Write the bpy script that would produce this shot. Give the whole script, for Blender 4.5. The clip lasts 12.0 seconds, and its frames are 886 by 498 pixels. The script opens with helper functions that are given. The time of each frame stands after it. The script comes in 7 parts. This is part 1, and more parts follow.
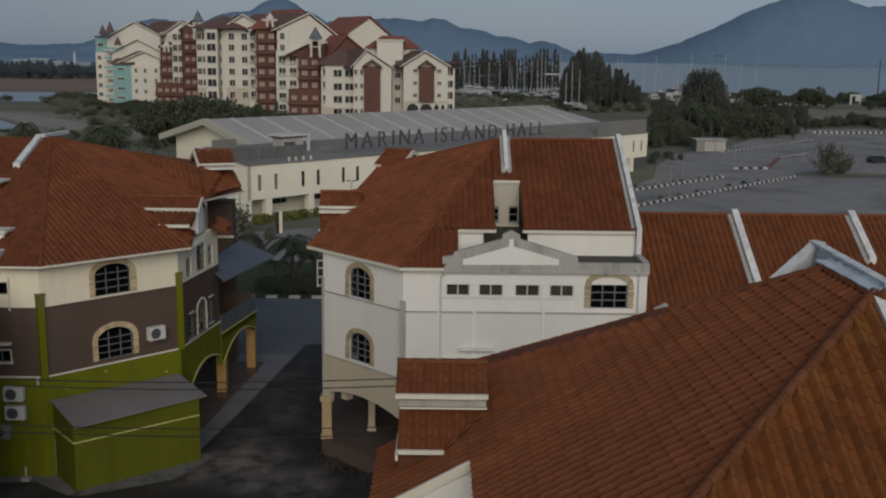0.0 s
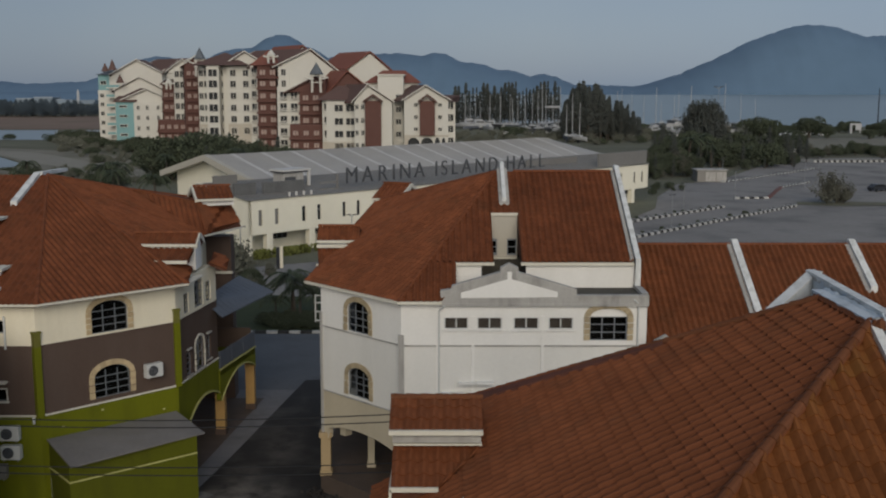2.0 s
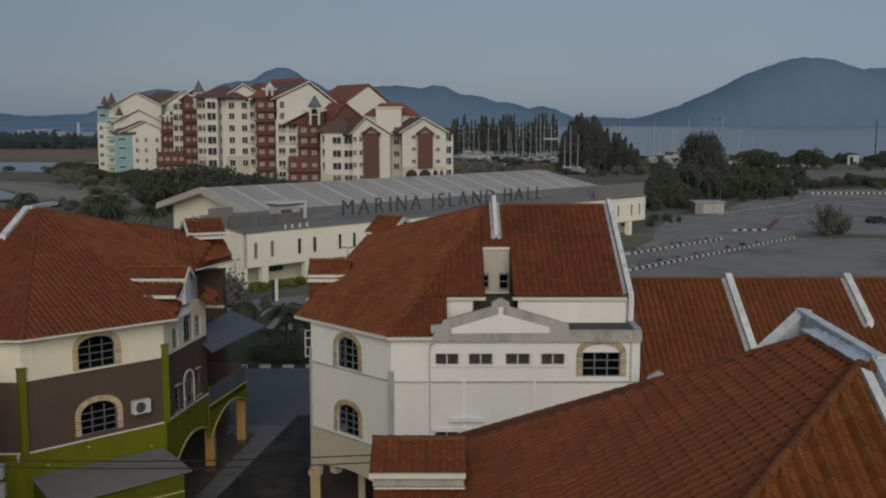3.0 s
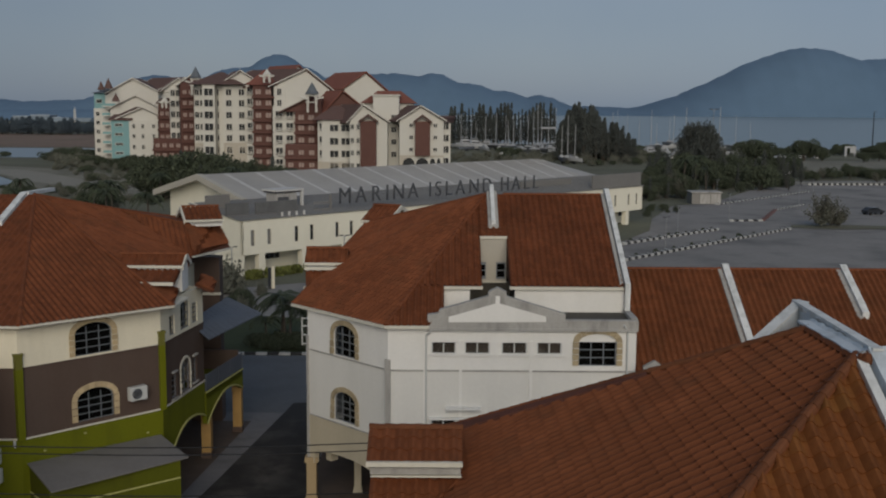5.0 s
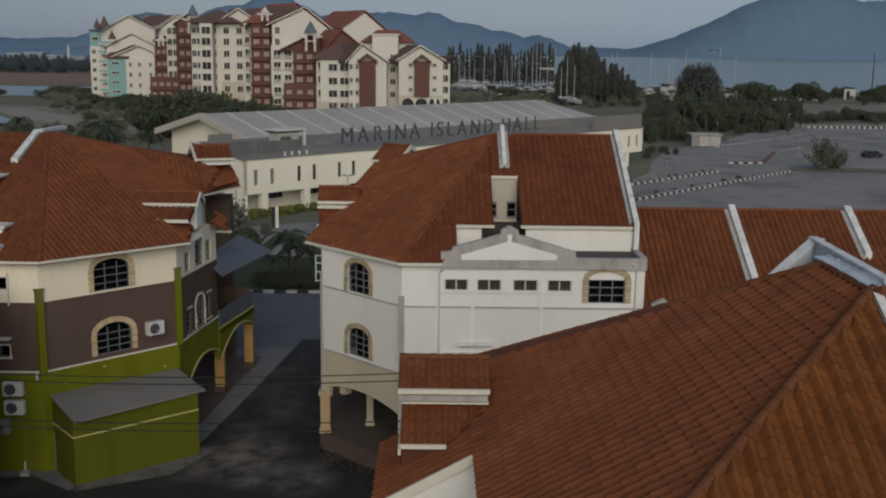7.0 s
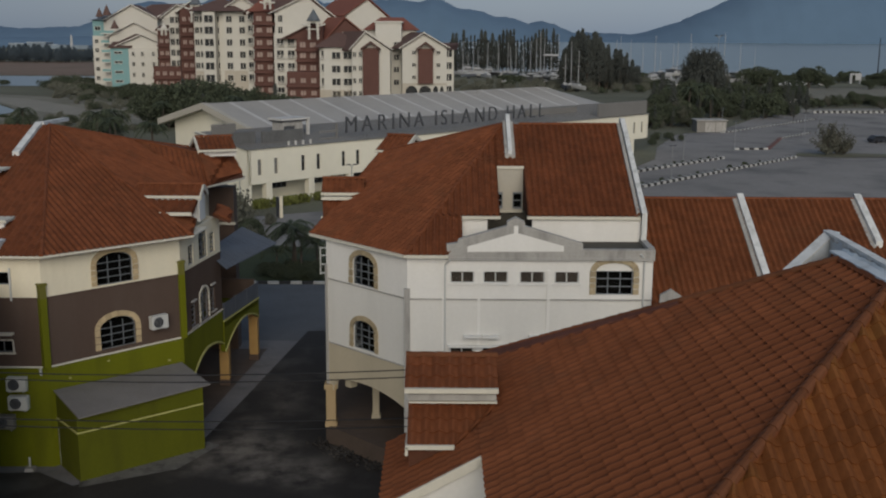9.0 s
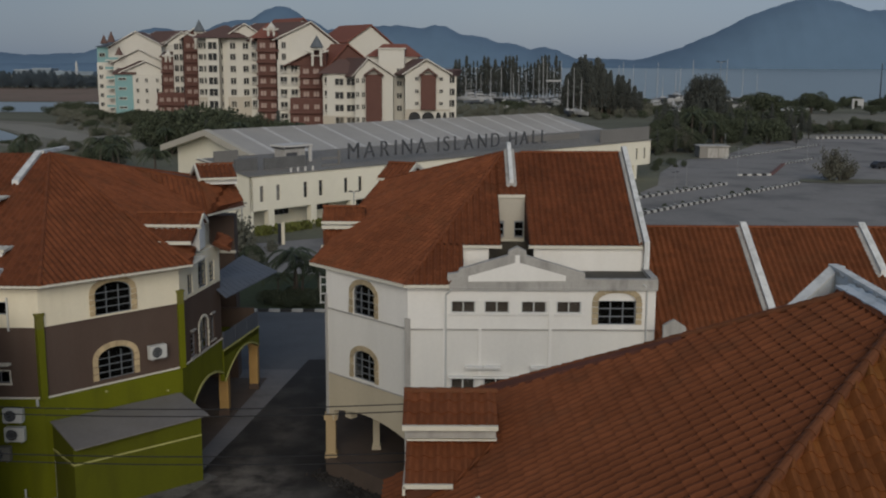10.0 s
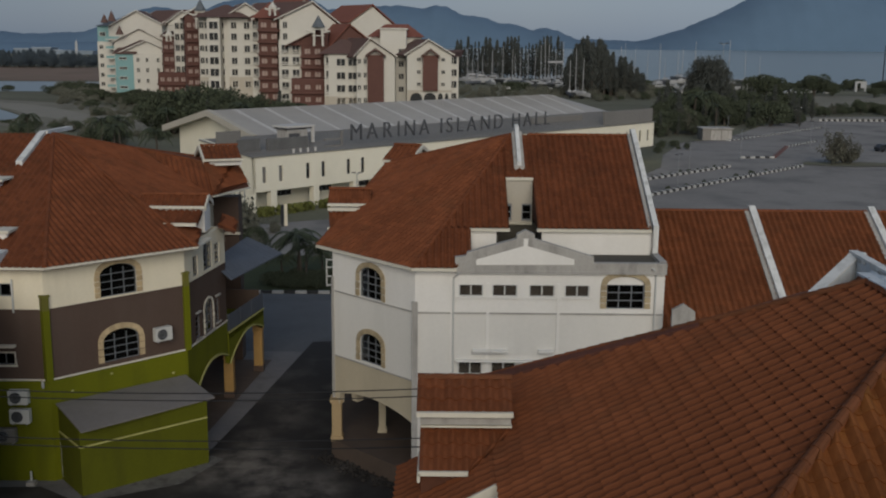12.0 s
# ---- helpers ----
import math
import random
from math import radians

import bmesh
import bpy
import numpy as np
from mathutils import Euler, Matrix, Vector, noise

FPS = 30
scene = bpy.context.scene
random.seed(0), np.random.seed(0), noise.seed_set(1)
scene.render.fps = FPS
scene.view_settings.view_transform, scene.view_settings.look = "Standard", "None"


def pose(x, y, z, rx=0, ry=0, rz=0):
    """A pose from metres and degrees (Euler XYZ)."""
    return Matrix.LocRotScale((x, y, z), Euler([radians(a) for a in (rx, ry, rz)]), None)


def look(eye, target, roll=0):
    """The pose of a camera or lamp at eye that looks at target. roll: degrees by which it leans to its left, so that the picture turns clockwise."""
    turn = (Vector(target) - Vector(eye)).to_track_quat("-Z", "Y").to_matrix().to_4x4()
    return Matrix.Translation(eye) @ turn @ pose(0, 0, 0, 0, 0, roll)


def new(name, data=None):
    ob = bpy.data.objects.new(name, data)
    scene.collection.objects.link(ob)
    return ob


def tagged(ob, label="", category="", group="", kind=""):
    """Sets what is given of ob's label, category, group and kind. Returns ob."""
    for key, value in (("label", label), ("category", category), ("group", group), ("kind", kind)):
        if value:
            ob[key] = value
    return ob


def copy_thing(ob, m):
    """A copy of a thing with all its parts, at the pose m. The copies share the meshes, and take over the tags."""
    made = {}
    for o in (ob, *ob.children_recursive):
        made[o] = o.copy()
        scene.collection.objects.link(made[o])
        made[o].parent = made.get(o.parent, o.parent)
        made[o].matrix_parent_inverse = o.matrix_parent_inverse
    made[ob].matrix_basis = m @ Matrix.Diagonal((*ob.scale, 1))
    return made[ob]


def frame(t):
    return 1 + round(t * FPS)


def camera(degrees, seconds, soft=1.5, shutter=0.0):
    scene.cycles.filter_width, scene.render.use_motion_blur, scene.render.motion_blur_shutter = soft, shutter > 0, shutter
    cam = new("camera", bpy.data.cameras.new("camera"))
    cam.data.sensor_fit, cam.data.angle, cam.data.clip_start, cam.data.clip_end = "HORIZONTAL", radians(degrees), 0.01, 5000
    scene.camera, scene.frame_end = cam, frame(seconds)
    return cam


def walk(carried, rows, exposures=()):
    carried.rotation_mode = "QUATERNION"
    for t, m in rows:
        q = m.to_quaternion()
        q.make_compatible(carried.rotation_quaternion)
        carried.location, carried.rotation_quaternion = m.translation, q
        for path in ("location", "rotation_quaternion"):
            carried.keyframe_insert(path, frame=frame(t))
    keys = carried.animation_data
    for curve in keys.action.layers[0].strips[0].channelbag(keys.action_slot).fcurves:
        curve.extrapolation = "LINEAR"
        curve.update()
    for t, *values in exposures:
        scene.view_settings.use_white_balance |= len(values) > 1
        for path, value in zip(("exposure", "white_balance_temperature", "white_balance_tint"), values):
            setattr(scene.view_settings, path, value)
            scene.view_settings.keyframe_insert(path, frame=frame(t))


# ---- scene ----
cam = camera(46.35, 12.0, soft=2.1)
# seconds, eye in metres, yaw, pitch, roll in degrees
PATH = [
    (0.0, -0.01, 0.09, 20.08, -0.19, -10.57, 0.69),
    (0.5, -0.11, -0.12, 20.04, -0.07, -10.78, 0.54),
    (1.0, -0.13, -0.15, 20.00, -0.03, -11.00, 0.41),
    (1.5, 0.00, 0.00, 20.00, 0.00, -11.24, 0.22),
    (2.0, 0.24, 0.33, 20.05, -0.00, -8.74, 0.03),
    (2.5, 0.47, 0.61, 20.07, -0.01, -7.09, 0.00),
    (3.0, 0.64, 0.82, 20.13, -0.03, -7.00, -0.00),
    (3.2, 0.68, 0.88, 20.14, -0.04, -6.62, 0.03),
    (4.8, 0.66, 0.87, 20.14, -0.20, -6.72, 0.36),
    (5.0, 0.60, 0.80, 20.15, -0.23, -7.64, 0.41),
    (5.5, 0.37, 0.53, 20.16, -0.34, -10.58, 0.58),
    (6.0, 0.16, 0.30, 20.14, -0.43, -10.48, 0.71),
    (6.5, -0.03, 0.08, 20.14, -0.47, -10.44, 0.76),
    (7.0, -0.19, -0.07, 20.15, -0.50, -10.88, 0.76),
    (9.0, -0.23, 0.47, 20.26, -0.24, -11.59, 0.34),
    (9.5, -0.18, 0.69, 20.32, -0.13, -11.22, 0.30),
    (10.0, -0.12, 0.89, 20.39, -0.05, -10.21, 0.28),
    (10.5, -0.13, 1.04, 20.42, -0.03, -9.38, 0.30),
    (11.0, -0.24, 1.14, 20.43, -0.01, -9.85, 0.45),
    (11.5, -0.37, 1.16, 20.42, -0.02, -9.72, 0.49),
    (12.0, -0.46, 1.21, 20.41, -0.05, -11.25, 0.51),
]


def stand(x, y, z, yaw, pitch, roll):
    a, b = radians(yaw), radians(pitch)
    ahead = Vector((-math.sin(a) * math.cos(b), math.cos(a) * math.cos(b), math.sin(b)))
    return look((x, y, z), Vector((x, y, z)) + ahead, roll)


walk(cam, [(r[0], stand(*r[1:])) for r in PATH], exposures=[(0.0, -0.08), (0.5, 0.07), (1.5, 0.12), (2.5, 0.0), (3.2, -0.08), (4.9, -0.1), (5.6, -0.06), (7.0, 0.06), (9.2, 0.05), (10.5, -0.05), (12.0, -0.06)])

# ---- sky and sun: a dull, overcast evening ----
world = bpy.data.worlds.new("sky")
scene.world = world
world.use_nodes = True
wn, wl = world.node_tree.nodes, world.node_tree.links
sky = wn.new("ShaderNodeTexSky")
sky.sky_type, sky.sun_disc = "NISHITA", False
sky.sun_elevation, sky.sun_rotation = radians(30), radians(160)
sky.air_density, sky.dust_density, sky.ozone_density = 1.0, 1.0, 1.0
soft_sky = wn.new("ShaderNodeHueSaturation")
soft_sky.inputs["Saturation"].default_value = 0.6
cloud = wn.new("ShaderNodeMix")
cloud.data_type = "RGBA"
cloud.inputs["Factor"].default_value = 0.72
cloud.inputs["B"].default_value = (2.44, 3.40, 4.90, 1)
veil, veil_ramp = wn.new("ShaderNodeTexNoise"), wn.new("ShaderNodeMapRange")
veil.inputs["Scale"].default_value, veil.inputs["Detail"].default_value = 2.2, 5
veil_ramp.inputs["To Min"].default_value, veil_ramp.inputs["To Max"].default_value = 0.45, 0.95
wl.new(wn.new("ShaderNodeTexCoord").outputs["Generated"], veil.inputs["Vector"])
wl.new(veil.outputs["Fac"], veil_ramp.inputs["Value"])
wl.new(veil_ramp.outputs[0], cloud.inputs["Factor"])
wl.new(sky.outputs[0], soft_sky.inputs["Color"])
wl.new(soft_sky.outputs[0], cloud.inputs["A"])
wl.new(cloud.outputs["Result"], wn["Background"].inputs["Color"])
where, glow = wn.new("ShaderNodeSeparateXYZ"), wn.new("ShaderNodeMapRange")
wl.new(wn["Texture Coordinate"].outputs["Generated"], where.inputs[0])
wl.new(where.outputs["X"], glow.inputs["Value"])
glow.inputs["From Min"].default_value, glow.inputs["From Max"].default_value = -0.45, 0.45
glow.inputs["To Min"].default_value, glow.inputs["To Max"].default_value = 0.0565, 0.0755
wl.new(glow.outputs[0], wn["Background"].inputs["Strength"])
sun_data = bpy.data.lights.new("sun", "SUN")
sun_data.energy, sun_data.angle, sun_data.color = 1.8, radians(40), (1.0, 0.895, 0.745)
sun = new("sun", sun_data)
sun.matrix_world = look((5, -90, 37), (0, 0, 0))


# ---- materials ----
def material(name, base, rough=0.8, vary=0.25, scale=0.6, fine=14.0, bump=0.15, metal=0.0, stain=None, stain_amount=0.0,
             streak=1.0, pieces=0.0, depth=0.02, shine=0.3):
    """A painted, grained, weathered surface: two scales of noise, upright streaks, and a tone of its own for each piece."""
    m = bpy.data.materials.new(name)
    m.use_nodes = True
    n, l = m.node_tree.nodes, m.node_tree.links
    bsdf = n["Principled BSDF"]
    bsdf.inputs["Roughness"].default_value = rough
    bsdf.inputs["Metallic"].default_value = metal
    bsdf.inputs["Specular IOR Level"].default_value = shine
    coord = n.new("ShaderNodeTexCoord")
    mapping = n.new("ShaderNodeMapping")
    mapping.inputs["Scale"].default_value = (1, 1, 1 / streak)
    l.new(coord.outputs["Object"], mapping.inputs["Vector"])
    big = n.new("ShaderNodeTexNoise")
    big.inputs["Scale"].default_value, big.inputs["Detail"].default_value, big.inputs["Roughness"].default_value = scale, 6, 0.65
    l.new(mapping.outputs[0], big.inputs["Vector"])
    small = n.new("ShaderNodeTexNoise")
    small.inputs["Scale"].default_value, small.inputs["Detail"].default_value = fine, 5
    l.new(coord.outputs["Object"], small.inputs["Vector"])
    add = n.new("ShaderNodeMath")
    add.operation = "MULTIPLY_ADD"
    l.new(small.outputs["Fac"], add.inputs[0])
    add.inputs[1].default_value = 0.5
    l.new(big.outputs["Fac"], add.inputs[2])
    spread = n.new("ShaderNodeMapRange")
    spread.inputs["From Min"].default_value, spread.inputs["From Max"].default_value = 0.45, 1.05
    spread.inputs["To Min"].default_value, spread.inputs["To Max"].default_value = 1 - vary, 1 + vary
    l.new(add.outputs[0], spread.inputs["Value"])
    value = spread.outputs[0]
    if pieces:
        info, geo = n.new("ShaderNodeObjectInfo"), n.new("ShaderNodeNewGeometry")
        both = n.new("ShaderNodeMath")
        both.operation = "ADD"
        l.new(info.outputs["Random"], both.inputs[0])
        l.new(geo.outputs["Random Per Island"], both.inputs[1])
        part_of = n.new("ShaderNodeMath")
        part_of.operation = "FRACT"
        l.new(both.outputs[0], part_of.inputs[0])
        each = n.new("ShaderNodeMapRange")
        each.inputs["To Min"].default_value, each.inputs["To Max"].default_value = 1 - pieces, 1 + pieces
        l.new(part_of.outputs[0], each.inputs["Value"])
        times = n.new("ShaderNodeMath")
        times.operation = "MULTIPLY"
        l.new(value, times.inputs[0])
        l.new(each.outputs[0], times.inputs[1])
        value = times.outputs[0]
    tone = n.new("ShaderNodeVectorMath")
    tone.operation = "SCALE"
    tone.inputs[0].default_value = base
    l.new(value, tone.inputs["Scale"])
    colour = tone.outputs[0]
    if stain:
        where = n.new("ShaderNodeTexNoise")
        where.inputs["Scale"].default_value, where.inputs["Detail"].default_value = scale * 2.3, 8
        l.new(mapping.outputs[0], where.inputs["Vector"])
        cut = n.new("ShaderNodeMapRange")
        cut.inputs["From Min"].default_value, cut.inputs["From Max"].default_value = 0.5, 0.72
        cut.inputs["To Max"].default_value = stain_amount
        l.new(where.outputs["Fac"], cut.inputs["Value"])
        mix = n.new("ShaderNodeMix")
        mix.data_type = "RGBA"
        l.new(cut.outputs[0], mix.inputs["Factor"])
        l.new(colour, mix.inputs["A"])
        mix.inputs["B"].default_value = (*stain, 1)
        colour = mix.outputs["Result"]
    l.new(colour, bsdf.inputs["Base Color"])
    if bump:
        b = n.new("ShaderNodeBump")
        b.inputs["Strength"].default_value, b.inputs["Distance"].default_value = bump, depth
        l.new(small.outputs["Fac"], b.inputs["Height"])
        l.new(b.outputs[0], bsdf.inputs["Normal"])
    return m


def glass(name, tint, rough=0.05):
    m = bpy.data.materials.new(name)
    m.use_nodes = True
    b = m.node_tree.nodes["Principled BSDF"]
    b.inputs["Base Color"].default_value = (*tint, 1)
    b.inputs["Roughness"].default_value = rough
    b.inputs["Transmission Weight"].default_value = 1.0
    b.inputs["IOR"].default_value = 1.13
    b.inputs["Specular IOR Level"].default_value = 0.25
    return m


TILE = material("clay_roof_tile", (0.166, 0.0558, 0.0235), 0.75, 0.3, 0.5, 9, 0.3, stain=(0.108, 0.047, 0.024), stain_amount=0.45, pieces=0.10, shine=0.12)
# Yellower, more mottled tiles for the house's front slope.
TILE_OCHRE = material("ochre_mottled_roof_tile", (0.172, 0.060, 0.018), 0.75, 0.3, 0.5, 9, 0.3, stain=(0.205, 0.094, 0.023), stain_amount=0.55, pieces=0.16, shine=0.15)
TILE_TERRACE = material("terrace_roof_tile", (0.168, 0.058, 0.024), 0.75, 0.28, 0.35, 6, 0.3, stain=(0.12, 0.05, 0.022), stain_amount=0.5, pieces=0.16, shine=0.15)
HIPTILE = material("weathered_hip_tile", (0.128, 0.049, 0.023), 0.8, 0.35, 0.6, 9, 0.3, stain=(0.10, 0.05, 0.028), stain_amount=0.6, pieces=0.16, shine=0.12)
FILLET = material("plum_brown_mortar", (0.125, 0.054, 0.040), 0.95, 0.3, 1.2, 12, 0.4, stain=(0.10, 0.05, 0.036), stain_amount=0.5, shine=0.05)
TILE_FAR = material("weathered_roof_tile", (0.165, 0.0545, 0.0232), 0.75, 0.28, 0.35, 6, 0.3, stain=(0.098, 0.042, 0.020), stain_amount=0.5, pieces=0.16, shine=0.15)
DECK = material("roof_underlay", (0.09, 0.035, 0.02), 0.9)
WHITE = material("white_wall_paint", (0.715, 0.705, 0.675), 0.75, 0.07, 0.35, 8, 0.08, stain=(0.58, 0.57, 0.53), stain_amount=0.35, streak=6)
BEIGE = material("beige_wall_paint", (0.47, 0.415, 0.31), 0.8, 0.08, 0.35, 8, 0.08, stain=(0.36, 0.32, 0.24), stain_amount=0.4, streak=5)
OFFWHITE = material("grey_white_wall_paint", (0.655, 0.645, 0.61), 0.8, 0.06, 0.35, 8, 0.08, stain=(0.53, 0.525, 0.49), stain_amount=0.3, streak=6)
CREAM = material("cream_wall_paint", (0.70, 0.65, 0.515), 0.8, 0.07, 0.4, 8, 0.08, stain=(0.55, 0.5, 0.38), stain_amount=0.4, streak=5)
BROWN = material("brown_wall_paint", (0.085, 0.058, 0.046), 0.8, 0.12, 0.4, 8, 0.08, stain=(0.11, 0.085, 0.07), stain_amount=0.4, streak=4)
OLIVE = material("olive_green_wall_paint", (0.120, 0.131, 0.0012), 0.8, 0.12, 0.4, 8, 0.08, stain=(0.068, 0.076, 0.002), stain_amount=0.5, streak=4)
MOULD = material("yellowed_moulding_paint", (0.37, 0.365, 0.14), 0.85, 0.2, 1.5)
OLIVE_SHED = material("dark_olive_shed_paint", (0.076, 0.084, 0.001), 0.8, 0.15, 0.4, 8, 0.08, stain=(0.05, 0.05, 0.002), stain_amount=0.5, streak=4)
OLIVE_DARK = material("faded_olive_trim", (0.13, 0.125, 0.025), 0.85, 0.2)
TRIM = material("pale_moulding_paint", (0.581, 0.554, 0.475), 0.75, 0.1, 1.5)
STONE = material("sandstone_window_surround", (0.46, 0.36, 0.22), 0.85, 0.2, 3.0, 25, 0.3, pieces=0.14)
STONE_DULL = material("dull_sandstone_surround", (0.36, 0.295, 0.19), 0.85, 0.25, 3.0, 25, 0.3, pieces=0.16)
CONCRETE = material("stained_concrete", (0.36, 0.35, 0.33), 0.9, 0.2, 0.8, 12, 0.3, stain=(0.17, 0.165, 0.155), stain_amount=0.6, streak=3)
COPING = material("whitewashed_coping", (0.62, 0.63, 0.62), 0.85, 0.15, 1.2, 12, 0.3, stain=(0.30, 0.31, 0.30), stain_amount=0.6, streak=3)
BLUEWALL = material("pale_blue_grey_plaster", (0.52, 0.57, 0.61), 0.85, 0.15, 1.0, 12, 0.25, stain=(0.22, 0.24, 0.25), stain_amount=0.5, streak=3)
ALU = material("grey_window_frame", (0.175, 0.19, 0.21), 0.45, 0.1, metal=0.2)
PVC = material("white_plastic", (0.50, 0.51, 0.50), 0.4, 0.08)
DARKGRILL = material("dark_grille", (0.03, 0.03, 0.032), 0.5)
GLASS = glass("tinted_window_glass", (0.35, 0.38, 0.40))
FARGLASS = material("dark_far_glass", (0.018, 0.02, 0.022), 0.3, 0.3, 0.4, bump=0, shine=0.25)
# Near-black, so that rooms behind windows look unlit.
ROOM = material("unlit_room_dark", (0.012, 0.011, 0.010), 0.9)
METALROOF = material("zinc_roof_sheet", (0.18, 0.170, 0.166), 0.6, 0.15, 0.7, 8, 0.1, metal=0.1, stain=(0.16, 0.145, 0.135), stain_amount=0.4)
BLUEROOF = material("blue_grey_awning_sheet", (0.105, 0.118, 0.143), 0.55, 0.15, 0.7, metal=0.1)
YELLOW = material("ochre_column_paint", (0.38, 0.235, 0.085), 0.8, 0.15, 0.8, stain=(0.3, 0.2, 0.09), stain_amount=0.4)
# Column tan, taken darker to include the arcade's shade.
IVORY = material("shade_darkened_tan_paint", (0.37, 0.275, 0.155), 0.8, 0.12, 0.8)
ASPHALT = material("worn_asphalt", (0.105, 0.108, 0.115), 0.9, 0.18, 0.12, 4, 0.3, stain=(0.075, 0.077, 0.08), stain_amount=0.6)
TERRACE = material("mouldy_terrace_screed", (0.07, 0.065, 0.055), 0.9, 0.3, 1.0)
TAR = material("fresh_dark_asphalt", (0.0215, 0.0190, 0.0175), 0.85, 0.35, 0.14, 5, 0.4, stain=(0.080, 0.074, 0.068), stain_amount=0.7)


def dusted(m, spots, tint):
    """Soft-edged drifts of pale dust, broken up by noise. spots: centre x, y, radii and strength."""
    n, l = m.node_tree.nodes, m.node_tree.links
    bsdf = n["Principled BSDF"]
    coord, cloud = n.new("ShaderNodeTexCoord"), n.new("ShaderNodeTexNoise")
    cloud.inputs["Scale"].default_value, cloud.inputs["Detail"].default_value, cloud.inputs["Roughness"].default_value = 0.85, 7, 0.6
    l.new(coord.outputs["Object"], cloud.inputs["Vector"])
    thick = n.new("ShaderNodeMapRange")
    thick.inputs["From Min"].default_value, thick.inputs["From Max"].default_value = 0.34, 0.66
    l.new(cloud.outputs["Fac"], thick.inputs["Value"])
    total = None
    for x, y, rx, ry, strength in spots:
        place, round_spot, level = n.new("ShaderNodeMapping"), n.new("ShaderNodeTexGradient"), n.new("ShaderNodeMapRange")
        place.inputs["Location"].default_value = (-x / rx, -y / ry, 0)
        place.inputs["Scale"].default_value = (1 / rx, 1 / ry, 0)
        round_spot.gradient_type = "SPHERICAL"
        level.interpolation_type = "SMOOTHSTEP"
        level.inputs["From Max"].default_value, level.inputs["To Max"].default_value = 0.7, strength
        l.new(coord.outputs["Object"], place.inputs["Vector"])
        l.new(place.outputs[0], round_spot.inputs["Vector"])
        l.new(round_spot.outputs["Fac"], level.inputs["Value"])
        if total is None:
            total = level.outputs[0]
        else:
            most = n.new("ShaderNodeMath")
            most.operation = "MAXIMUM"
            l.new(total, most.inputs[0])
            l.new(level.outputs[0], most.inputs[1])
            total = most.outputs[0]
    amount, mix = n.new("ShaderNodeMath"), n.new("ShaderNodeMix")
    amount.operation = "MULTIPLY"
    l.new(total, amount.inputs[0])
    l.new(thick.outputs[0], amount.inputs[1])
    mix.data_type = "RGBA"
    l.new(amount.outputs[0], mix.inputs["Factor"])
    l.new(bsdf.inputs["Base Color"].links[0].from_socket, mix.inputs["A"])
    mix.inputs["B"].default_value = (*tint, 1)
    l.new(mix.outputs["Result"], bsdf.inputs["Base Color"])


dusted(TAR, ((-9.6, 49.0, 3.4, 3.6, 0.9), (-8.3, 46.6, 3.0, 2.2, 0.8), (-11.9, 47.6, 2.6, 2.2, 0.7), (-10.2, 52.0, 1.6, 2.6, 0.45), (-8.9, 57.0, 1.8, 5.5, 0.3), (-6.4, 46.2, 2.4, 2.6, 0.7)), (0.165, 0.146, 0.128))
PAVING = material("grey_paving", (0.165, 0.16, 0.165), 0.9, 0.18, 0.4, 6, 0.3, pieces=0.1, stain=(0.09, 0.09, 0.09), stain_amount=0.5)
APRON = material("stained_concrete_apron", (0.125, 0.12, 0.112), 0.9, 0.35, 0.8, 6, 0.3, stain=(0.04, 0.038, 0.035), stain_amount=0.8)
DARKWOOD = material("dark_shopfront_boards", (0.045, 0.032, 0.026), 0.8, 0.2, 0.5)
TERRAZZO = material("brown_floor_tile", (0.088, 0.066, 0.053), 0.8, 0.2, 1.0)
LOT = material("car_park_asphalt", (0.222, 0.209, 0.197), 0.9, 0.2, 0.05, 1.2, 0.2, stain=(0.105, 0.102, 0.10), stain_amount=0.85)
GRASS = material("rough_grass_ground", (0.122, 0.122, 0.084), 0.95, 0.4, 0.03, 1.5, 0.4, stain=(0.115, 0.10, 0.07), stain_amount=0.6, depth=0.2)
LAWN = material("dark_lawn", (0.035, 0.045, 0.018), 0.95, 0.35, 0.3, 4, 0.4, stain=(0.05, 0.055, 0.03), stain_amount=0.5)
EARTH = material("bare_brown_earth", (0.185, 0.128, 0.095), 0.95, 0.25, 0.01, 0.3, 0.3, stain=(0.09, 0.085, 0.05), stain_amount=0.5)
SAND = material("pale_gravel", (0.24, 0.225, 0.19), 0.95, 0.2, 0.05, 1.5, 0.3)
DRYGROUND = material("dry_pale_ground", (0.19, 0.178, 0.142), 0.95, 0.3, 0.04, 1.0, 0.3, stain=(0.115, 0.115, 0.075), stain_amount=0.7)
WATER = material("grey_sea_water", (0.150, 0.190, 0.198), 0.32, 0.1, 0.004, 0.05, 0.15, depth=0.5, shine=0.5)
KERBW = material("white_kerb_paint", (0.40, 0.40, 0.385), 0.85, 0.3, 2)
LAGOON = material("shallow_lagoon_water", (0.17, 0.205, 0.225), 0.3, 0.1, 0.02, 0.2, 0.1, depth=0.2, shine=0.5)
KERBRED = material("red_brown_kerb_paint", (0.15, 0.075, 0.065), 0.85, 0.25, 2)
KERBB = material("black_kerb_paint", (0.035, 0.035, 0.036), 0.85, 0.2, 2)
BARK = material("tree_bark", (0.07, 0.06, 0.05), 0.95, 0.3, 3)
# Leaf and needle greens are lightened a little for haze.
LEAF = material("broadleaf_foliage", (0.050, 0.062, 0.038), 0.75, 0.35, 0.3, 2, 0, pieces=0.5)
NEEDLE = material("casuarina_foliage", (0.061, 0.069, 0.064), 0.85, 0.3, 0.2, 2, 0, pieces=0.4)
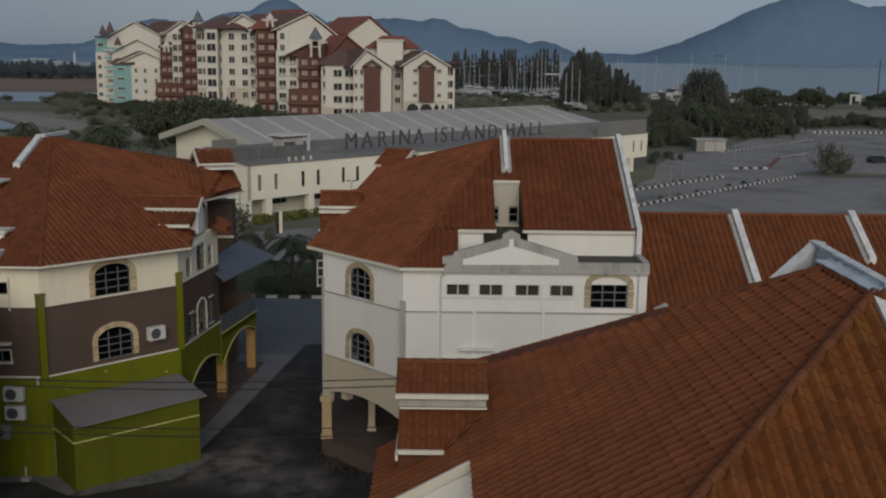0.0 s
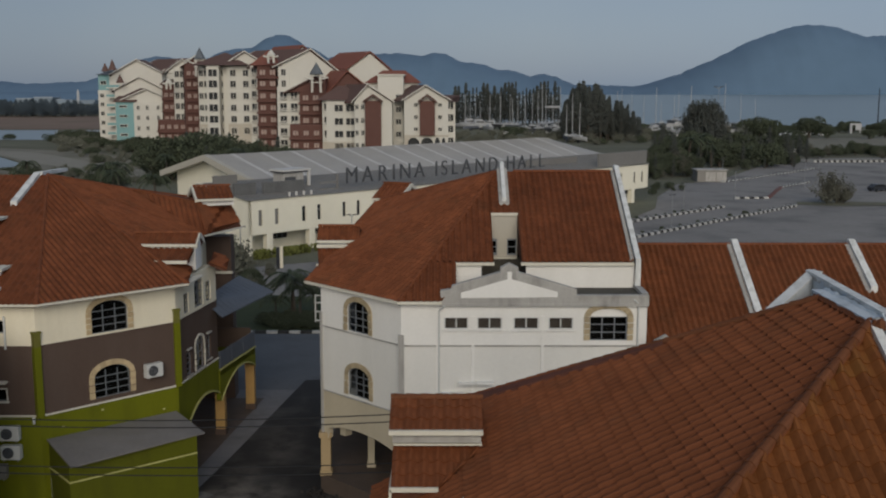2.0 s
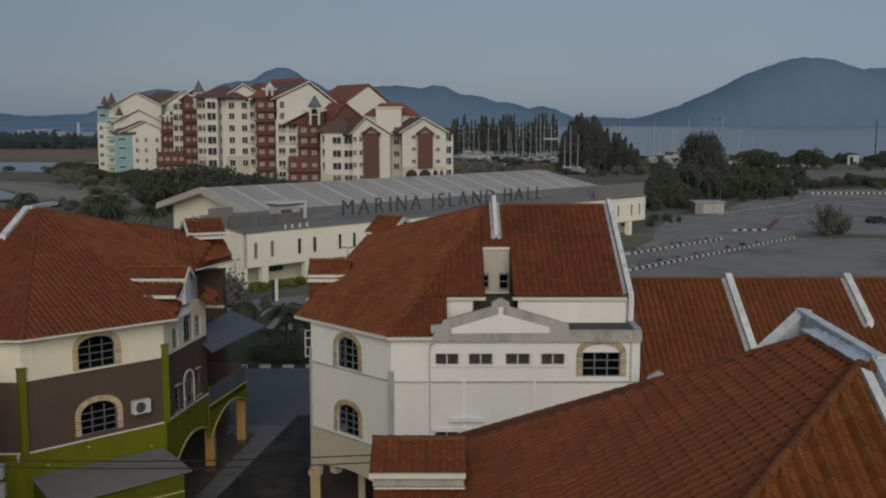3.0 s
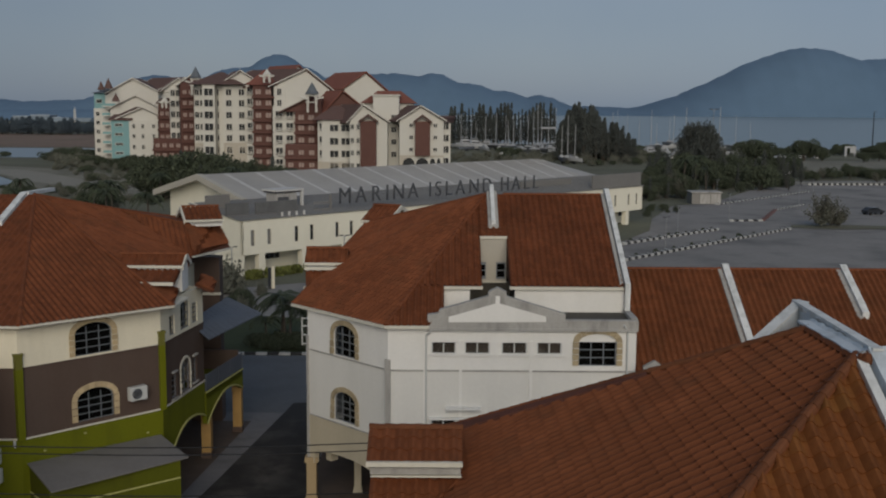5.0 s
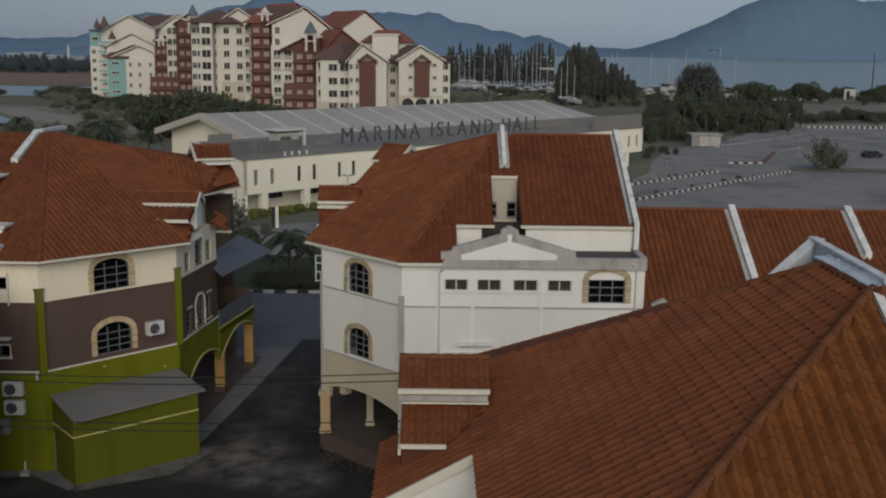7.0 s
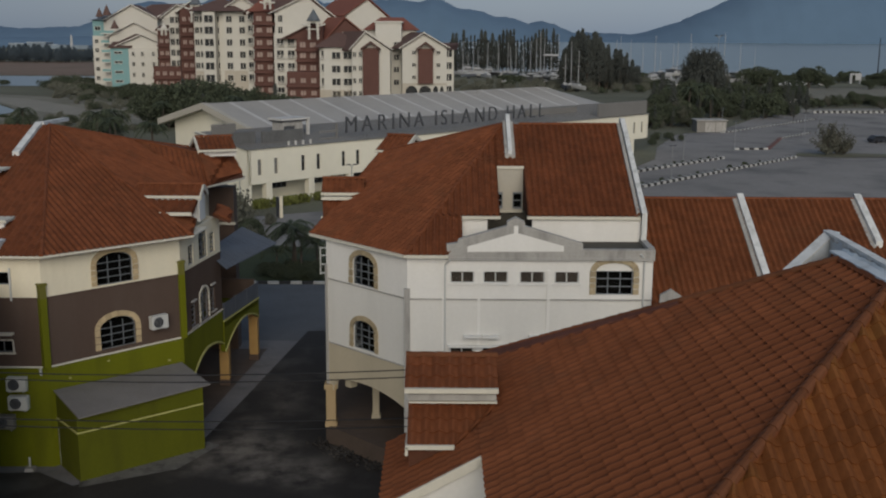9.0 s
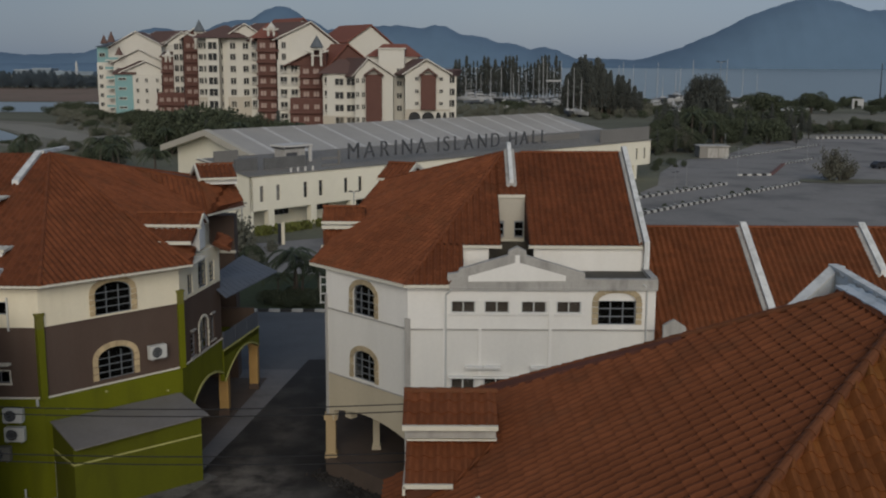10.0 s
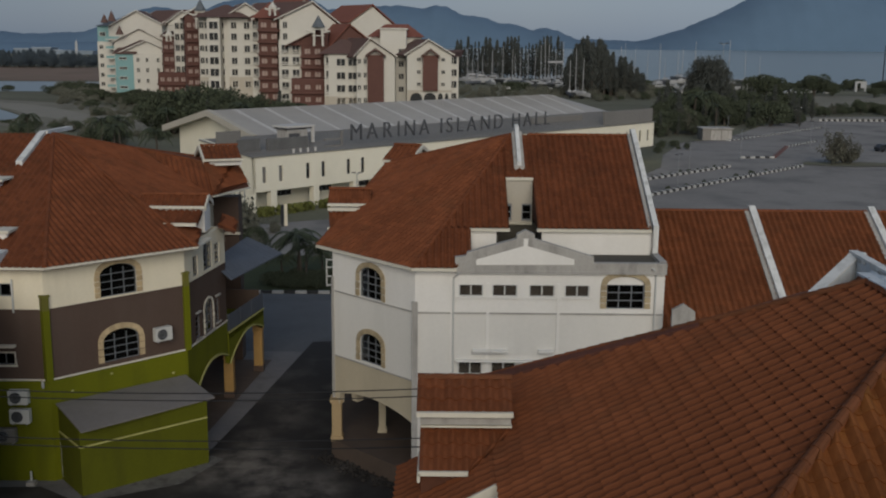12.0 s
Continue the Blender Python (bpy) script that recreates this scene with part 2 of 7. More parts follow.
DRYLEAF = material("sparse_dull_foliage", (0.095, 0.097, 0.077), 0.85, 0.3, 0.3, 2, 0, pieces=0.4)
# Leaf colour greyed and blued to carry the haze of distance.
SHOREWOOD = material("haze_tinted_shore_foliage", (0.066, 0.088, 0.108), 0.9, 0.2, 0.2, 2, 0, pieces=0.2)
SCRUB = material("grey_scrub_foliage", (0.116, 0.120, 0.096), 0.85, 0.25, 0.3, 2, 0, pieces=0.15)
FROND = material("palm_foliage", (0.042, 0.053, 0.030), 0.7, 0.3, 0.5, 2, 0, pieces=0.4)
HEDGE = material("clipped_hedge_foliage", (0.105, 0.115, 0.03), 0.8, 0.35, 0.5, 2, 0, pieces=0.4)
HALLWALL = material("hall_cream_paint", (0.76, 0.725, 0.60), 0.8, 0.06, 0.05, 1, 0.05, stain=(0.55, 0.51, 0.4), stain_amount=0.3, streak=4)
HALLROOF = material("hall_metal_roof", (0.375, 0.36, 0.338), 0.6, 0.08, 0.06, 1, 0.05, metal=0.15, stain=(0.29, 0.285, 0.275), stain_amount=0.4)
SKYLIGHT = material("pale_rooflight_strip", (0.52, 0.51, 0.49), 0.5, 0.08, 0.2)
VERGE = material("beige_verge_board", (0.42, 0.395, 0.34), 0.7, 0.1, 0.2)
SCREEN = material("grey_metal_screen", (0.207, 0.199, 0.186), 0.6, 0.12, 0.1, 2, 0.1, metal=0.2, streak=8)
MESHSCREEN = material("dull_mesh_screen", (0.13, 0.13, 0.128), 0.7, 0.25, 0.25, 3, 0.1, metal=0.1, streak=5)
LETTER = material("dark_sign_letters", (0.075, 0.077, 0.083), 0.5)
CONDO = material("condominium_cream_paint", (0.56, 0.545, 0.495), 0.85, 0.05, 0.03, 0.6, 0)
CONDOBASE = material("condominium_beige_paint", (0.44, 0.40, 0.335), 0.85, 0.06, 0.03, 0.6, 0)
CONDORED = material("condominium_brick_red_paint", (0.116, 0.057, 0.047), 0.85, 0.15, 0.04, 0.6, 0)
CONDOTEAL = material("condominium_teal_paint", (0.20, 0.355, 0.365), 0.85, 0.08, 0.04)
REDROOF = material("far_red_roof_tile", (0.185, 0.072, 0.053), 0.85, 0.15, 0.05, 1.2, 0.1)
DARKROOF = material("far_dark_brown_roof_tile", (0.115, 0.070, 0.060), 0.85, 0.15, 0.05, 1.2, 0.1)
TURRET = material("slate_turret_roof", (0.11, 0.125, 0.14), 0.7)
# Factory wall and roof colours have the distance haze mixed in.
HAZEWALL = material("haze_tinted_far_wall", (0.19, 0.235, 0.28), 0.9, 0.15, 0.05, 0.5, 0)
HAZEROOF = material("haze_tinted_far_roof", (0.30, 0.345, 0.39), 0.8, 0.1, 0.05, 0.5, 0)
# Distance haze is painted in: blue laid over the forest green.
HILL = material("haze_blue_forested_hill", (0.101, 0.162, 0.238), 1.0, 0.10, 0.0016, 0.01, 0)
DIMCURTAIN = material("dull_brown_curtain", (0.15, 0.12, 0.10), 0.9, 0.3, 1.5)
CURTAIN = material("pale_curtained_pane", (0.33, 0.25, 0.22), 0.4, 0.2, 0.4, bump=0)
CABLE = material("black_cable", (0.012, 0.012, 0.013), 0.6)
STEEL = material("galvanised_steel", (0.30, 0.31, 0.32), 0.45, metal=0.6)
HULL = material("white_boat_paint", (0.38, 0.39, 0.40), 0.4, 0.1)
DARKHULL = material("dark_boat_paint", (0.06, 0.065, 0.07), 0.45, 0.15)
MAST = material("pale_alloy_mast", (0.36, 0.37, 0.38), 0.5, 0.1)
CARW = material("white_car_paint", (0.60, 0.60, 0.60), 0.3, 0.05, bump=0)
CARD = material("dark_car_paint", (0.03, 0.033, 0.04), 0.3, 0.05, bump=0)
RUBBER = material("black_rubber", (0.015, 0.015, 0.015), 0.9)

# ---- mesh helpers ----
BASE = {}


def thing(name, base, label, category, group="", kind=""):
    ob = tagged(new(name), label, category, group, kind)
    ob.location = base
    BASE[ob.name] = Vector(base)
    return ob


def link(name, data, parent=None, label=""):
    ob = new(name, data)
    if parent is not None:
        ob.parent = parent
        if parent.name in BASE:
            ob.matrix_parent_inverse = Matrix.Translation(-BASE[parent.name])
    if label:
        tagged(ob, label)
    return ob


def finish(name, bm, mat, smooth=False):
    bmesh.ops.recalc_face_normals(bm, faces=bm.faces[:])
    data = bpy.data.meshes.new(name)
    bm.to_mesh(data)
    bm.free()
    for m in mat if isinstance(mat, (list, tuple)) else [mat]:
        data.materials.append(m)
    if smooth:
        for p in data.polygons:
            p.use_smooth = True
    return data


def part(name, bm, mat, parent, label="", smooth=False):
    return link(name, finish(name, bm, mat, smooth), parent, label)


def prism(bm, low, high):
    """A solid between two loops of equally many points."""
    a, b = [bm.verts.new(p) for p in low], [bm.verts.new(p) for p in high]
    bm.faces.new(a)
    bm.faces.new(b[::-1])
    for i in range(len(a)):
        j = (i + 1) % len(a)
        bm.faces.new((a[j], a[i], b[i], b[j]))
    return bm


def box(bm, x0, x1, y0, y1, z0, z1):
    lo = [(x0, y0, z0), (x1, y0, z0), (x1, y1, z0), (x0, y1, z0)]
    return prism(bm, lo, [(x, y, z1) for x, y, z in lo])


def boxes(*rows):
    bm = bmesh.new()
    for r in rows:
        box(bm, *r)
    return bm


def each(name, mat, parent, label, *rows):
    for r in rows:
        part(name, boxes(r), mat, parent, label)


def rod(bm, a, b, r0, r1=None, sides=8):
    a, b = Vector(a), Vector(b)
    q = (b - a).to_track_quat("Z", "Y")
    ring = [Vector((math.cos(i * math.tau / sides), math.sin(i * math.tau / sides), 0)) for i in range(sides)]
    return prism(bm, [a + q @ (v * r0) for v in ring], [b + q @ (v * (r0 if r1 is None else r1)) for v in ring])


def slab(bm, loop, down):
    """A flat or sloping sheet with thickness downwards."""
    d = Vector((0, 0, down))
    return prism(bm, [Vector(p) - d for p in loop], [Vector(p) for p in loop])


class Face:
    """An upright wall plane: s along it, z up, d out of it."""

    def __init__(self, p, q, out):
        self.p, q = Vector((*p, 0)), Vector((*q, 0))
        self.len = (q - self.p).length
        self.u = (q - self.p).normalized()
        self.n = Vector((self.u.y, -self.u.x, 0))
        if self.n.dot(Vector((*out, 0))) < 0:
            self.n = -self.n

    def at(self, s, z, d=0.0):
        return self.p + self.u * s + self.n * d + Vector((0, 0, z))

    def plate(self, bm, loop, d0, d1):
        return prism(bm, [self.at(s, z, d0) for s, z in loop], [self.at(s, z, d1) for s, z in loop])

    def bar(self, bm, s0, s1, z0, z1, d0, d1):
        return self.plate(bm, [(s0, z0), (s1, z0), (s1, z1), (s0, z1)], d0, d1)

    def wall(self, loop, holes, thick=0.2, d=0.0):
        """A wall with real openings through it."""
        bm = bmesh.new()
        edges = []
        for ring in [loop, *holes]:
            vs = [bm.verts.new(self.at(s, z, d)) for s, z in ring]
            edges += [bm.edges.new((vs[i], vs[(i + 1) % len(vs)])) for i in range(len(vs))]
        bmesh.ops.triangle_fill(bm, edges=edges, use_beauty=True, use_dissolve=False, normal=self.n)
        out = bmesh.ops.extrude_face_region(bm, geom=bm.faces[:])
        moved = [g for g in out["geom"] if isinstance(g, bmesh.types.BMVert)]
        bmesh.ops.translate(bm, verts=moved, vec=-self.n * thick)
        return bm


def rect(s0, s1, z0, z1):
    return [(s0, z0), (s1, z0), (s1, z1), (s0, z1)]


def arch(s0, s1, z0, spring, top, steps=10):
    c, r = (s0 + s1) / 2, (s1 - s0) / 2
    bow = [(c + r * math.cos(math.pi * i / steps), spring + (top - spring) * math.sin(math.pi * i / steps)) for i in range(1, steps)]
    return [(s0, z0), (s1, z0), (s1, spring), *bow, (s0, spring)]


def band(outline, width):
    """The outline of a hole pushed outwards, left open at the sill: pairs of inner and outer points."""
    pts = outline[1:] + outline[:1]
    c = sum(p[0] for p in pts) / len(pts)
    out = []
    for i, (s, z) in enumerate(pts):
        a, b = pts[max(i - 1, 0)], pts[min(i + 1, len(pts) - 1)]
        t = Vector((b[0] - a[0], b[1] - a[1]))
        t.normalize()
        out.append(((s, z), (s + t.y * width, z - t.x * width)))
    return out


def window(parent, f, hole, cols=3, rows=3, surround=None, width=0.22, spring=None, inset=0.1, barw=0.05, sill=None, name="window", frame_mat=None, glazed=True):
    """A framed window in a hole of the wall f, with panes, and a surround of single stones where it has one."""
    ss, zs = [p[0] for p in hole], [p[1] for p in hole]
    s0, s1, z0, z1 = min(ss), max(ss), min(zs), max(zs)
    top = spring or z1
    cx, cz = (s0 + s1) / 2, (z0 + z1) / 2
    k = 1 - 2 * barw / max(s1 - s0, 0.3)
    inner = [(cx + (a - cx) * k, cz + (b - cz) * k) for a, b in hole]
    bm = bmesh.new()
    loops = [[bm.verts.new(f.at(a, b, d)) for a, b in ring] for ring, d in ((hole, -inset - 0.03), (hole, -inset + 0.03), (inner, -inset + 0.03), (inner, -inset - 0.03))]
    for p, q in zip(loops, loops[1:] + loops[:1]):
        for m in range(len(hole)):
            n = (m + 1) % len(hole)
            bm.faces.new((p[m], p[n], q[n], q[m]))
    frame_mat = frame_mat or ALU
    win = part(name, bm, frame_mat, parent)
    for i in range(1, cols):
        s = s0 + (s1 - s0) * i / cols
        bm = bmesh.new()
        f.bar(bm, s - barw / 2, s + barw / 2, z0 + barw * 0.8, (top + 0.6 * (z1 - top)) if spring else z1 - barw * 0.8, -inset - 0.028, -inset + 0.028)
        part("glazing_bar", bm, frame_mat, win)
    for i in range(1, rows + (1 if spring else 0)):
        z = z0 + (top - z0) * i / rows
        bm = bmesh.new()
        f.bar(bm, s0 + barw * 0.6, s1 - barw * 0.6, z - barw / 2, z + barw / 2, -inset - 0.026, -inset + 0.026)
        part("glazing_bar", bm, frame_mat, win)
    if glazed:
        pane = bmesh.new()
        f.plate(pane, hole, -inset - 0.008, -inset + 0.008)
        part("pane", pane, GLASS, win, "dark tinted glass").visible_shadow = False
    # Added plate whose near-black colour imitates the dark room inside.
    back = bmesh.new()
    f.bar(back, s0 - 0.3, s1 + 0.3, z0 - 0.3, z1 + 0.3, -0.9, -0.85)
    part("room_dark_plate", back, ROOM, win, "near-black plate for the unlit room behind the window")
    if surround:
        pairs = band(hole, width)
        for (a, b), (c, d) in zip(pairs, pairs[1:]):
            length = math.hypot(c[0] - a[0], c[1] - a[1])
            steps = max(1, round(length / 0.3))
            for k in range(steps):
                t0, t1 = k / steps + 0.02, (k + 1) / steps - 0.02
                mixp = lambda p, q, t: (p[0] + (q[0] - p[0]) * t, p[1] + (q[1] - p[1]) * t)
                st = bmesh.new()
                f.plate(st, [mixp(a, c, t0), mixp(a, c, t1), mixp(b, d, t1), mixp(b, d, t0)], -0.02, 0.05 + 0.012 * ((k * 7) % 3))
                part("surround_stone", st, surround, win)
    if sill:
        sl = bmesh.new()
        f.bar(sl, s0 - 0.1, s1 + 0.1, z0 - 0.09, z0 - 0.01, -0.05, 0.09)
        part("sill", sl, sill, win)
    return win


def line_inside(poly, v):
    """Where a row at height v enters and leaves a convex outline."""
    hit = []
    for (a, b), (c, d) in zip(poly, poly[1:] + poly[:1]):
        if (b - v) * (d - v) <= 0 and abs(b - d) > 1e-9:
            hit.append(a + (c - a) * (v - b) / (d - b))
    return (min(hit), max(hit)) if len(hit) > 1 else None


ROLL = (0.006, 0.050, 0.088, 0.088, 0.050, 0.008, -0.004, 0.006)
TILE_MESH = {}


def tile_shape(w, length, step, roll):
    """Points of one rolled tile: upper skin, and the lip below it."""
    top = [(w * i / 7, v * length, h * roll + (0.02 if v == 0 else 0.02 - step) - 0.036) for v in (0, 1) for i, h in enumerate(ROLL)]
    lip = [(u, 0.006, h - step) for u, v, h in top[:8]]
    faces = [(i, i + 1, i + 9, i + 8) for i in range(7)] + [(16 + i, 17 + i, i + 1, i) for i in range(7)]
    return top + lip, faces


def tiled(parent, loop, mat, w=0.3, gauge=0.34, singles=0, near=(0, 0), deck=0.12, name="roof_slope", step=None, roll=0.85):
    """A tiled roof plane. loop: its corners, the eave's two first. Single tiles nearest to a place in the plan, the rest joined."""
    pts = [Vector(p) for p in loop]
    nrm = (pts[1] - pts[0]).cross(pts[2] - pts[0]).normalized()
    if nrm.z < 0:
        nrm = -nrm
    u = Vector((-nrm.y, nrm.x, 0)).normalized()
    low_corner = min(range(len(pts)), key=lambda i: pts[i].z)
    pts = pts[low_corner:] + pts[:low_corner]
    v = nrm.cross(u)
    if v.z < 0:
        v = -v
    flat = [((p - pts[0]).dot(u), (p - pts[0]).dot(v)) for p in pts]
    bm = bmesh.new()
    prism(bm, [p - nrm * (deck + 0.05) for p in pts], [p - nrm * 0.07 for p in pts])
    slope = part(name, bm, DECK, parent)
    shape, faces = tile_shape(w, gauge * 1.12, step or (0.036 if mat is TILE else 0.026), roll if mat is not TILE_FAR else roll * 1.08)
    whole, cut = [], []
    vtop = max(b for a, b in flat)
    for r in range(int(vtop / gauge) + 1):
        v0 = r * gauge
        low, high = line_inside(flat, min(v0 + 0.002, vtop - 0.003)), line_inside(flat, min(v0 + gauge * 1.1, vtop - 0.002))
        if not low or not high:
            continue
        lo, hi = min(low[0], high[0]), max(low[1], high[1])
        off = -0.5 * w * (r % 2) * 0
        for k in range(math.floor((lo - off) / w), math.ceil((hi - off) / w)):
            a = off + k * w
            inside = a >= max(low[0], high[0]) and a + w <= min(low[1], high[1]) and v0 + gauge * 1.12 <= vtop
            (whole if inside else cut).append((a, v0, low, high))
    place = lambda a, b, h: pts[0] + u * a + v * b + nrm * h
    whole.sort(key=lambda t: (place(t[0], t[1], 0).xy - Vector(near)).length)
    key = (round(w, 3), round(gauge, 3), mat.name, roll)
    if singles and key not in TILE_MESH:
        data = bpy.data.meshes.new("roof_tile")
        data.from_pydata(shape, [], faces)
        data.materials.append(mat)
        TILE_MESH[key] = data
    rest = cut + whole[singles:]
    verts, polys = [], []
    for a, b, low, high in rest:
        base = len(verts)
        for x, y, h in shape:
            t = min(y / (gauge * 1.1), 1.0)
            mn, mx = low[0] + (high[0] - low[0]) * t, low[1] + (high[1] - low[1]) * t
            verts.append(place(min(max(a + x, mn), mx), min(b + y, vtop), h))
        polys += [tuple(base + i for i in q) for q in faces]
    data = bpy.data.meshes.new("roof_tiles")
    data.from_pydata([tuple(p) for p in verts], [], polys)
    data.materials.append(mat)
    tagged(link("roof_tiles", data, slope), kind="stuff")
    turn = Matrix((u, v, nrm)).transposed().to_4x4()
    for a, b, low, high in whole[:singles]:
        LATE_TILES.append((TILE_MESH[key], slope, Matrix.Translation(place(a, b, random.uniform(0, 0.006))) @ turn))
    return slope


LATE_TILES = []
CAP = {}


def caps(parent, a, b, mat, r=0.105, step=0.36, name="ridge_cap"):
    """Half-round cap tiles along a hip or ridge, each lapping the one below."""
    a, b = Vector(a), Vector(b)
    if mat.name not in CAP:
        bm = bmesh.new()
        ends = []
        for x, rr in ((0, r * 1.12), (step * 1.1, r * 0.92)):
            ends.append([bm.verts.new((x, rr * math.cos(math.pi * i / 6), rr * math.sin(math.pi * i / 6) - 0.02)) for i in range(7)])
        for i in range(6):
            bm.faces.new((ends[0][i], ends[0][i + 1], ends[1][i + 1], ends[1][i]))
        bm.faces.new(ends[0])
        CAP[mat.name] = finish("ridge_cap", bm, mat)
    n = max(1, math.ceil((b - a).length / step))
    x = (b - a).normalized()
    y = Vector((0, 0, 1)).cross(x).normalized()
    m = Matrix((x, y, x.cross(y))).transposed().to_4x4()
    for i in range(n):
        p = a + (b - a) * (i / n)
        ob = link(name, CAP[mat.name], parent)
        ob.matrix_basis = Matrix.Translation(p) @ m


def gutter(parent, a, b, mat=None, drop=0.14, out=0.1):
    a, b = Vector(a), Vector(b)
    f = Face(a.xy, b.xy, (0, -1))
    bm = bmesh.new()
    prof = [(0.0, 0.0), (out, 0.0), (out, -drop), (0.0, -drop * 0.8)]
    prism(bm, [a + f.n * d + Vector((0, 0, h)) for d, h in prof], [b + f.n * d + Vector((0, 0, h)) for d, h in prof])
    return part("gutter", bm, mat or TRIM, parent, "pale painted eaves gutter")


# ---- ground, roads, water, hills ----
def sheet(name, pts, z, mat, label, category):
    bm = bmesh.new()
    bm.faces.new([bm.verts.new((x, y, z)) for x, y in pts])
    return tagged(link(name, finish(name, bm, mat)), label, category, kind="structure")


sheet("ground", [(-5000, -600), (5000, -600), (5000, 4900), (-5000, 4900)], 0.0, GRASS, "rough grass and bare earth round the buildings", "ground")
sheet("road_1", [(-60, 20), (60, 20), (60, 68), (-60, 68)], 0.02, PAVING, "grey concrete apron between the shop buildings", "pavement")
sheet("road_2", [(-34, 38), (-34, 45.6), (-19, 46.2), (-16.9, 44.7), (-12.0, 48.9), (-12.2, 50.3), (-11.4, 55.4), (-9.35, 70.3), (-7.6, 70.5), (-5.2, 50.5), (-1.5, 46.5), (3, 40)], 0.04, TAR,
      "dark freshly laid asphalt lane", "road")
sheet("pavement_3", [(-16.4, 50.6), (-12.9, 52.2), (-12.3, 58.0), (-11.5, 66), (-16.4, 66)], 0.05, TERRAZZO, "reddish brown arcade floor", "pavement")
sheet("pavement_2", [(-17.3, 46.6), (-16.55, 44.5), (-12.6, 46.6), (-11.2, 49.6), (-11.9, 50.0), (-16.0, 47.0)], 0.06, APRON, "stained pale concrete strip at the shed's foot", "pavement")
sheet("road_3", [(-60, 68), (60, 68), (160, 84.2), (-60, 84.2)], 0.025, ASPHALT, "worn grey asphalt cross road", "road")
sheet("road_4", [(-23, 100), (60, 100), (60, 120), (20, 150), (-12, 122), (-30, 112)], 0.03, LOT, "grey asphalt road in front of the hall", "road")
sheet("road_5", [(20, 70), (190, 70), (230, 330), (100, 305), (62, 232), (50.5, 222), (41, 196), (36.5, 176), (24, 150)], 0.035, LOT,
      "wide grey asphalt car park with faded marks", "road")
sheet("road_6", [(101, 292), (240, 300), (240, 312), (100, 303)], 0.06, SAND, "pale concrete road beyond the car park", "road")
sheet("field_1", [(-900, 530), (-120, 530), (-150, 790), (-1200, 800)], 0.05, EARTH, "bare brown reclaimed land", "ground")
bm = bmesh.new()
lane_pts = [(-260, 366, 6), (-170, 346, 6), (-140, 333, 7), (-128, 320, 7), (-116, 303, 8), (-106, 289, 8), (-95, 278, 7), (-82, 268, 6), (-66, 258, 6)]
edge = [(bm.verts.new((x - w * 0.35, y - w, 0.09)), bm.verts.new((x + w * 0.35, y + w, 0.09))) for x, y, w in lane_pts]
for (p, q), (c, d) in zip(edge, edge[1:]):
    bm.faces.new((p, c, d, q))
tagged(link("path_1", finish("path_1", bm, SAND)), "pale gravel track through scrub", "path", kind="structure")
sheet("field_2", [(-260, 362), (-150, 358), (-110, 335), (-85, 290), (-58, 264), (-58, 238), (-100, 242), (-112, 258), (-112, 280), (-127, 305), (-138, 321), (-160, 333), (-260, 343)], 0.075, DRYGROUND, "pale dry ground beside the track", "ground")
sheet("path_2", [(-70, 196), (-40, 180), (-38, 186), (-68, 204)], 0.05, SAND, "pale gravel clearing beside the hall", "path")
sheet("path_3", [(112, 352), (128, 398), (136, 436), (230, 446), (230, 392), (165, 384), (140, 372), (126, 345)], 0.05, DRYGROUND, "pale gravel ground by the boatyard gate", "path")
sheet("water_1", [(-420, 430), (-148, 420), (-150, 520), (-420, 520)], 0.06, LAGOON, "still grey lagoon beside the scrub", "water")
sheet("water_3", [(-320, 266), (-113, 268), (-113, 280), (-128, 304), (-139, 320), (-160, 332), (-330, 345)], 0.06, LAGOON, "still grey pool among the scrub", "water")
sheet("water_2", [(40, 640), (240, 575), (700, 560), (5000, 900), (5000, 4890), (-300, 4890), (-200, 1500)], 0.06, WATER, "calm grey sea reaching the far hills", "water")


def hill_height(x):
    bumps = ((1697, 315, 389), (2069, 270, 450), (1273, 158, 162), (2900, 250, 400), (-750, 272, 177), (-916, 210, 247), (-630, 216, 123), (-264, 187, 521), (-37, 187, 169),
             (127, 145, 174), (290, 112, 139), (457, 91, 128), (654, 45, 319), (-1661, 56, 405), (-2220, 69, 335), (-1307, 169, 222))
    h = max(a * math.exp(-((x - c) / s) ** 2 / 2) for c, a, s in bumps)
    return h + 5 * noise.noise((x * 0.009, 1.7, 0)) + 5 * noise.noise((x * 0.035, 5.1, 0)) + 2.5 * noise.noise((x * 0.11, 2.3, 0))


bm = bmesh.new()
rows = []
for i in range(0, 421):
    x = -3200 + i * 17
    h = hill_height(x)
    rows.append([bm.verts.new((x, 4560 + 300 * t + 14 * noise.noise((x * 0.02, t * 3, 2)), max(h, 3) * math.sin(t * math.pi / 2) ** 0.8 - (2 if t == 0 else 0))) for t in (0, 0.2, 0.45, 0.7, 1.0)])
for a, b in zip(rows, rows[1:]):
    for k in range(4):
        bm.faces.new((a[k], b[k], b[k + 1], a[k + 1]))
tagged(link("backdrop", finish("backdrop", bm, HILL, True)), "forested hills across the water, tinted blue for haze", "hills", kind="structure")


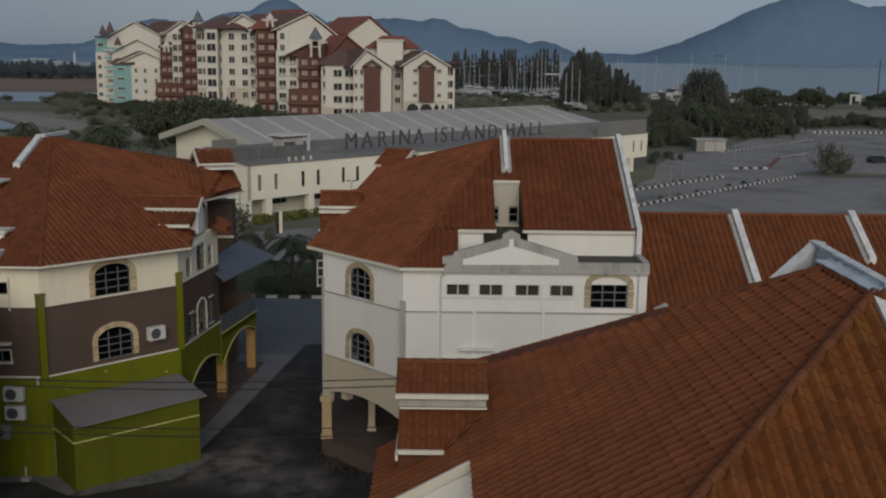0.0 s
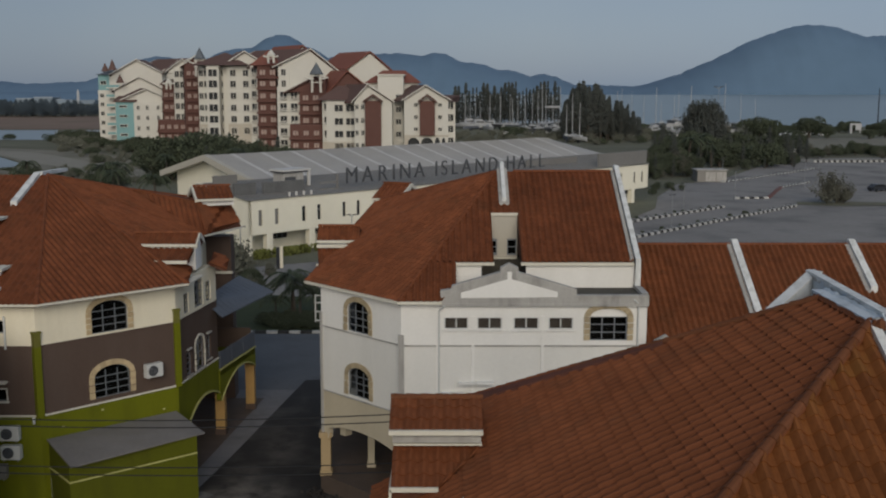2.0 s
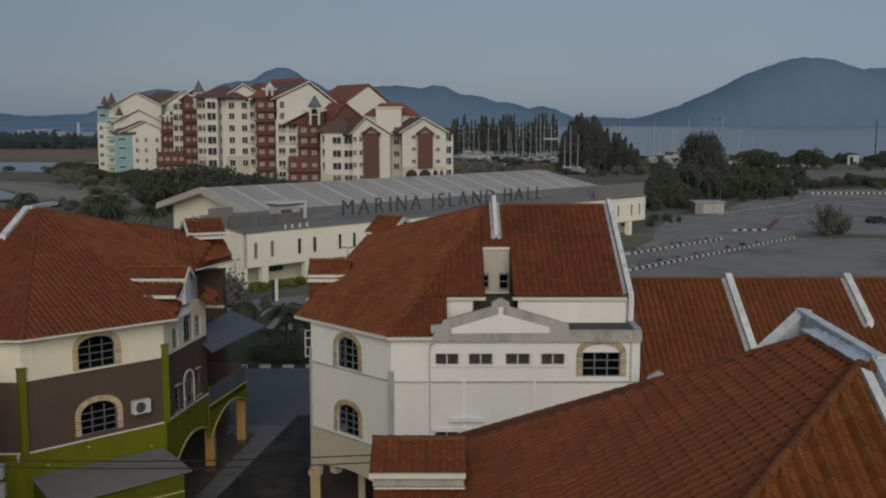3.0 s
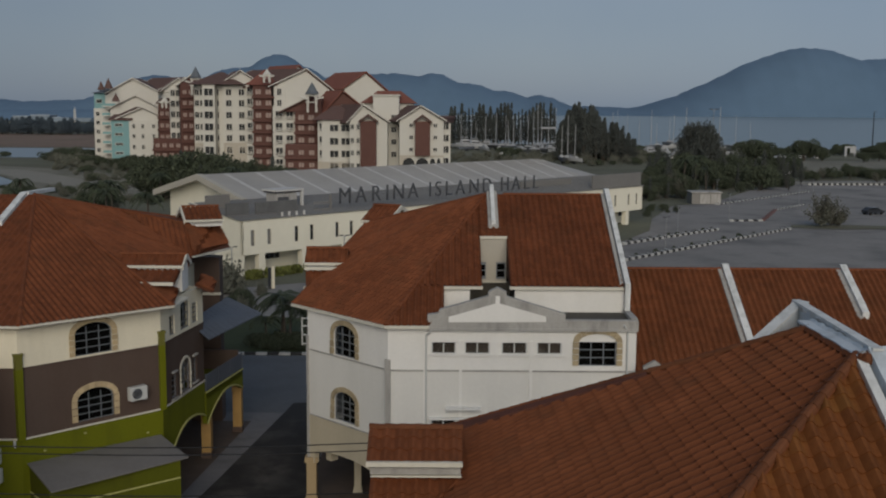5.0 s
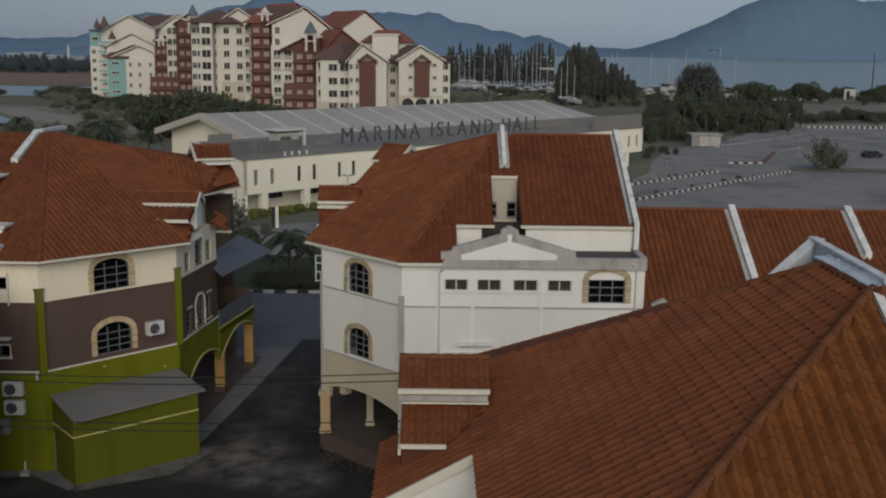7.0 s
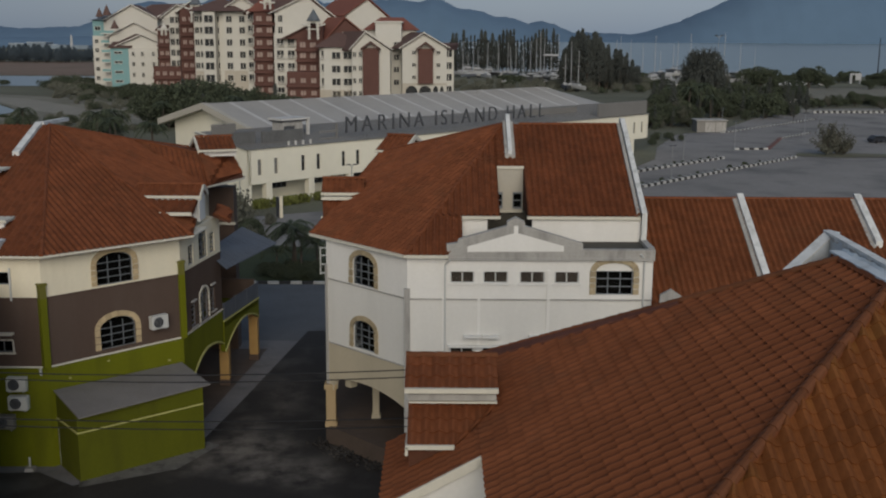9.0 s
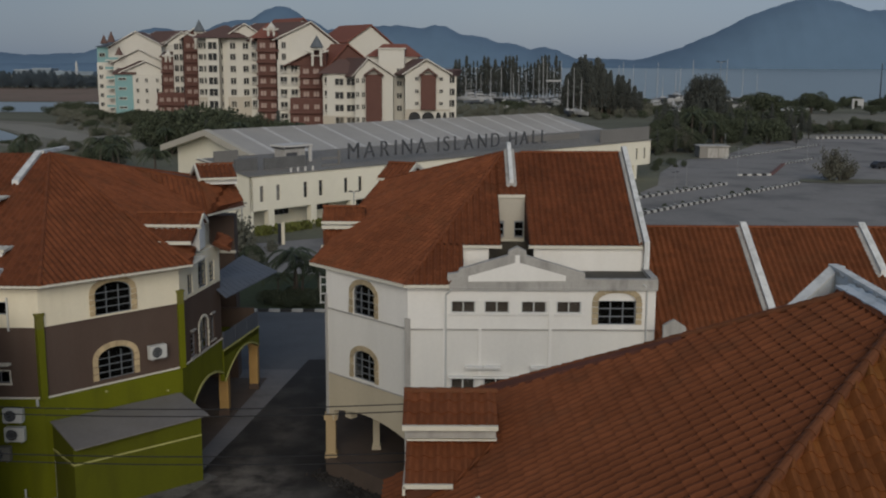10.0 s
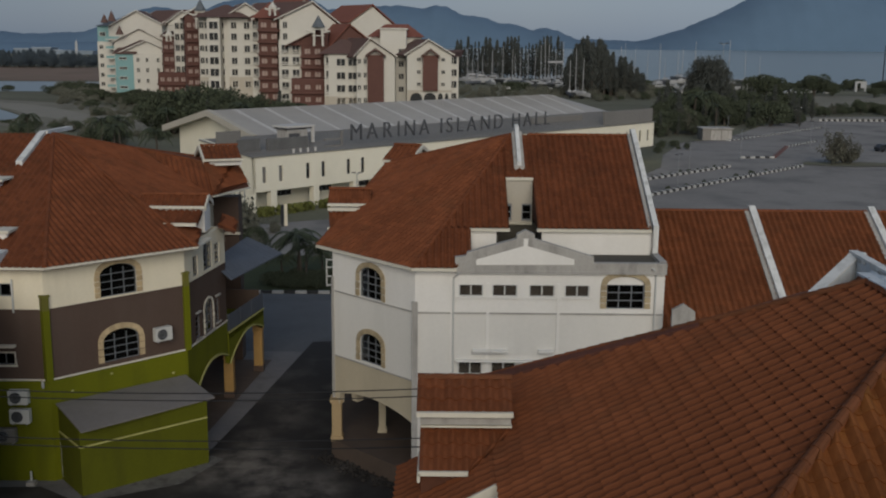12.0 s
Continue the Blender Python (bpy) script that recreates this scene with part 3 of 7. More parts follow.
# low wooded shore under the hills
bm = bmesh.new()
shore = []
for i in range(0, 91):
    x = -1500 + i * 13
    h = 17 + 5 * noise.noise((x * 0.01, 4.4, 0)) + 3 * noise.noise((x * 0.06, 8.1, 0)) - max(0, (x + 520) * 0.05)
    shore.append([bm.verts.new((x, 1600 + 60 * t, max(h, 0.5) * math.sin(t * math.pi / 2) ** 0.7)) for t in (0, 0.3, 0.65, 1.0)])
for a, b in zip(shore, shore[1:]):
    for k in range(3):
        bm.faces.new((a[k], b[k], b[k + 1], a[k + 1]))
tagged(link("backdrop_shore", finish("backdrop_shore", bm, HILL, True)), "low wooded shore behind the factories, tinted blue for haze", "hills", kind="structure")


def kerb(name, a, b, wide, high, length, label, paints=(KERBW, KERBB)):
    """A kerb of black and white painted blocks."""
    a, b = Vector((*a, 0)), Vector((*b, 0))
    top = tagged(new(name), label, "kerb", kind="structure")
    top.location = a
    BASE[top.name] = a
    u = (b - a).normalized()
    n = Vector((-u.y, u.x, 0))
    count = max(2, int((b - a).length / length))
    meshes = []
    for m in paints:
        bm = bmesh.new()
        h = length * 0.49
        low = [(-h, -wide / 2, 0), (h, -wide / 2, 0), (h, wide / 2, 0), (-h, wide / 2, 0)]
        prism(bm, low, [(x * 0.97, y * 0.86, high) for x, y, z in low])
        meshes.append(finish("kerb_block", bm, m))
    for i in range(count):
        ob = link("kerb_block", meshes[i % 2], top)
        p = a + (b - a) * ((i + 0.5) / count)
        ob.matrix_basis = Matrix.Translation(p) @ Matrix((u, n, (0, 0, 1))).transposed().to_4x4()
    return top


kerb("kerb_1", (-16.4, 84.5), (-4, 84.6), 0.3, 0.22, 0.95, "black and white painted kerb along the cross road")
kerb("kerb_2", (28.5, 157.0), (48.5, 177.7), 0.8, 0.42, 0.85, "black and white median kerb in the car park")
kerb("kerb_3", (25.5, 139.6), (61.5, 179.5), 0.8, 0.42, 0.85, "black and white median kerb in the car park")
kerb("kerb_4", (61.5, 227), (96, 267), 0.9, 0.3, 1.0, "black and white kerb at the edge of the car park")
kerb("kerb_5", (54.5, 192.3), (61, 193), 0.8, 0.35, 0.9, "black and white traffic island kerb")
kerb("kerb_6", (61, 193), (70.5, 215), 0.8, 0.3, 0.9, "red-brown painted traffic island kerb", (KERBRED, KERBRED))
kerb("kerb_7", (70.5, 215), (81, 228), 0.8, 0.3, 0.9, "black and white traffic island kerb")
kerb("kerb_8", (104, 290.6), (200, 296), 0.7, 0.6, 0.8, "black and white road barrier beyond the car park", (KERBW, KERBB))

# ---- the tiled house nearest by ----
house = thing("hip_roofed_house", (4.8, 19.5, 0), "white house with a brown clay-tiled hipped roof, dormer and stained parapet", "house")
K = 0.55
roofz = lambda x: 15.71 + K * (x - 8.2)
EAVE = 0.7
A, H0 = (8.25, 21.8, 15.72), (8.25, 19.3, 15.72)
Ea, Eb, Ec = (EAVE, 28.0, roofz(EAVE)), (EAVE, 11.85, roofz(EAVE)), (8.3, 11.85, roofz(EAVE))
tiled(house, [Ea, Eb, H0, A], TILE, w=0.29, singles=300, near=(5.5, 16.5), roll=0.8)
tiled(house, [Eb, Ec, (8.3, 19.3, 15.72), H0], TILE_OCHRE, w=0.38, singles=160, near=(5.5, 15.5), step=0.03, roll=1.5)
tiled(house, [(-1.5, 24.7, roofz(-1.5)), (-1.5, 21.0, roofz(-1.5)), (EAVE, 21.0, roofz(EAVE) - 0.02), (EAVE, 24.7, roofz(EAVE) - 0.02)], TILE, w=0.29, roll=0.8, singles=30, near=(-0.5, 22))
bm = bmesh.new()
slab(bm, [Ea, (8.2, 21.8, 15.73), (8.7, 23.6, 15.5), (9.0, 28.0, 11.6)], 0.1)
part("rear_roof_slope", bm, TILE_FAR, house)
caps(house, Vector(Eb) + Vector((0, 0, 0.035)), Vector(H0) + Vector((0, 0, 0.045)), HIPTILE, 0.098)
caps(house, Vector(Ea) + Vector((0, 0, -0.02)), Vector(Ea).lerp(Vector(A), 0.4) + Vector((0, 0, 0.0)), TILE)
caps(house, Vector(Ea).lerp(Vector(A), 0.4), Vector(A) + Vector((0, 0, 0.01)), HIPTILE)
# smooth mortar fillet beside the ridge
bm = bmesh.new()
RA, RB = Vector(Ea), Vector(Ea).lerp(Vector(A), 0.62)
dn = (Vector(Eb) - Vector(Ea)).normalized() * 0.62
slab(bm, [RA + Vector((0, 0, 0.07)), RA + dn + Vector((0, 0, 0.055)), RB + dn * 0.45 + Vector((0, 0, 0.055)), RB + Vector((0, 0, 0.07))], 0.1)
part("ridge_fillet", bm, FILLET, house, "dark plum-brown mortar fillet along the ridge")
# mortar under the hip caps
bm = bmesh.new()
for a, b in ((Eb, H0), (H0, A)):
    rod(bm, Vector(a) + Vector((0, 0, -0.03)), Vector(b) + Vector((0, 0, -0.02)), 0.1, 0.1, 6)
part("hip_mortar", bm, TILE, house, "dark mortar bedding under the hip tiles")
bm = boxes((1.0, 8.8, 12.3, 27.4, 0, 11.45))
part("wall", bm, WHITE, house)
fw = Face((-1.35, 21.12), (0.95, 21.12), (0, -1))
part("gable_wall", fw.wall([(0, 0), (2.3, 0), (2.3, roofz(0.95) - 0.15), (0, roofz(-1.35) - 0.15)], [rect(0.12, 0.5, 8.6, 10.0)], 0.2), WHITE, house)
bm = bmesh.new()
fw.bar(bm, 0.62, 0.82, 0, 10.3, 0, 0.05)
part("pilaster", bm, WHITE, house)
bm = boxes((-1.3, 0.9, 21.32, 24.5, 0, 10.2))
part("wing_wall", bm, WHITE, house)
bm = bmesh.new()
fb = Face((-1.5, 20.98), (0.74, 20.98), (0, -1))
z0, z1 = roofz(-1.5), roofz(0.74)
fb.plate(bm, [(0, z0 - 0.21), (2.24, z1 - 0.21), (2.24, z1 + 0.03), (0, z0 + 0.03)], -0.02, 0.04)
part("barge_board", bm, TRIM, house, "white painted barge board")
# ruined parapet on the ridge
bm = bmesh.new()
f1 = Face((7.36, 22.5), (8.76, 23.6), (-1, -1))
f1.plate(bm, [(0, 14.6), (f1.len, 14.6), (f1.len, 15.94), (f1.len * 0.93, 15.92), (0, 15.21)], -0.12, 0.12)
part("parapet", bm, BLUEWALL, house, "pale blue-grey plastered parapet, stained")
bm = bmesh.new()
f2 = Face((8.64, 23.62), (8.56, 19.2), (-1, 0))
f2.plate(bm, [(0, 15.0), (f2.len, 15.0), (f2.len, 15.92), (0, 15.97)], -0.1, 0.06)
part("parapet", bm, BLUEWALL, house, "pale blue-grey plastered parapet, stained")
# the parapet steps down beside the shorter slope
drop = lambda y: 15.72 - (19.3 - y) * (15.72 - roofz(EAVE)) / 7.45
bm = bmesh.new()
prism(bm, [(8.34, 19.25, 15.0), (8.9, 19.25, 15.0), (8.9, 19.25, 15.95), (8.44, 19.25, 15.93)], [(8.34, 11.8, drop(11.8) - 0.6), (8.9, 11.8, drop(11.8) - 0.6), (8.9, 11.8, drop(11.8) + 0.3), (8.44, 11.8, drop(11.8) + 0.28)])
part("parapet", bm, BLUEWALL, house, "pale blue-grey plastered parapet, stained")
bm = bmesh.new()
prism(bm, [(8.2, 19.2, 15.78), (8.36, 19.2, 15.8), (8.36, 19.2, 15.6), (8.2, 19.2, 15.6)], [(8.2, 11.8, drop(11.8) + 0.1), (8.36, 11.8, drop(11.8) + 0.12), (8.36, 11.8, drop(11.8) - 0.1), (8.2, 11.8, drop(11.8) - 0.1)])
part("flashing", bm, COPING, house, "torn pale roof flashing")
bm = bmesh.new()
f2.plate(bm, [(-0.1, 15.93), (f2.len + 0.1, 15.88), (f2.len + 0.1, 15.93), (-0.1, 15.985)], -0.12, 0.08)
f1.plate(bm, [(f1.len + 0.05, 15.93), (f1.len * 0.9, 15.91), (-0.05, 15.2), (-0.05, 15.23), (f1.len * 0.9, 15.95), (f1.len + 0.05, 15.97)], -0.14, 0.13)
part("parapet_coping", bm, COPING, house, "whitewashed coping with black mould")
# torn flashing between the ridge and the parapet
bm = bmesh.new()
fr_ = random.Random(8)
count = 14
near_edge, far_edge = [], []
for i in range(count + 1):
    t = i / count
    y = 22.3 + (19.15 - 22.3) * t
    near_edge.append(bm.verts.new((8.2 + fr_.uniform(-0.015, 0.015), y, 15.80)))
    far_edge.append((bm.verts.new((8.44 + fr_.uniform(-0.02, 0.02), y, 15.79 + fr_.uniform(0, 0.03))), bm.verts.new((8.5, y + fr_.uniform(-0.05, 0.05), 15.84 + fr_.uniform(-0.01, 0.05)))))
for i in range(count):
    bm.faces.new((near_edge[i], near_edge[i + 1], far_edge[i + 1][0], far_edge[i][0]))
    bm.faces.new((far_edge[i][0], far_edge[i + 1][0], far_edge[i + 1][1], far_edge[i][1]))
lower = bmesh.ops.extrude_face_region(bm, geom=bm.faces[:])
bmesh.ops.translate(bm, verts=[g for g in lower["geom"] if isinstance(g, bmesh.types.BMVert)], vec=(0, 0, -0.05))
part("flashing", bm, BLUEWALL, house, "torn pale roof flashing")
# torn plaster along the parapet and broken mortar where it meets the hip
pr = random.Random(12)
for i in range(9):
    s = 0.3 + 0.42 * i + pr.uniform(-0.1, 0.1)
    w, h = pr.uniform(0.2, 0.5), pr.uniform(0.05, 0.14)
    top = 15.93 - 0.012 * s
    bm = bmesh.new()
    f2.plate(bm, [(s, top), (s + w, top - 0.02), (s + w * 0.9, top - h * 0.7), (s + w * 0.55, top - h), (s + w * 0.3, top - h * 0.6), (s + 0.03, top - h * 0.9)], 0.06, 0.075 + 0.01 * (i % 2))
    part("peeled_plaster", bm, COPING if i % 3 else CONCRETE, house)
for i in range(7):
    bm = bmesh.new()
    bmesh.ops.create_icosphere(bm, subdivisions=1, radius=pr.uniform(0.07, 0.15), matrix=Matrix.Translation((8.36 + pr.uniform(-0.1, 0.12), 19.2 + pr.uniform(-0.15, 0.15), 15.74 + pr.uniform(-0.05, 0.06))))
    for v in bm.verts:
        v.co += noise.noise_vector(v.co * 7) * 0.05
    part("mortar_lump", bm, HIPTILE if i % 3 else CONCRETE, house, "broken grey mortar")
# dormer
dormer = thing("roof_dormer", (0.1, 23.6, roofz(0.1)), "two-tier clay-tiled roof dormer with white fascia", "dormer")
D0, D1, DE, DR = -1.0, 1.16, 12.34, 12.82
tiled(dormer, [(D0, 23.15, DE), (D1, 23.15, DE), (D1, 24.24, DR), (D0, 24.24, DR)], TILE, w=0.31, gauge=0.4, singles=60, near=(0, 23))
tiled(dormer, [(D1, 25.33, DE), (D0, 25.33, DE), (D0, 24.24, DR), (D1, 24.24, DR)], TILE, w=0.31, gauge=0.4)
tiled(dormer, [(-0.92, 22.2, 11.33), (0.16, 22.2, 11.33), (1.25, 23.47, 11.93), (-0.92, 23.47, 11.93)], TILE, w=0.31, gauge=0.4, singles=40, near=(0, 22.5))
caps(dormer, (D0, 24.24, DR - 0.02), (D1, 24.24, DR - 0.02), HIPTILE, name="ridge_cap")
# Dark brown here paints the shadow gap below the lower tier.
part("dormer_base", boxes((-0.88, 0.1, 22.34, 23.41, 10.7, 11.2)), DECK, dormer, "dormer base darkened for the shadow gap under the lower tier")
bm = boxes((-0.88, 1.1, 23.42, 25.2, 10.8, 12.28))
for x in (-0.88, 1.02):
    prism(bm, [(x, 23.3, 12.28), (x, 25.2, 12.28), (x, 24.24, 12.72)], [(x + 0.08, 23.3, 12.28), (x + 0.08, 25.2, 12.28), (x + 0.08, 24.24, 12.72)])
part("dormer_wall", bm, CONCRETE, dormer, "stained grey plaster")
part("gutter", boxes((D0, D1, 23.06, 23.16, 12.24, 12.35)), TRIM, dormer, "white painted gutter")
each("fascia", TRIM, dormer, "white painted fascia", (-0.94, 0.14, 22.13, 22.2, 11.25, 11.35), (-0.96, -0.9, 22.13, 23.4, 11.1, 11.3))
part("fascia", boxes((-0.92, 1.12, 23.2, 23.4, 12.02, 12.18)), CONCRETE, dormer, "mould-greyed lower fascia")
part("flashing", boxes((-0.9, 1.14, 23.19, 23.36, 11.955, 11.995)), TRIM, dormer, "thin pale flashing strip")

# broken rubble along the edge of the lane
rubble = tagged(new("rubble_heap"), "dark broken kerb rubble along the lane's edge", "rubble", kind="stuff")
bm = bmesh.new()
rr = random.Random(5)
for i in range(240):
    t = rr.random()
    x, y = -6.6 + 5.4 * t + rr.gauss(0, 0.3), 50.1 - 4.6 * t + rr.gauss(0, 0.3)
    s = rr.uniform(0.04, 0.15)
    start = len(bm.verts)
    bmesh.ops.create_icosphere(bm, subdivisions=1, radius=s, matrix=Matrix.Translation((x, y, rr.uniform(0.0, 0.16))) @ Matrix.Diagonal((1, rr.uniform(0.6, 1.2), rr.uniform(0.5, 0.9), 1)))
for v in bm.verts:
    v.co += noise.noise_vector(v.co * 4) * 0.06
link("stones", finish("stones", bm, TAR), rubble)

# ---- the white corner shop building ----
white = thing("white_corner_shophouse", (2, 52, 0), "white three-storey corner shophouse with hipped tile roof and grey pediment", "shophouse")
P1, P2, P3, P4 = (-1.65, 46.05), (-5.75, 50.15), (-5.9, 63.6), (9.45, 46.05)
front, bay, side = Face(P1, P4, (0, -1)), Face(P2, P1, (-1, -1)), Face(P2, P3, (-1, 0))
L = front.len
X = lambda x: x + 1.65
pairs = ((0.29, 1.39), (1.78, 2.91), (3.43, 4.58), (5.01, 6.13))
small = [rect(X(a), X(b), 9.36, 9.88) for a, b in pairs]
bighole = arch(X(6.88), X(8.57), 8.83, 9.92, 10.32)
part("wall", front.wall(rect(0, L, 8.58, 10.68), small + [bighole]), WHITE, white, "white painted upper wall")
low = [rect(X(a), X(b), 5.72, 6.32) for a, b in pairs]
part("wall", front.wall(rect(0, L, 0.0, 8.575), low), OFFWHITE, white, "greyish white wall below the ledge")
for h in small + low:
    s0, s1, z0, z1 = h[0][0], h[1][0], h[0][1], h[2][1]
    w = window(white, front, h, cols=2, rows=1, sill=WHITE, barw=0.06, frame_mat=PVC)
    bm = bmesh.new()
    front.bar(bm, s0 + 0.02, s1 - 0.02, z0 + 0.02, z1 - 0.02, -0.2, -0.18)
    part("curtain", bm, DIMCURTAIN, w, "drawn dull brown curtain")
w = window(white, front, rect(X(6.88), X(8.57), 8.83, 9.92), cols=3, rows=3, barw=0.045, inset=0.12)
bm = bmesh.new()
front.plate(bm, [(X(6.88), 9.92), (X(8.57), 9.92), *[p for p in bighole if p[1] > 9.93]], -0.16, -0.06)
part("tympanum", bm, WHITE, w, "plain white panel in the arch")
for a, b in zip(band(bighole, 0.27), band(bighole, 0.27)[1:]):
    length = math.hypot(b[0][0] - a[0][0], b[0][1] - a[0][1])
    steps = max(1, round(length / 0.28))
    for k in range(steps):
        t0, t1 = k / steps + 0.02, (k + 1) / steps - 0.02
        mixp = lambda p, q, t: (p[0] + (q[0] - p[0]) * t, p[1] + (q[1] - p[1]) * t)
        st = bmesh.new()
        front.plate(st, [mixp(a[0], b[0], t0), mixp(a[0], b[0], t1), mixp(a[1], b[1], t1), mixp(a[1], b[1], t0)], -0.02, 0.06 + 0.012 * (k % 3))
        part("surround_stone", st, STONE_DULL, w)
bm = bmesh.new()
front.bar(bm, 0, L, 8.55, 8.62, 0, 0.05)
part("ledge", bm, CONCRETE, white, "thin grey string course")
for x in (0.0, 1.6, 4.75):
    bm = bmesh.new()
    front.bar(bm, X(x) - 0.07, X(x) + 0.07, 0, 9.95 if x else 10.3, 0, 0.06)
    part("pilaster_strip", bm, WHITE, white)
for x, z in ((0.06, 10.2), (9.05, 10.5)):
    bm = bmesh.new()
    rod(bm, (x, 45.98, z), (x, 45.98, 0), 0.045)
    rod(bm, (x, 45.98, z), (x + 0.22 * (1 if x < 1 else -1), 45.8, z + 0.25), 0.045)
    part("downpipe", bm, PVC, white, "white plastic rainwater pipe")
for a, b in ((0.95, 1.72), (1.78, 2.55), (3.9, 4.6)):
    bm = bmesh.new()
    front.bar(bm, X(a), X(b), 6.84, 6.93, 0, 0.35)
    part("window_hood", bm, WHITE, white)
bm = bmesh.new()
front.bar(bm, X(0.2), X(6.3), 6.36, 6.44, 0, 0.25)
part("window_hood", bm, WHITE, white)
for fc, s in ((front, 0.0),):
    bm = bmesh.new()
    fc.bar(bm, -0.14, 0.12, 1.0, 9.08, -0.1, 0.1)
    part("corner_pilaster", bm, CONCRETE, white, "grey corner pilaster")
# bay
for z0, z1, m, tag in ((8.6, 10.66, WHITE, "white painted upper wall"), (5.36, 8.595, OFFWHITE, "greyish white middle wall")):
    zz = (8.66, 9.7, 10.16) if z0 > 8 else (5.5, 6.48, 6.95)
    hole = arch(2.0, 3.57, *zz)
    part("wall", bay.wall(rect(0, bay.len, z0, z1), [hole]), m, white, tag)
    window(white, bay, hole, cols=3, rows=3, surround=STONE_DULL, width=0.24, spring=zz[1], barw=0.04)
bow = [(x, 3.77 - 0.058 * (x - 2.8) ** 2) for x in (0.45 + 5.2 * i / 14 for i in range(15))]
part("arcade_wall", bay.wall([(0, 2.9), (0.4, 2.9), *bow, (bay.len, 3.1), (bay.len, 5.355), (0, 5.355)], [], 0.3), BEIGE, white, "beige arcade wall with a flat arch")
bm = bmesh.new()
bay.bar(bm, 0.95, 1.35, 3.15, 3.6, -0.75, -0.32)
part("beam_end", bm, BEIGE, white, "beige beam end under the arch")
for z in (5.33, 8.57):
    bm = bmesh.new()
    bay.bar(bm, 0, bay.len, z, z + 0.06, 0, 0.05)
    part("ledge", bm, CONCRETE, white, "thin grey string course")
bm = bmesh.new()
bay.bar(bm, -0.05, 0.1, 1.0, 9.3, -0.1, 0.07)
part("corner_pilaster", bm, CONCRETE, white, "grey corner pilaster")
for p, m, h in (((-5.62, 50.22), IVORY, 0.24), ((-3.42, 51.2), BEIGE, 0.17)):
    bm = boxes((p[0] - h, p[0] + h, p[1] - h, p[1] + h, 0.95, 3.0 if m is IVORY else 5.2), (p[0] - h - 0.08, p[0] + h + 0.08, p[1] - h - 0.08, p[1] + h + 0.08, 2.9, 3.15),
               (p[0] - h - 0.06, p[0] + h + 0.06, p[1] - h - 0.06, p[1] + h + 0.06, 0.9, 1.15))
    part("column", bm, m, white, "square painted arcade column")
part("podium", boxes((-5.9, 9.4, 50.2, 66, 0, 0.95)), TERRAZZO, white, "brown tiled arcade floor")
bm = bmesh.new()
prism(bm, [(-5.9, 50.1, 0), (-1.6, 45.9, 0), (9.4, 45.9, 0), (9.4, 50.3, 0), (-5.9, 50.3, 0)], [(-5.9, 50.1, 0.94), (-1.6, 45.9, 0.94), (9.4, 45.9, 0.94), (9.4, 50.3, 0.94), (-5.9, 50.3, 0.94)])
part("podium", bm, TERRAZZO, white, "brown tiled arcade floor")
part("shopfront", boxes((-2.2, 9.0, 53.5, 53.7, 0.95, 5.3)), DARKWOOD, white, "dark recessed shopfront")
part("arcade_ceiling", boxes((-5.4, 9.2, 50.4, 66, 5.2, 5.35)), OFFWHITE, white)
part("wall", side.wall(rect(0, side.len, 5.2, 10.6), [rect(1.0, 2.4, 8.6, 9.9)]), WHITE, white)
window(white, side, rect(1.0, 2.4, 8.6, 9.9), cols=2, rows=3)
bm = bmesh.new()
side.bar(bm, 0.88, 1.0, 8.55, 9.95, 0.0, 0.05)
for z in (8.6, 9.05, 9.5, 9.88):
    side.bar(bm, 0.88, 1.0, z, z + 0.05, 0, 0.4)
side.bar(bm, 0.88, 1.0, 8.55, 9.95, 0.36, 0.41)
part("casement", bm, PVC, white, "white casement standing open")
each("wall", WHITE, white, "", (9.24, 9.445, 46.26, 63.8, 0, 10.6), (-5.9, 9.445, 63.8, 64, 0, 10.6))
# roof
KW = 0.555
wz = lambda y: 15.8 - KW * (54.9 - y)
R, R2 = (3.03, 54.9, 15.8), (9.2, 54.9, 15.8)
E1, E2 = (-1.75, 45.7, wz(45.7)), (-6.6, 50.86, wz(45.7))
EM, EN = (-3.76, 62.0, 13.5), (-4.54, 64.0, 11.68)
hx = lambda y: -1.75 + (y - 45.7) * (3.03 + 1.75) / (54.9 - 45.7)
q = lambda x, y: (x, y, wz(y))
tiled(white, [E1, q(0.06, 45.7), q(0.85, 46.4), q(0.85, 48.2), q(hx(48.2), 48.2)], TILE_FAR, singles=40, near=(0, 46), roll=1.2)
tiled(white, [q(hx(48.2), 48.2), q(2.62, 48.2), q(2.62, 54.1)], TILE_FAR, singles=70, near=(1, 49), roll=1.2)
tiled(white, [q(2.62, 51.55), q(3.95, 51.55), q(3.95, 54.9), R, q(2.62, 54.1)], TILE_FAR)
tiled(white, [q(3.95, 48.2), q(9.2, 48.2), q(9.2, 54.9), q(3.95, 54.9)], TILE_FAR, singles=120, near=(6, 48), roll=1.2)
tiled(white, [E2, E1, R], TILE_FAR, singles=70, near=(-3, 48))
tiled(white, [E2, EM, R], TILE_FAR)
tiled(white, [EN, E2, EM], TILE_FAR)
bm = bmesh.new()
slab(bm, [EM, R, R2], 0.1)
slab(bm, [EM, R2, (9.2, 66, 10.7)], 0.1)
slab(bm, [EN, EM, (9.2, 66, 10.7)], 0.1)
part("rear_roof_slope", bm, TILE_FAR, white)
for a, b in ((E1, R), (E2, R), (EN, EM), (EM, R), ((3.95, 54.9, 15.8), R2)):
    caps(white, Vector(a), Vector(b) + Vector((0, 0, 0.01)), TILE_FAR)
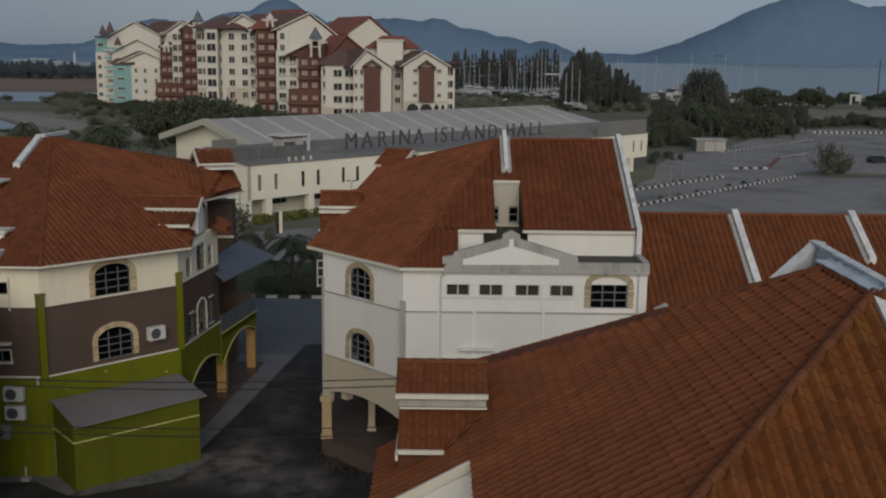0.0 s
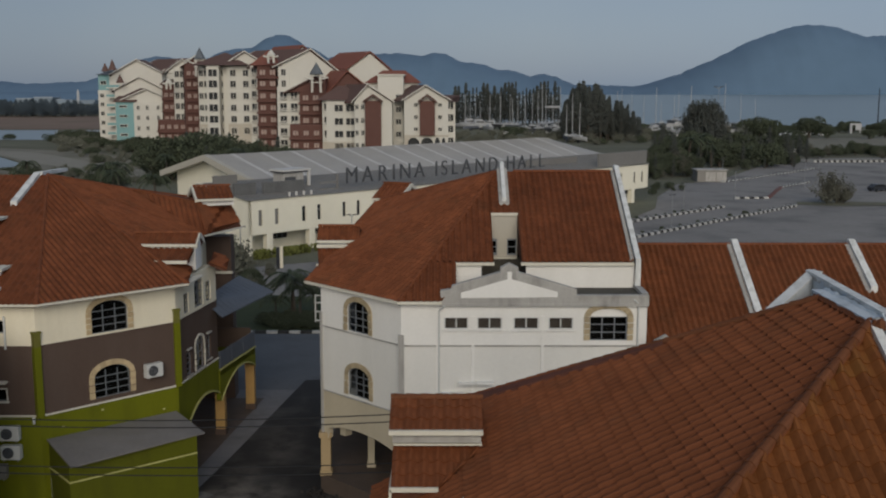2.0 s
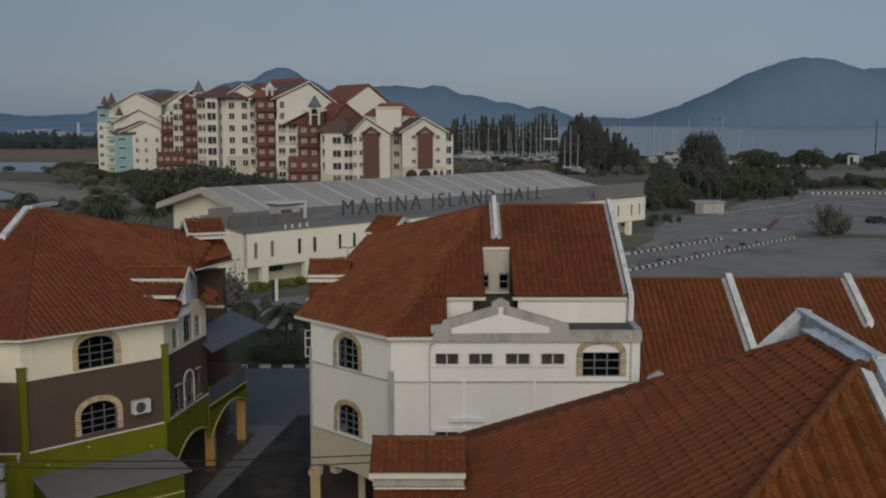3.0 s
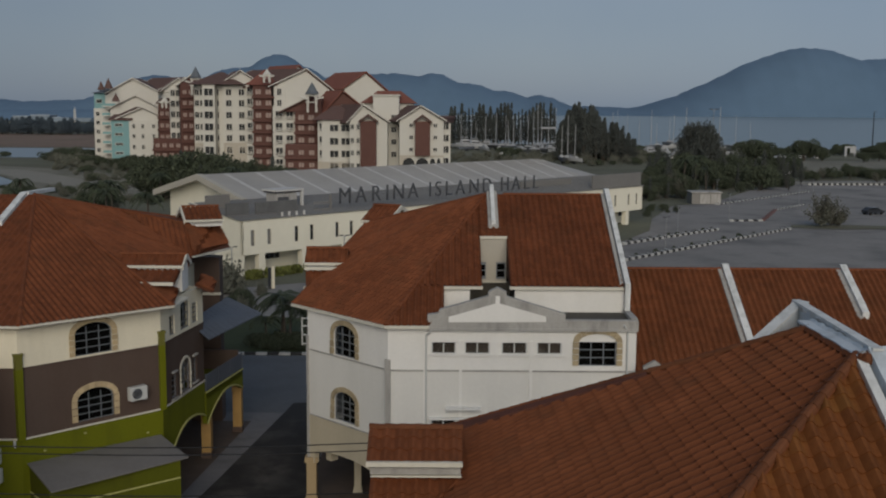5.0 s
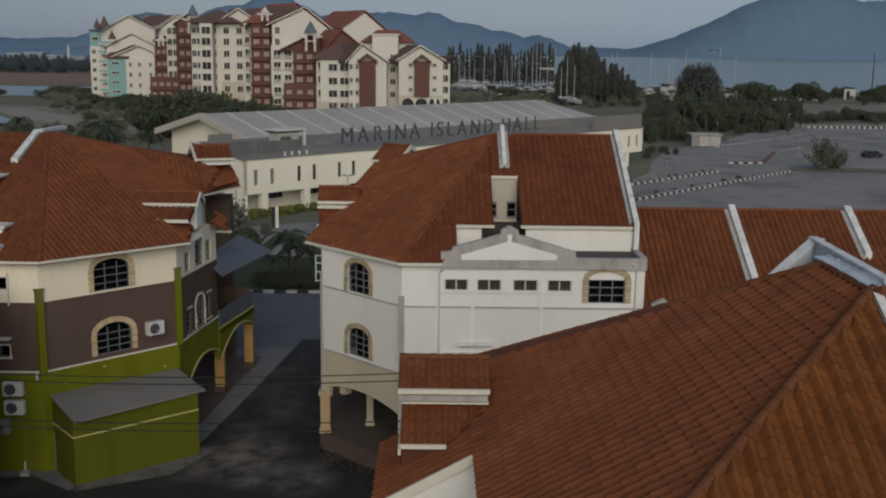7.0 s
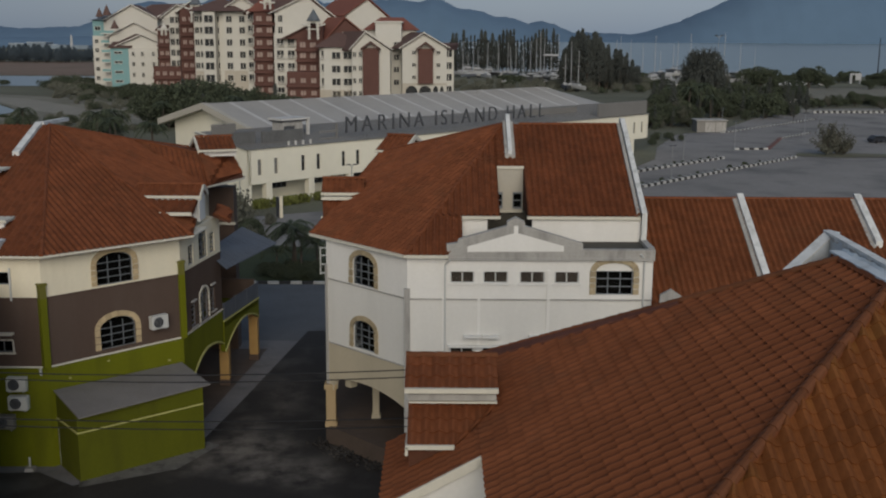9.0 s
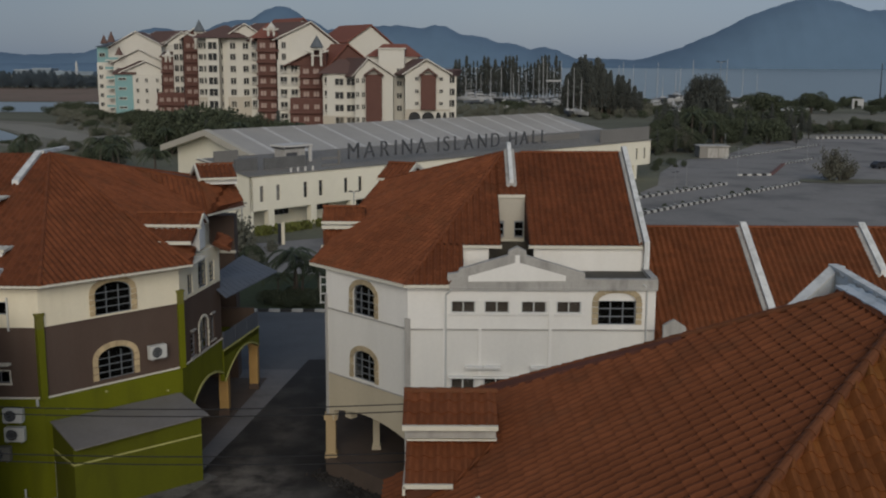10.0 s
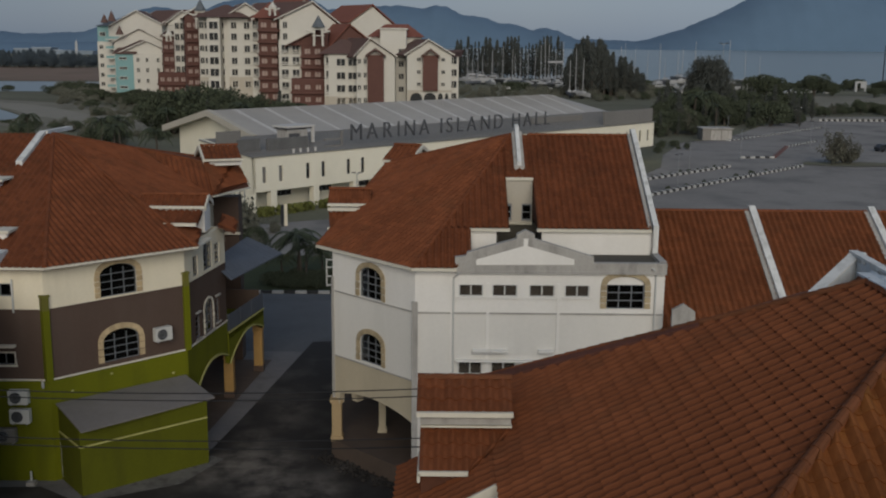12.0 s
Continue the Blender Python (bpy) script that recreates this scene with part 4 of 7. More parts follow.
for a, b, o in ((E1, q(0.2, 45.7), (0, -1)), (E2, E1, (-1, -1)), (q(0.75, 48.15), q(2.65, 48.15), (0, -1)), (q(3.9, 48.15), q(9.2, 48.15), (0, -1))):
    a, b = Vector(a), Vector(b)
    fg = Face(a.xy, b.xy, o)
    bm = bmesh.new()
    fg.bar(bm, 0, fg.len, a.z - 0.13, a.z + 0.0, -0.25, 0.06)
    part("gutter", bm, TRIM, white, "cream painted eaves gutter")
# attic storey behind the parapet
fa = Face((0.82, 48.3), (9.25, 48.3), (0, -1))
part("attic_wall", fa.wall(rect(0, 1.23, 10.5, 12.0), [], 0.2), WHITE, white)
part("attic_wall", fa.wall(rect(3.33, 8.43, 10.5, 12.0), [], 0.2), WHITE, white)
fr = Face((2.62, 51.6), (3.95, 51.6), (0, -1))
rw = [rect(0.03, 0.33, 11.85, 12.7), rect(0.82, 1.3, 11.85, 12.7)]
part("recess_wall", fr.wall(rect(0, 1.33, 11.74, 13.92), rw, 0.15), VERGE, white, "dull beige wall of the roof recess")
part("recess_wall", boxes((2.1, 4.4, 51.62, 51.8, 10.5, 11.72)), TERRACE, white, "black-moulded lower wall of the recess")
part("sill", boxes((2.62, 3.95, 51.45, 51.6, 11.68, 11.76)), TRIM, white)
for h in rw:
    window(white, fr, h, cols=1, rows=2, inset=0.06)
for xa in (2.05, 4.15):
    part("recess_wall", boxes((xa, xa + 0.1, 48.5, 51.6, 10.5, 12.0)), TERRACE, white)
for xa in (2.5, 3.97):
    bm = bmesh.new()
    prism(bm, [(xa, 48.3, 12.0), (xa, 51.6, 12.0), (xa, 51.6, wz(51.6) - 0.12), (xa, 48.3, wz(48.3) - 0.12)],
          [(xa + 0.1, 48.3, 12.0), (xa + 0.1, 51.6, 12.0), (xa + 0.1, 51.6, wz(51.6) - 0.12), (xa + 0.1, 48.3, wz(48.3) - 0.12)])
    part("recess_cheek", bm, DECK, white)
part("lintel", boxes((2.6, 3.97, 51.5, 51.6, 13.86, 14.0)), TRIM, white)
part("terrace_floor", boxes((0.9, 9.3, 46.22, 51.6, 10.4, 10.84)), TERRACE, white, "stained concrete flat terrace")
# parapet and pediment
crown = [(X(0.12), 10.5), (L + 0.05, 10.5), (L + 0.05, 10.92), (X(6.24), 10.92), (X(6.24), 11.22), (X(5.8), 11.35), (X(3.62), 12.0), (X(3.6), 12.2), (X(3.4), 12.3), (X(3.2), 12.4),
         (X(3.0), 12.3), (X(2.82), 12.2), (X(2.8), 12.0), (X(0.65), 11.38), (X(0.6), 11.22), (X(0.12), 11.15)]
bm = bmesh.new()
front.plate(bm, crown, -0.16, 0.16)
part("parapet", bm, CONCRETE, white, "mould-stained grey concrete pediment parapet")
bm = bmesh.new()
front.bar(bm, X(0.1), L + 0.03, 10.44, 10.56, -0.1, 0.2)
front.bar(bm, X(6.2), L + 0.03, 10.86, 10.95, -0.1, 0.2)
part("cornice", bm, CONCRETE, white, "mould-stained grey concrete cornice")
bm = bmesh.new()
front.plate(bm, [(X(1.05), 10.82), (X(5.38), 10.86), (X(5.38), 11.1), (X(3.32), 11.68), (X(3.32), 12.02), (X(3.12), 12.02), (X(3.12), 11.68), (X(1.05), 11.06)], 0.1, 0.185)
part("tympanum", bm, WHITE, white, "white painted pediment field")
part("parapet", boxes((9.2, 9.5, 46.1, 48.6, 10.5, 11.0)), CONCRETE, white, "mould-stained grey concrete pediment parapet")
# party parapets that climb the roof
def climb(parent, x, pts, wide, mat=COPING, depth=0.45):
    bm = bmesh.new()
    for (y0, a0), (y1, a1) in zip(pts, pts[1:]):
        lo = [(x - wide / 2, y0, a0 - depth), (x + wide / 2, y0, a0 - depth), (x + wide / 2, y0, a0), (x - wide / 2, y0, a0)]
        hi = [(x - wide / 2, y1, a1 - depth), (x + wide / 2, y1, a1 - depth), (x + wide / 2, y1, a1), (x - wide / 2, y1, a1)]
        prism(bm, lo, hi)
    return part("party_parapet", bm, mat, parent, "whitewashed party wall coping, streaked grey")


climb(white, 3.33, [(52.3, wz(52.3) + 0.35), (54.9, 16.3), (55.4, 16.3)], 0.2)
climb(white, 3.33, [(52.25, wz(52.3) + 0.12), (54.8, 15.98)], 0.52, CONCRETE)
climb(white, 9.36, [(48.0, wz(48.0) + 0.3), (54.9, 16.12), (55.3, 16.12)], 0.24)
part("party_parapet", boxes((9.24, 9.48, 47.95, 48.2, 10.6, wz(48.0) + 0.3)), COPING, white, "whitewashed party wall coping, streaked grey")
climb(white, 9.12, [(48.3, wz(48.3) + 0.1), (54.8, 15.9)], 0.16, CONCRETE, 0.25)

# ---- the green and brown corner shop building ----
green = thing("green_corner_shophouse", (-22, 54, 0), "corner shophouse painted cream, brown and olive under a tile roof", "shophouse")
G1, G2, G3 = (-18.55, 46.9), (-13.4, 52.0), (-12.55, 57.6)
gl, gb, gs = Face((-33, 46.9), G1, (0, -1)), Face(G1, G2, (1, -1)), Face(G2, G3, (1, 0))
XG = lambda x: x + 33
TOP = 10.4


def storeys(f, upper, middle, lower=None):
    for z0, z1, m, tag, holes in ((8.3, TOP, CREAM, "cream painted upper wall", upper), (5.0, 8.295, BROWN, "brown painted middle wall", middle),
                                  (0.0, 4.995, OLIVE, "olive green painted lower wall", ())):
        part("wall", f.wall(lower if lower and not z0 else rect(0, f.len, z0, z1), list(holes)), m, green, tag)
    bm = bmesh.new()
    f.bar(bm, 0, f.len, 4.95, 5.03, 0, 0.06)
    part("ledge", bm, TRIM, green, "pale moulded string course")
    bm = bmesh.new()
    f.bar(bm, 0, f.len, 8.27, 8.34, 0, 0.04)
    part("ledge", bm, BROWN, green)


ul, ml = rect(XG(-20.55), XG(-19.95), 8.95, 9.55), rect(XG(-20.95), XG(-20.05), 5.72, 6.28)
storeys(gl, [ul], [ml])
window(green, gl, ul, cols=1, rows=1)
window(green, gl, ml, cols=2, rows=1, sill=TRIM, surround=TRIM, width=0.07)
bm = bmesh.new()
gl.bar(bm, XG(-21.1), XG(-19.95), 6.6, 6.68, 0, 0.35)
part("window_hood", bm, TRIM, green, "pale concrete window hood")
ub, mb = arch(2.72, 4.62, 8.42, 9.5, 9.98), arch(2.72, 4.6, 5.22, 6.25, 6.78)
storeys(gb, [ub], [mb])
window(green, gb, ub, cols=3, rows=3, surround=STONE, width=0.27, spring=9.5, barw=0.04)
window(green, gb, mb, cols=3, rows=3, surround=STONE, width=0.27, spring=6.25, barw=0.04)
us = [rect(1.1, 1.75, 8.5, 9.55), arch(2.55, 3.75, 8.5, 9.7, 10.1), rect(4.15, 4.85, 8.55, 9.65)]
ms = [rect(1.2, 1.85, 5.15, 6.35), arch(2.4, 3.6, 5.1, 6.4, 6.9), rect(4.05, 4.6, 5.3, 6.6)]
doorway = [(0.9, 0.02), (5.62, 0.02), *[(5.62 - 4.72 * i / 12, 3.42 - (0.11 if i < 6 else 0.19) * (2.1 - 4.6 * i / 12) ** 2) for i in range(13)]]
storeys(gs, us, ms, [(0, 0), (0.9, 0), *doorway[:1:-1], (gs.len, 2.9), (gs.len, 4.995), (0, 4.995)])
for h in us:
    window(green, gs, h, cols=2 if len(h) > 4 else 1, rows=4, barw=0.04, glazed=False)
for h in ms:
    window(green, gs, h, cols=2 if len(h) > 4 else 1, rows=4, surround=TRIM if len(h) > 4 else None, width=0.13, sill=CONCRETE, barw=0.04, glazed=False)
for s, z in ((1.5, 6.5), (4.3, 6.75)):
    bm = bmesh.new()
    gs.bar(bm, s - 0.3, s + 0.3, z, z + 0.08, 0, 0.12)
    part("window_hood", bm, CONCRETE, green, "pale moulded window hood")
bm = bmesh.new()
pr = band(doorway, 0.1)[1:14]
for (a, b), (c, d) in zip(pr, pr[1:]):
    gs.plate(bm, [a, c, d, b], -0.02, 0.07)
part("arch_moulding", bm, MOULD, green, "pale arch moulding")
for f, s in ((gb, 0.0), (gb, gb.len)):
    bm = bmesh.new()
    f.bar(bm, s - 0.16, s + 0.16, 4.95, 8.3, -0.15, 0.14)
    part("corner_pilaster", bm, OLIVE, green, "olive green corner pilaster")
    bm = bmesh.new()
    f.bar(bm, s - 0.16, s + 0.16, 8.3, 9.0, -0.15, 0.14)
    f.bar(bm, s - 0.2, s + 0.2, 8.92, 9.02, -0.15, 0.18)
    part("pilaster_cap", bm, OLIVE_DARK, green, "faded olive pilaster head")
# inner floors and rear wing
each("floor_slab", CONCRETE, green, "", (-32, -14.2, 52.2, 64, 4.8, 4.95), (-32, -14.2, 52.2, 64, 8.1, 8.25))
part("shopfront", boxes((-16.5, -16.3, 52.5, 66, 0, 4.8)), BROWN, green, "dark recessed shopfront")
each("wall", CREAM, green, "", (-15.2, -15.0, 57.6, 66.2, 5.0, 10.4), (-15.2, -12.6, 57.5, 57.65, 5.0, 10.35))
part("wall", boxes((-15.4, -13.4, 66.1, 67.2, 0, 10.75)), BROWN, green, "dark brown rear wing wall")
part("ledge", boxes((-15.4, -13.3, 65.9, 66.1, 8.35, 8.5)), TRIM, green, "pale moulded string course")
each("wall", CREAM, green, "", (-33.2, -33, 46.9, 72, 0, 10.4), (-33, -15, 72, 72.2, 0, 10.4))
# Added block, out of view, that shades the front wall's left end.
blocker_plan = [(-33.2, 34), (-18.4, 34), (-18.4, 39.6), (-20.95, 46.2), (-33.2, 46.2)]
for z0, z1, m in ((0, 5, OLIVE), (5.005, 9.4, BROWN)):
    bm = bmesh.new()
    prism(bm, [(x, y, z0) for x, y in blocker_plan], [(x, y, z1) for x, y in blocker_plan])
    part("wing_wall", bm, m, green)
bm = bmesh.new()
slab(bm, [(x, y, 9.6) for x, y in blocker_plan], 0.19)
part("wing_roof", bm, TILE_FAR, green)
# balcony on columns
bm = bmesh.new()
slab(bm, [(-15, 57.7, 4.2), (-12.5, 57.7, 4.2), (-11.47, 63.2, 4.2), (-15, 63.2, 4.2)], 0.35)
part("balcony_floor", bm, OLIVE, green, "olive painted balcony slab")
fbal = Face((-12.5, 57.7), (-11.47, 63.2), (1, 0))
span = [(0.1 + 5.3 * i / 12, 3.68 - (0.135 if i < 7 else 0.12) * (5.3 * i / 12 - 3.1) ** 2) for i in range(13)]
part("arcade_wall", fbal.wall([(0, 2.45), *span, (fbal.len, 3.0), (fbal.len, 4.3), (0, 4.3)], [], 0.25), OLIVE, green, "olive green arcade wall with moulded arches")
bm = bmesh.new()
for (a, b), (c, d) in zip(span, span[1:]):
    fbal.plate(bm, [(a, b), (c, d), (c, d + 0.08), (a, b + 0.08)], 0, 0.06)
part("arch_moulding", bm, MOULD, green, "pale arch moulding")
bm = bmesh.new()
fbal.bar(bm, 0, fbal.len, 4.2, 4.28, -0.28, 0.06)
part("arch_moulding", bm, MOULD, green, "pale arch moulding")
bm = bmesh.new()
fbal.bar(bm, 0.05, fbal.len - 0.05, 4.3, 5.25, -0.05, 0.0)
part("balustrade_panel", bm, BLUEROOF, green, "dull blue-grey balustrade panel")
for s in (0.05, 1.8, 3.6, fbal.len - 0.1):
    bm = bmesh.new()
    fbal.bar(bm, s, s + 0.05, 4.3, 5.3, -0.08, 0.02)
    part("balustrade_post", bm, BLUEROOF, green)
for x, y in ((-12.78, 58.95), (-11.95, 63.9)):
    bm = boxes((x - 0.27, x + 0.27, y - 0.27, y + 0.27, 0, 3.3), (x - 0.31, x + 0.31, y - 0.31, y + 0.31, 2.7, 2.95))
    part("column", bm, YELLOW, green, "ochre painted arcade column")
    part("column_base", boxes((x - 0.31, x + 0.31, y - 0.31, y + 0.31, 0, 0.4)), BROWN, green, "brown painted column base")
# Both walls get the dark brown in place of shade under the awning.
part("balcony_end_wall", boxes((-15.0, -11.75, 63.25, 63.45, 4.2, 5.4)), BROWN, green, "balcony end wall browned to imitate the awning's shade")
part("balcony_back_wall", boxes((-14.98, -14.6, 57.9, 63.2, 4.25, 8.2)), BROWN, green, "balcony back wall browned to imitate the awning's shade")
bm = bmesh.new()
slab(bm, [(-13.3, 57.4, 8.4), (-12.05, 56.7, 7.55), (-10.43, 64.4, 7.5), (-12.7, 65.0, 8.4)], 0.06)
part("awning", bm, BLUEROOF, green, "blue-grey sheet metal awning")
bm = bmesh.new()
for t in np.linspace(0.05, 0.95, 12):
    a = Vector((-13.3, 57.4, 8.41)).lerp(Vector((-12.7, 65.0, 8.41)), t)
    b = Vector((-12.05, 56.7, 7.56)).lerp(Vector((-10.43, 64.4, 7.51)), t)
    rod(bm, a, b, 0.012, sides=5)
part("awning_rib", bm, BLUEROOF, green)
# roof
g0, g1, g2, g3 = (-33.5, 46.3, 10.43), (-18.2, 46.3, 10.43), (-12.6, 51.55, 10.43), (-13.85, 69.0, 10.85)
RG, RG2 = (-22.3, 59.3, 15.25), (-33.5, 59.3, 15.25)
tiled(green, [g0, g1, RG, RG2], TILE_FAR, singles=80, near=(-19, 47))
tiled(green, [g1, g2, RG], TILE_FAR, singles=200, near=(-15, 49))
GA, GB, GQ = (-14.09, 62.00, 11.42), (-12.61, 66.00, 11.43), (-13.77, 67.50, 13.01)
tiled(green, [g2, GA, RG], TILE_FAR)
tiled(green, [GA, GB, GQ], TILE_FAR)
GM, GN, GK = (-18.98, 64.0, 13.97), (-16.73, 68.0, 13.14), (-15.12, 64.40, 13.20)
tiled(green, [GA, GM, RG], TILE_FAR)
tiled(green, [GA, GK, GM], TILE_FAR)
tiled(green, [GA, GQ, GK], TILE_FAR)
bm = bmesh.new()
slab(bm, [GK, GN, GM], 0.1)
slab(bm, [GK, GQ, GN], 0.1)
part("upper_roof_slope", bm, TILE_FAR, green)
bm = bmesh.new()
slab(bm, [GM, (-33.5, 72, 10.6), RG2, RG], 0.1)
slab(bm, [GQ, (-33.5, 72, 10.6), GM, GN], 0.1)
part("rear_roof_slope", bm, TILE_FAR, green)
for a, b in ((g1, RG), (g2, RG), (GM, RG), (GN, GM), (GQ, GN)):
    caps(green, Vector(a), Vector(b) + Vector((0, 0, 0.01)), TILE_FAR)
for a, b, o in ((g0, g1, (0, -1)), (g1, g2, (1, -1)), (g2, (-12.45, 54.0, 10.5), (1, 0)), (GA, GB, (1, -1))):
    a, b = Vector(a), Vector(b)
    fg = Face(a.xy, b.xy, o)
    bm = bmesh.new()
    fg.bar(bm, 0, fg.len, a.z - 0.11, a.z - 0.01, -0.35, 0.05)
    part("gutter", bm, TRIM, green, "cream painted eaves gutter")
climb(green, -22.85, [(55.7, 14.12), (59.2, 15.42)], 0.36)
climb(green, -22.75, [(59.2, 15.42), (63.2, 15.36)], 0.36, COPING, 0.2)
# attic pieces at the roof's far end
each("attic_wall", WHITE, green, "", (-25.5, -20.75, 48.6, 49.6, 10.6, 11.6), (-25.5, -22.9, 53.0, 54.3, 12.0, 13.4))
each("gutter", TRIM, green, "cream painted eaves gutter", (-25.6, -20.6, 48.45, 49.65, 11.55, 11.68), (-25.6, -22.6, 52.85, 54.4, 13.38, 13.48))
part("parapet", boxes((-25.5, -20.3, 46.5, 47.6, 10.45, 10.98)), COPING, green, "whitewashed parapet block")


def gablet(name, base, dx, dy, wall_z, eave_z, top_z, along, parent_label, wall_mat, boards=(-1, 1)):
    """A small gabled roof. along: the ridge's direction, x or y; base: its middle."""
    g = thing(name, base, parent_label, "dormer")
    x, y = base[0], base[1]
    if along == "x":
        a, b, c = (x - dx, y - dy), (x + dx, y - dy), (x + dx, y + dy)
        tiled(g, [(x - dx, y - dy, eave_z), (x + dx, y - dy, eave_z), (x + dx, y, top_z), (x - dx, y, top_z)], TILE_FAR)
        tiled(g, [(x + dx, y + dy, eave_z), (x - dx, y + dy, eave_z), (x - dx, y, top_z), (x + dx, y, top_z)], TILE_FAR)
        caps(g, (x - dx, y, top_z + 0.02), (x + dx, y, top_z + 0.02), TILE_FAR)
        for sx in (-1, 1):
            e = x + sx * (dx - 0.18)
            bm = bmesh.new()
            prof = [(y - dy + 0.2, wall_z), (y + dy - 0.2, wall_z), (y + dy - 0.2, eave_z), (y, top_z - 0.12), (y - dy + 0.2, eave_z)]
            prism(bm, [(e - 0.06, p, z) for p, z in prof], [(e + 0.06, p, z) for p, z in prof])
            part("gable_wall", bm, wall_mat, g)
            if sx not in boards:
                continue
            bm = bmesh.new()
            e = x + sx * dx
            for s in (-1, 1):
                prism(bm, [(e - 0.04, y + s * (dy + 0.05), eave_z - 0.22), (e - 0.04, y, top_z - 0.2), (e - 0.04, y, top_z + 0.05), (e - 0.04, y + s * (dy + 0.05), eave_z + 0.03)],
                      [(e + 0.04, y + s * (dy + 0.05), eave_z - 0.22), (e + 0.04, y, top_z - 0.2), (e + 0.04, y, top_z + 0.05), (e + 0.04, y + s * (dy + 0.05), eave_z + 0.03)])
            part("barge_board", bm, TRIM, g, "pale painted barge board")
        part("gutter", boxes((x - dx, x + dx, y - dy - 0.14, y - dy - 0.02, eave_z - 0.11, eave_z + 0.02)), TRIM, g, "pale painted gutter")
        part("dormer_wall", boxes((x - dx + 0.25, x + dx - 0.25, y - dy + 0.2, y + dy - 0.2, wall_z, eave_z - 0.03)), wall_mat, g)
    return g


d = gablet("roof_dormer", (-14.5, 55.1, 11.0), 1.75, 0.85, 10.6, 12.0, 12.5, "x", "gabled tile dormer with cracked pale barge boards", WHITE, (1,))
d = gablet("roof_dormer", (-5.3, 55.2, 11.2), 1.12, 0.9, 11.2, 12.2, 12.85, "x", "gabled tile dormer with pale gutter over a white wall", WHITE, ())

def turned_gablet(apex, toward, half, drop, length, label):
    """A small gabled roof whose ridge starts at apex over the gable end. toward: the way to the nearer eave."""
    g = thing("roof_dormer", (apex[0], apex[1], apex[2] - drop - 0.8), label, "dormer")
    a, p = Vector(apex), Vector((*toward, 0)).normalized()
    d = Vector((-p.y, p.x, 0))
    if d.y < 0:
        d = -d
    low = Vector((0, 0, -drop))
    near, back = a + p * half + low, a - p * half + low
    tiled(g, [near, near + d * length, a + d * length, a], TILE_FAR, w=0.3)
    tiled(g, [back + d * length, back, a, a + d * length], TILE_FAR, w=0.3)
    caps(g, a + Vector((0, 0, 0.02)), a + d * length + Vector((0, 0, 0.02)), TILE_FAR)
    for foot in (near, back):
        bm = bmesh.new()
        out = (foot - a) * 1.04
        t, h = -d * 0.12, Vector((0, 0, 0.2))
        prism(bm, [a - h, a + out - h, a + out + h * 0.2, a + h * 0.2], [a - h + t, a + out - h + t, a + out + h * 0.2 + t, a + h * 0.2 + t])
        part("barge_board", bm, TRIM, g, "pale painted barge board")
    bm = bmesh.new()
    o, h = p * 0.12, Vector((0, 0, 0.13))
    prism(bm, [near - h, near + o - h, near + o, near], [near + d * length - h, near + d * length + o - h, near + d * length + o, near + d * length])
    part("gutter", bm, TRIM, g, "pale painted gutter")
    bm = bmesh.new()
    q, w, up = d * 0.2, p * (half - 0.25), Vector((0, 0, -drop - 0.45))
    prism(bm, [a + q - w + up, a + q + w + up, a + q + w + low * 1.15, a + q + low * 0.15, a + q - w + low * 1.15],
          [a + d * length - w + up, a + d * length + w + up, a + d * length + w + low * 1.15, a + d * length + low * 0.15, a + d * length - w + low * 1.15])
    part("dormer_wall", bm, WHITE, g)
    return g


turned_gablet((-15.68, 66.0, 13.97), (0.63, -1.6), 1.72, 0.66, 2.3, "small gabled tile dormer with pale barge boards")
turned_gablet((-1.73, 63.0, 14.4), (-0.65, -1.7), 1.82, 0.74, 1.75, "small gabled tile dormer with pale barge boards")
# pent roofs under the two side dormers
for host, pts in ((green, [(-15.6, 53.0, 11.35), (-12.9, 53.0, 11.35), (-12.9, 54.2, 11.82), (-15.6, 54.2, 11.82)]),
                  (green, [(-12.6, 56.4, 10.7), (-11.6, 56.2, 10.35), (-12.0, 59.0, 10.5), (-12.9, 59.0, 10.9)]),
                  (white, [(-6.2, 53.1, 11.2), (-4.3, 53.1, 11.2), (-4.0, 54.2, 11.83), (-6.35, 54.2, 11.83)])):
    tiled(host, pts, TILE_FAR, name="pent_roof")
part("flashing", boxes((-6.38, -4.1, 53.93, 54.2, 11.87, 12.02)), TRIM, white, "pale flashing board under the dormer")
part("gutter", boxes((-15.4, -12.95, 52.88, 53.02, 11.18, 11.34)), TRIM, green, "cream painted eaves gutter")
part("gutter", boxes((-6.3, -5.3, 52.95, 53.1, 11.02, 11.17)), TRIM, white, "cream painted eaves gutter")


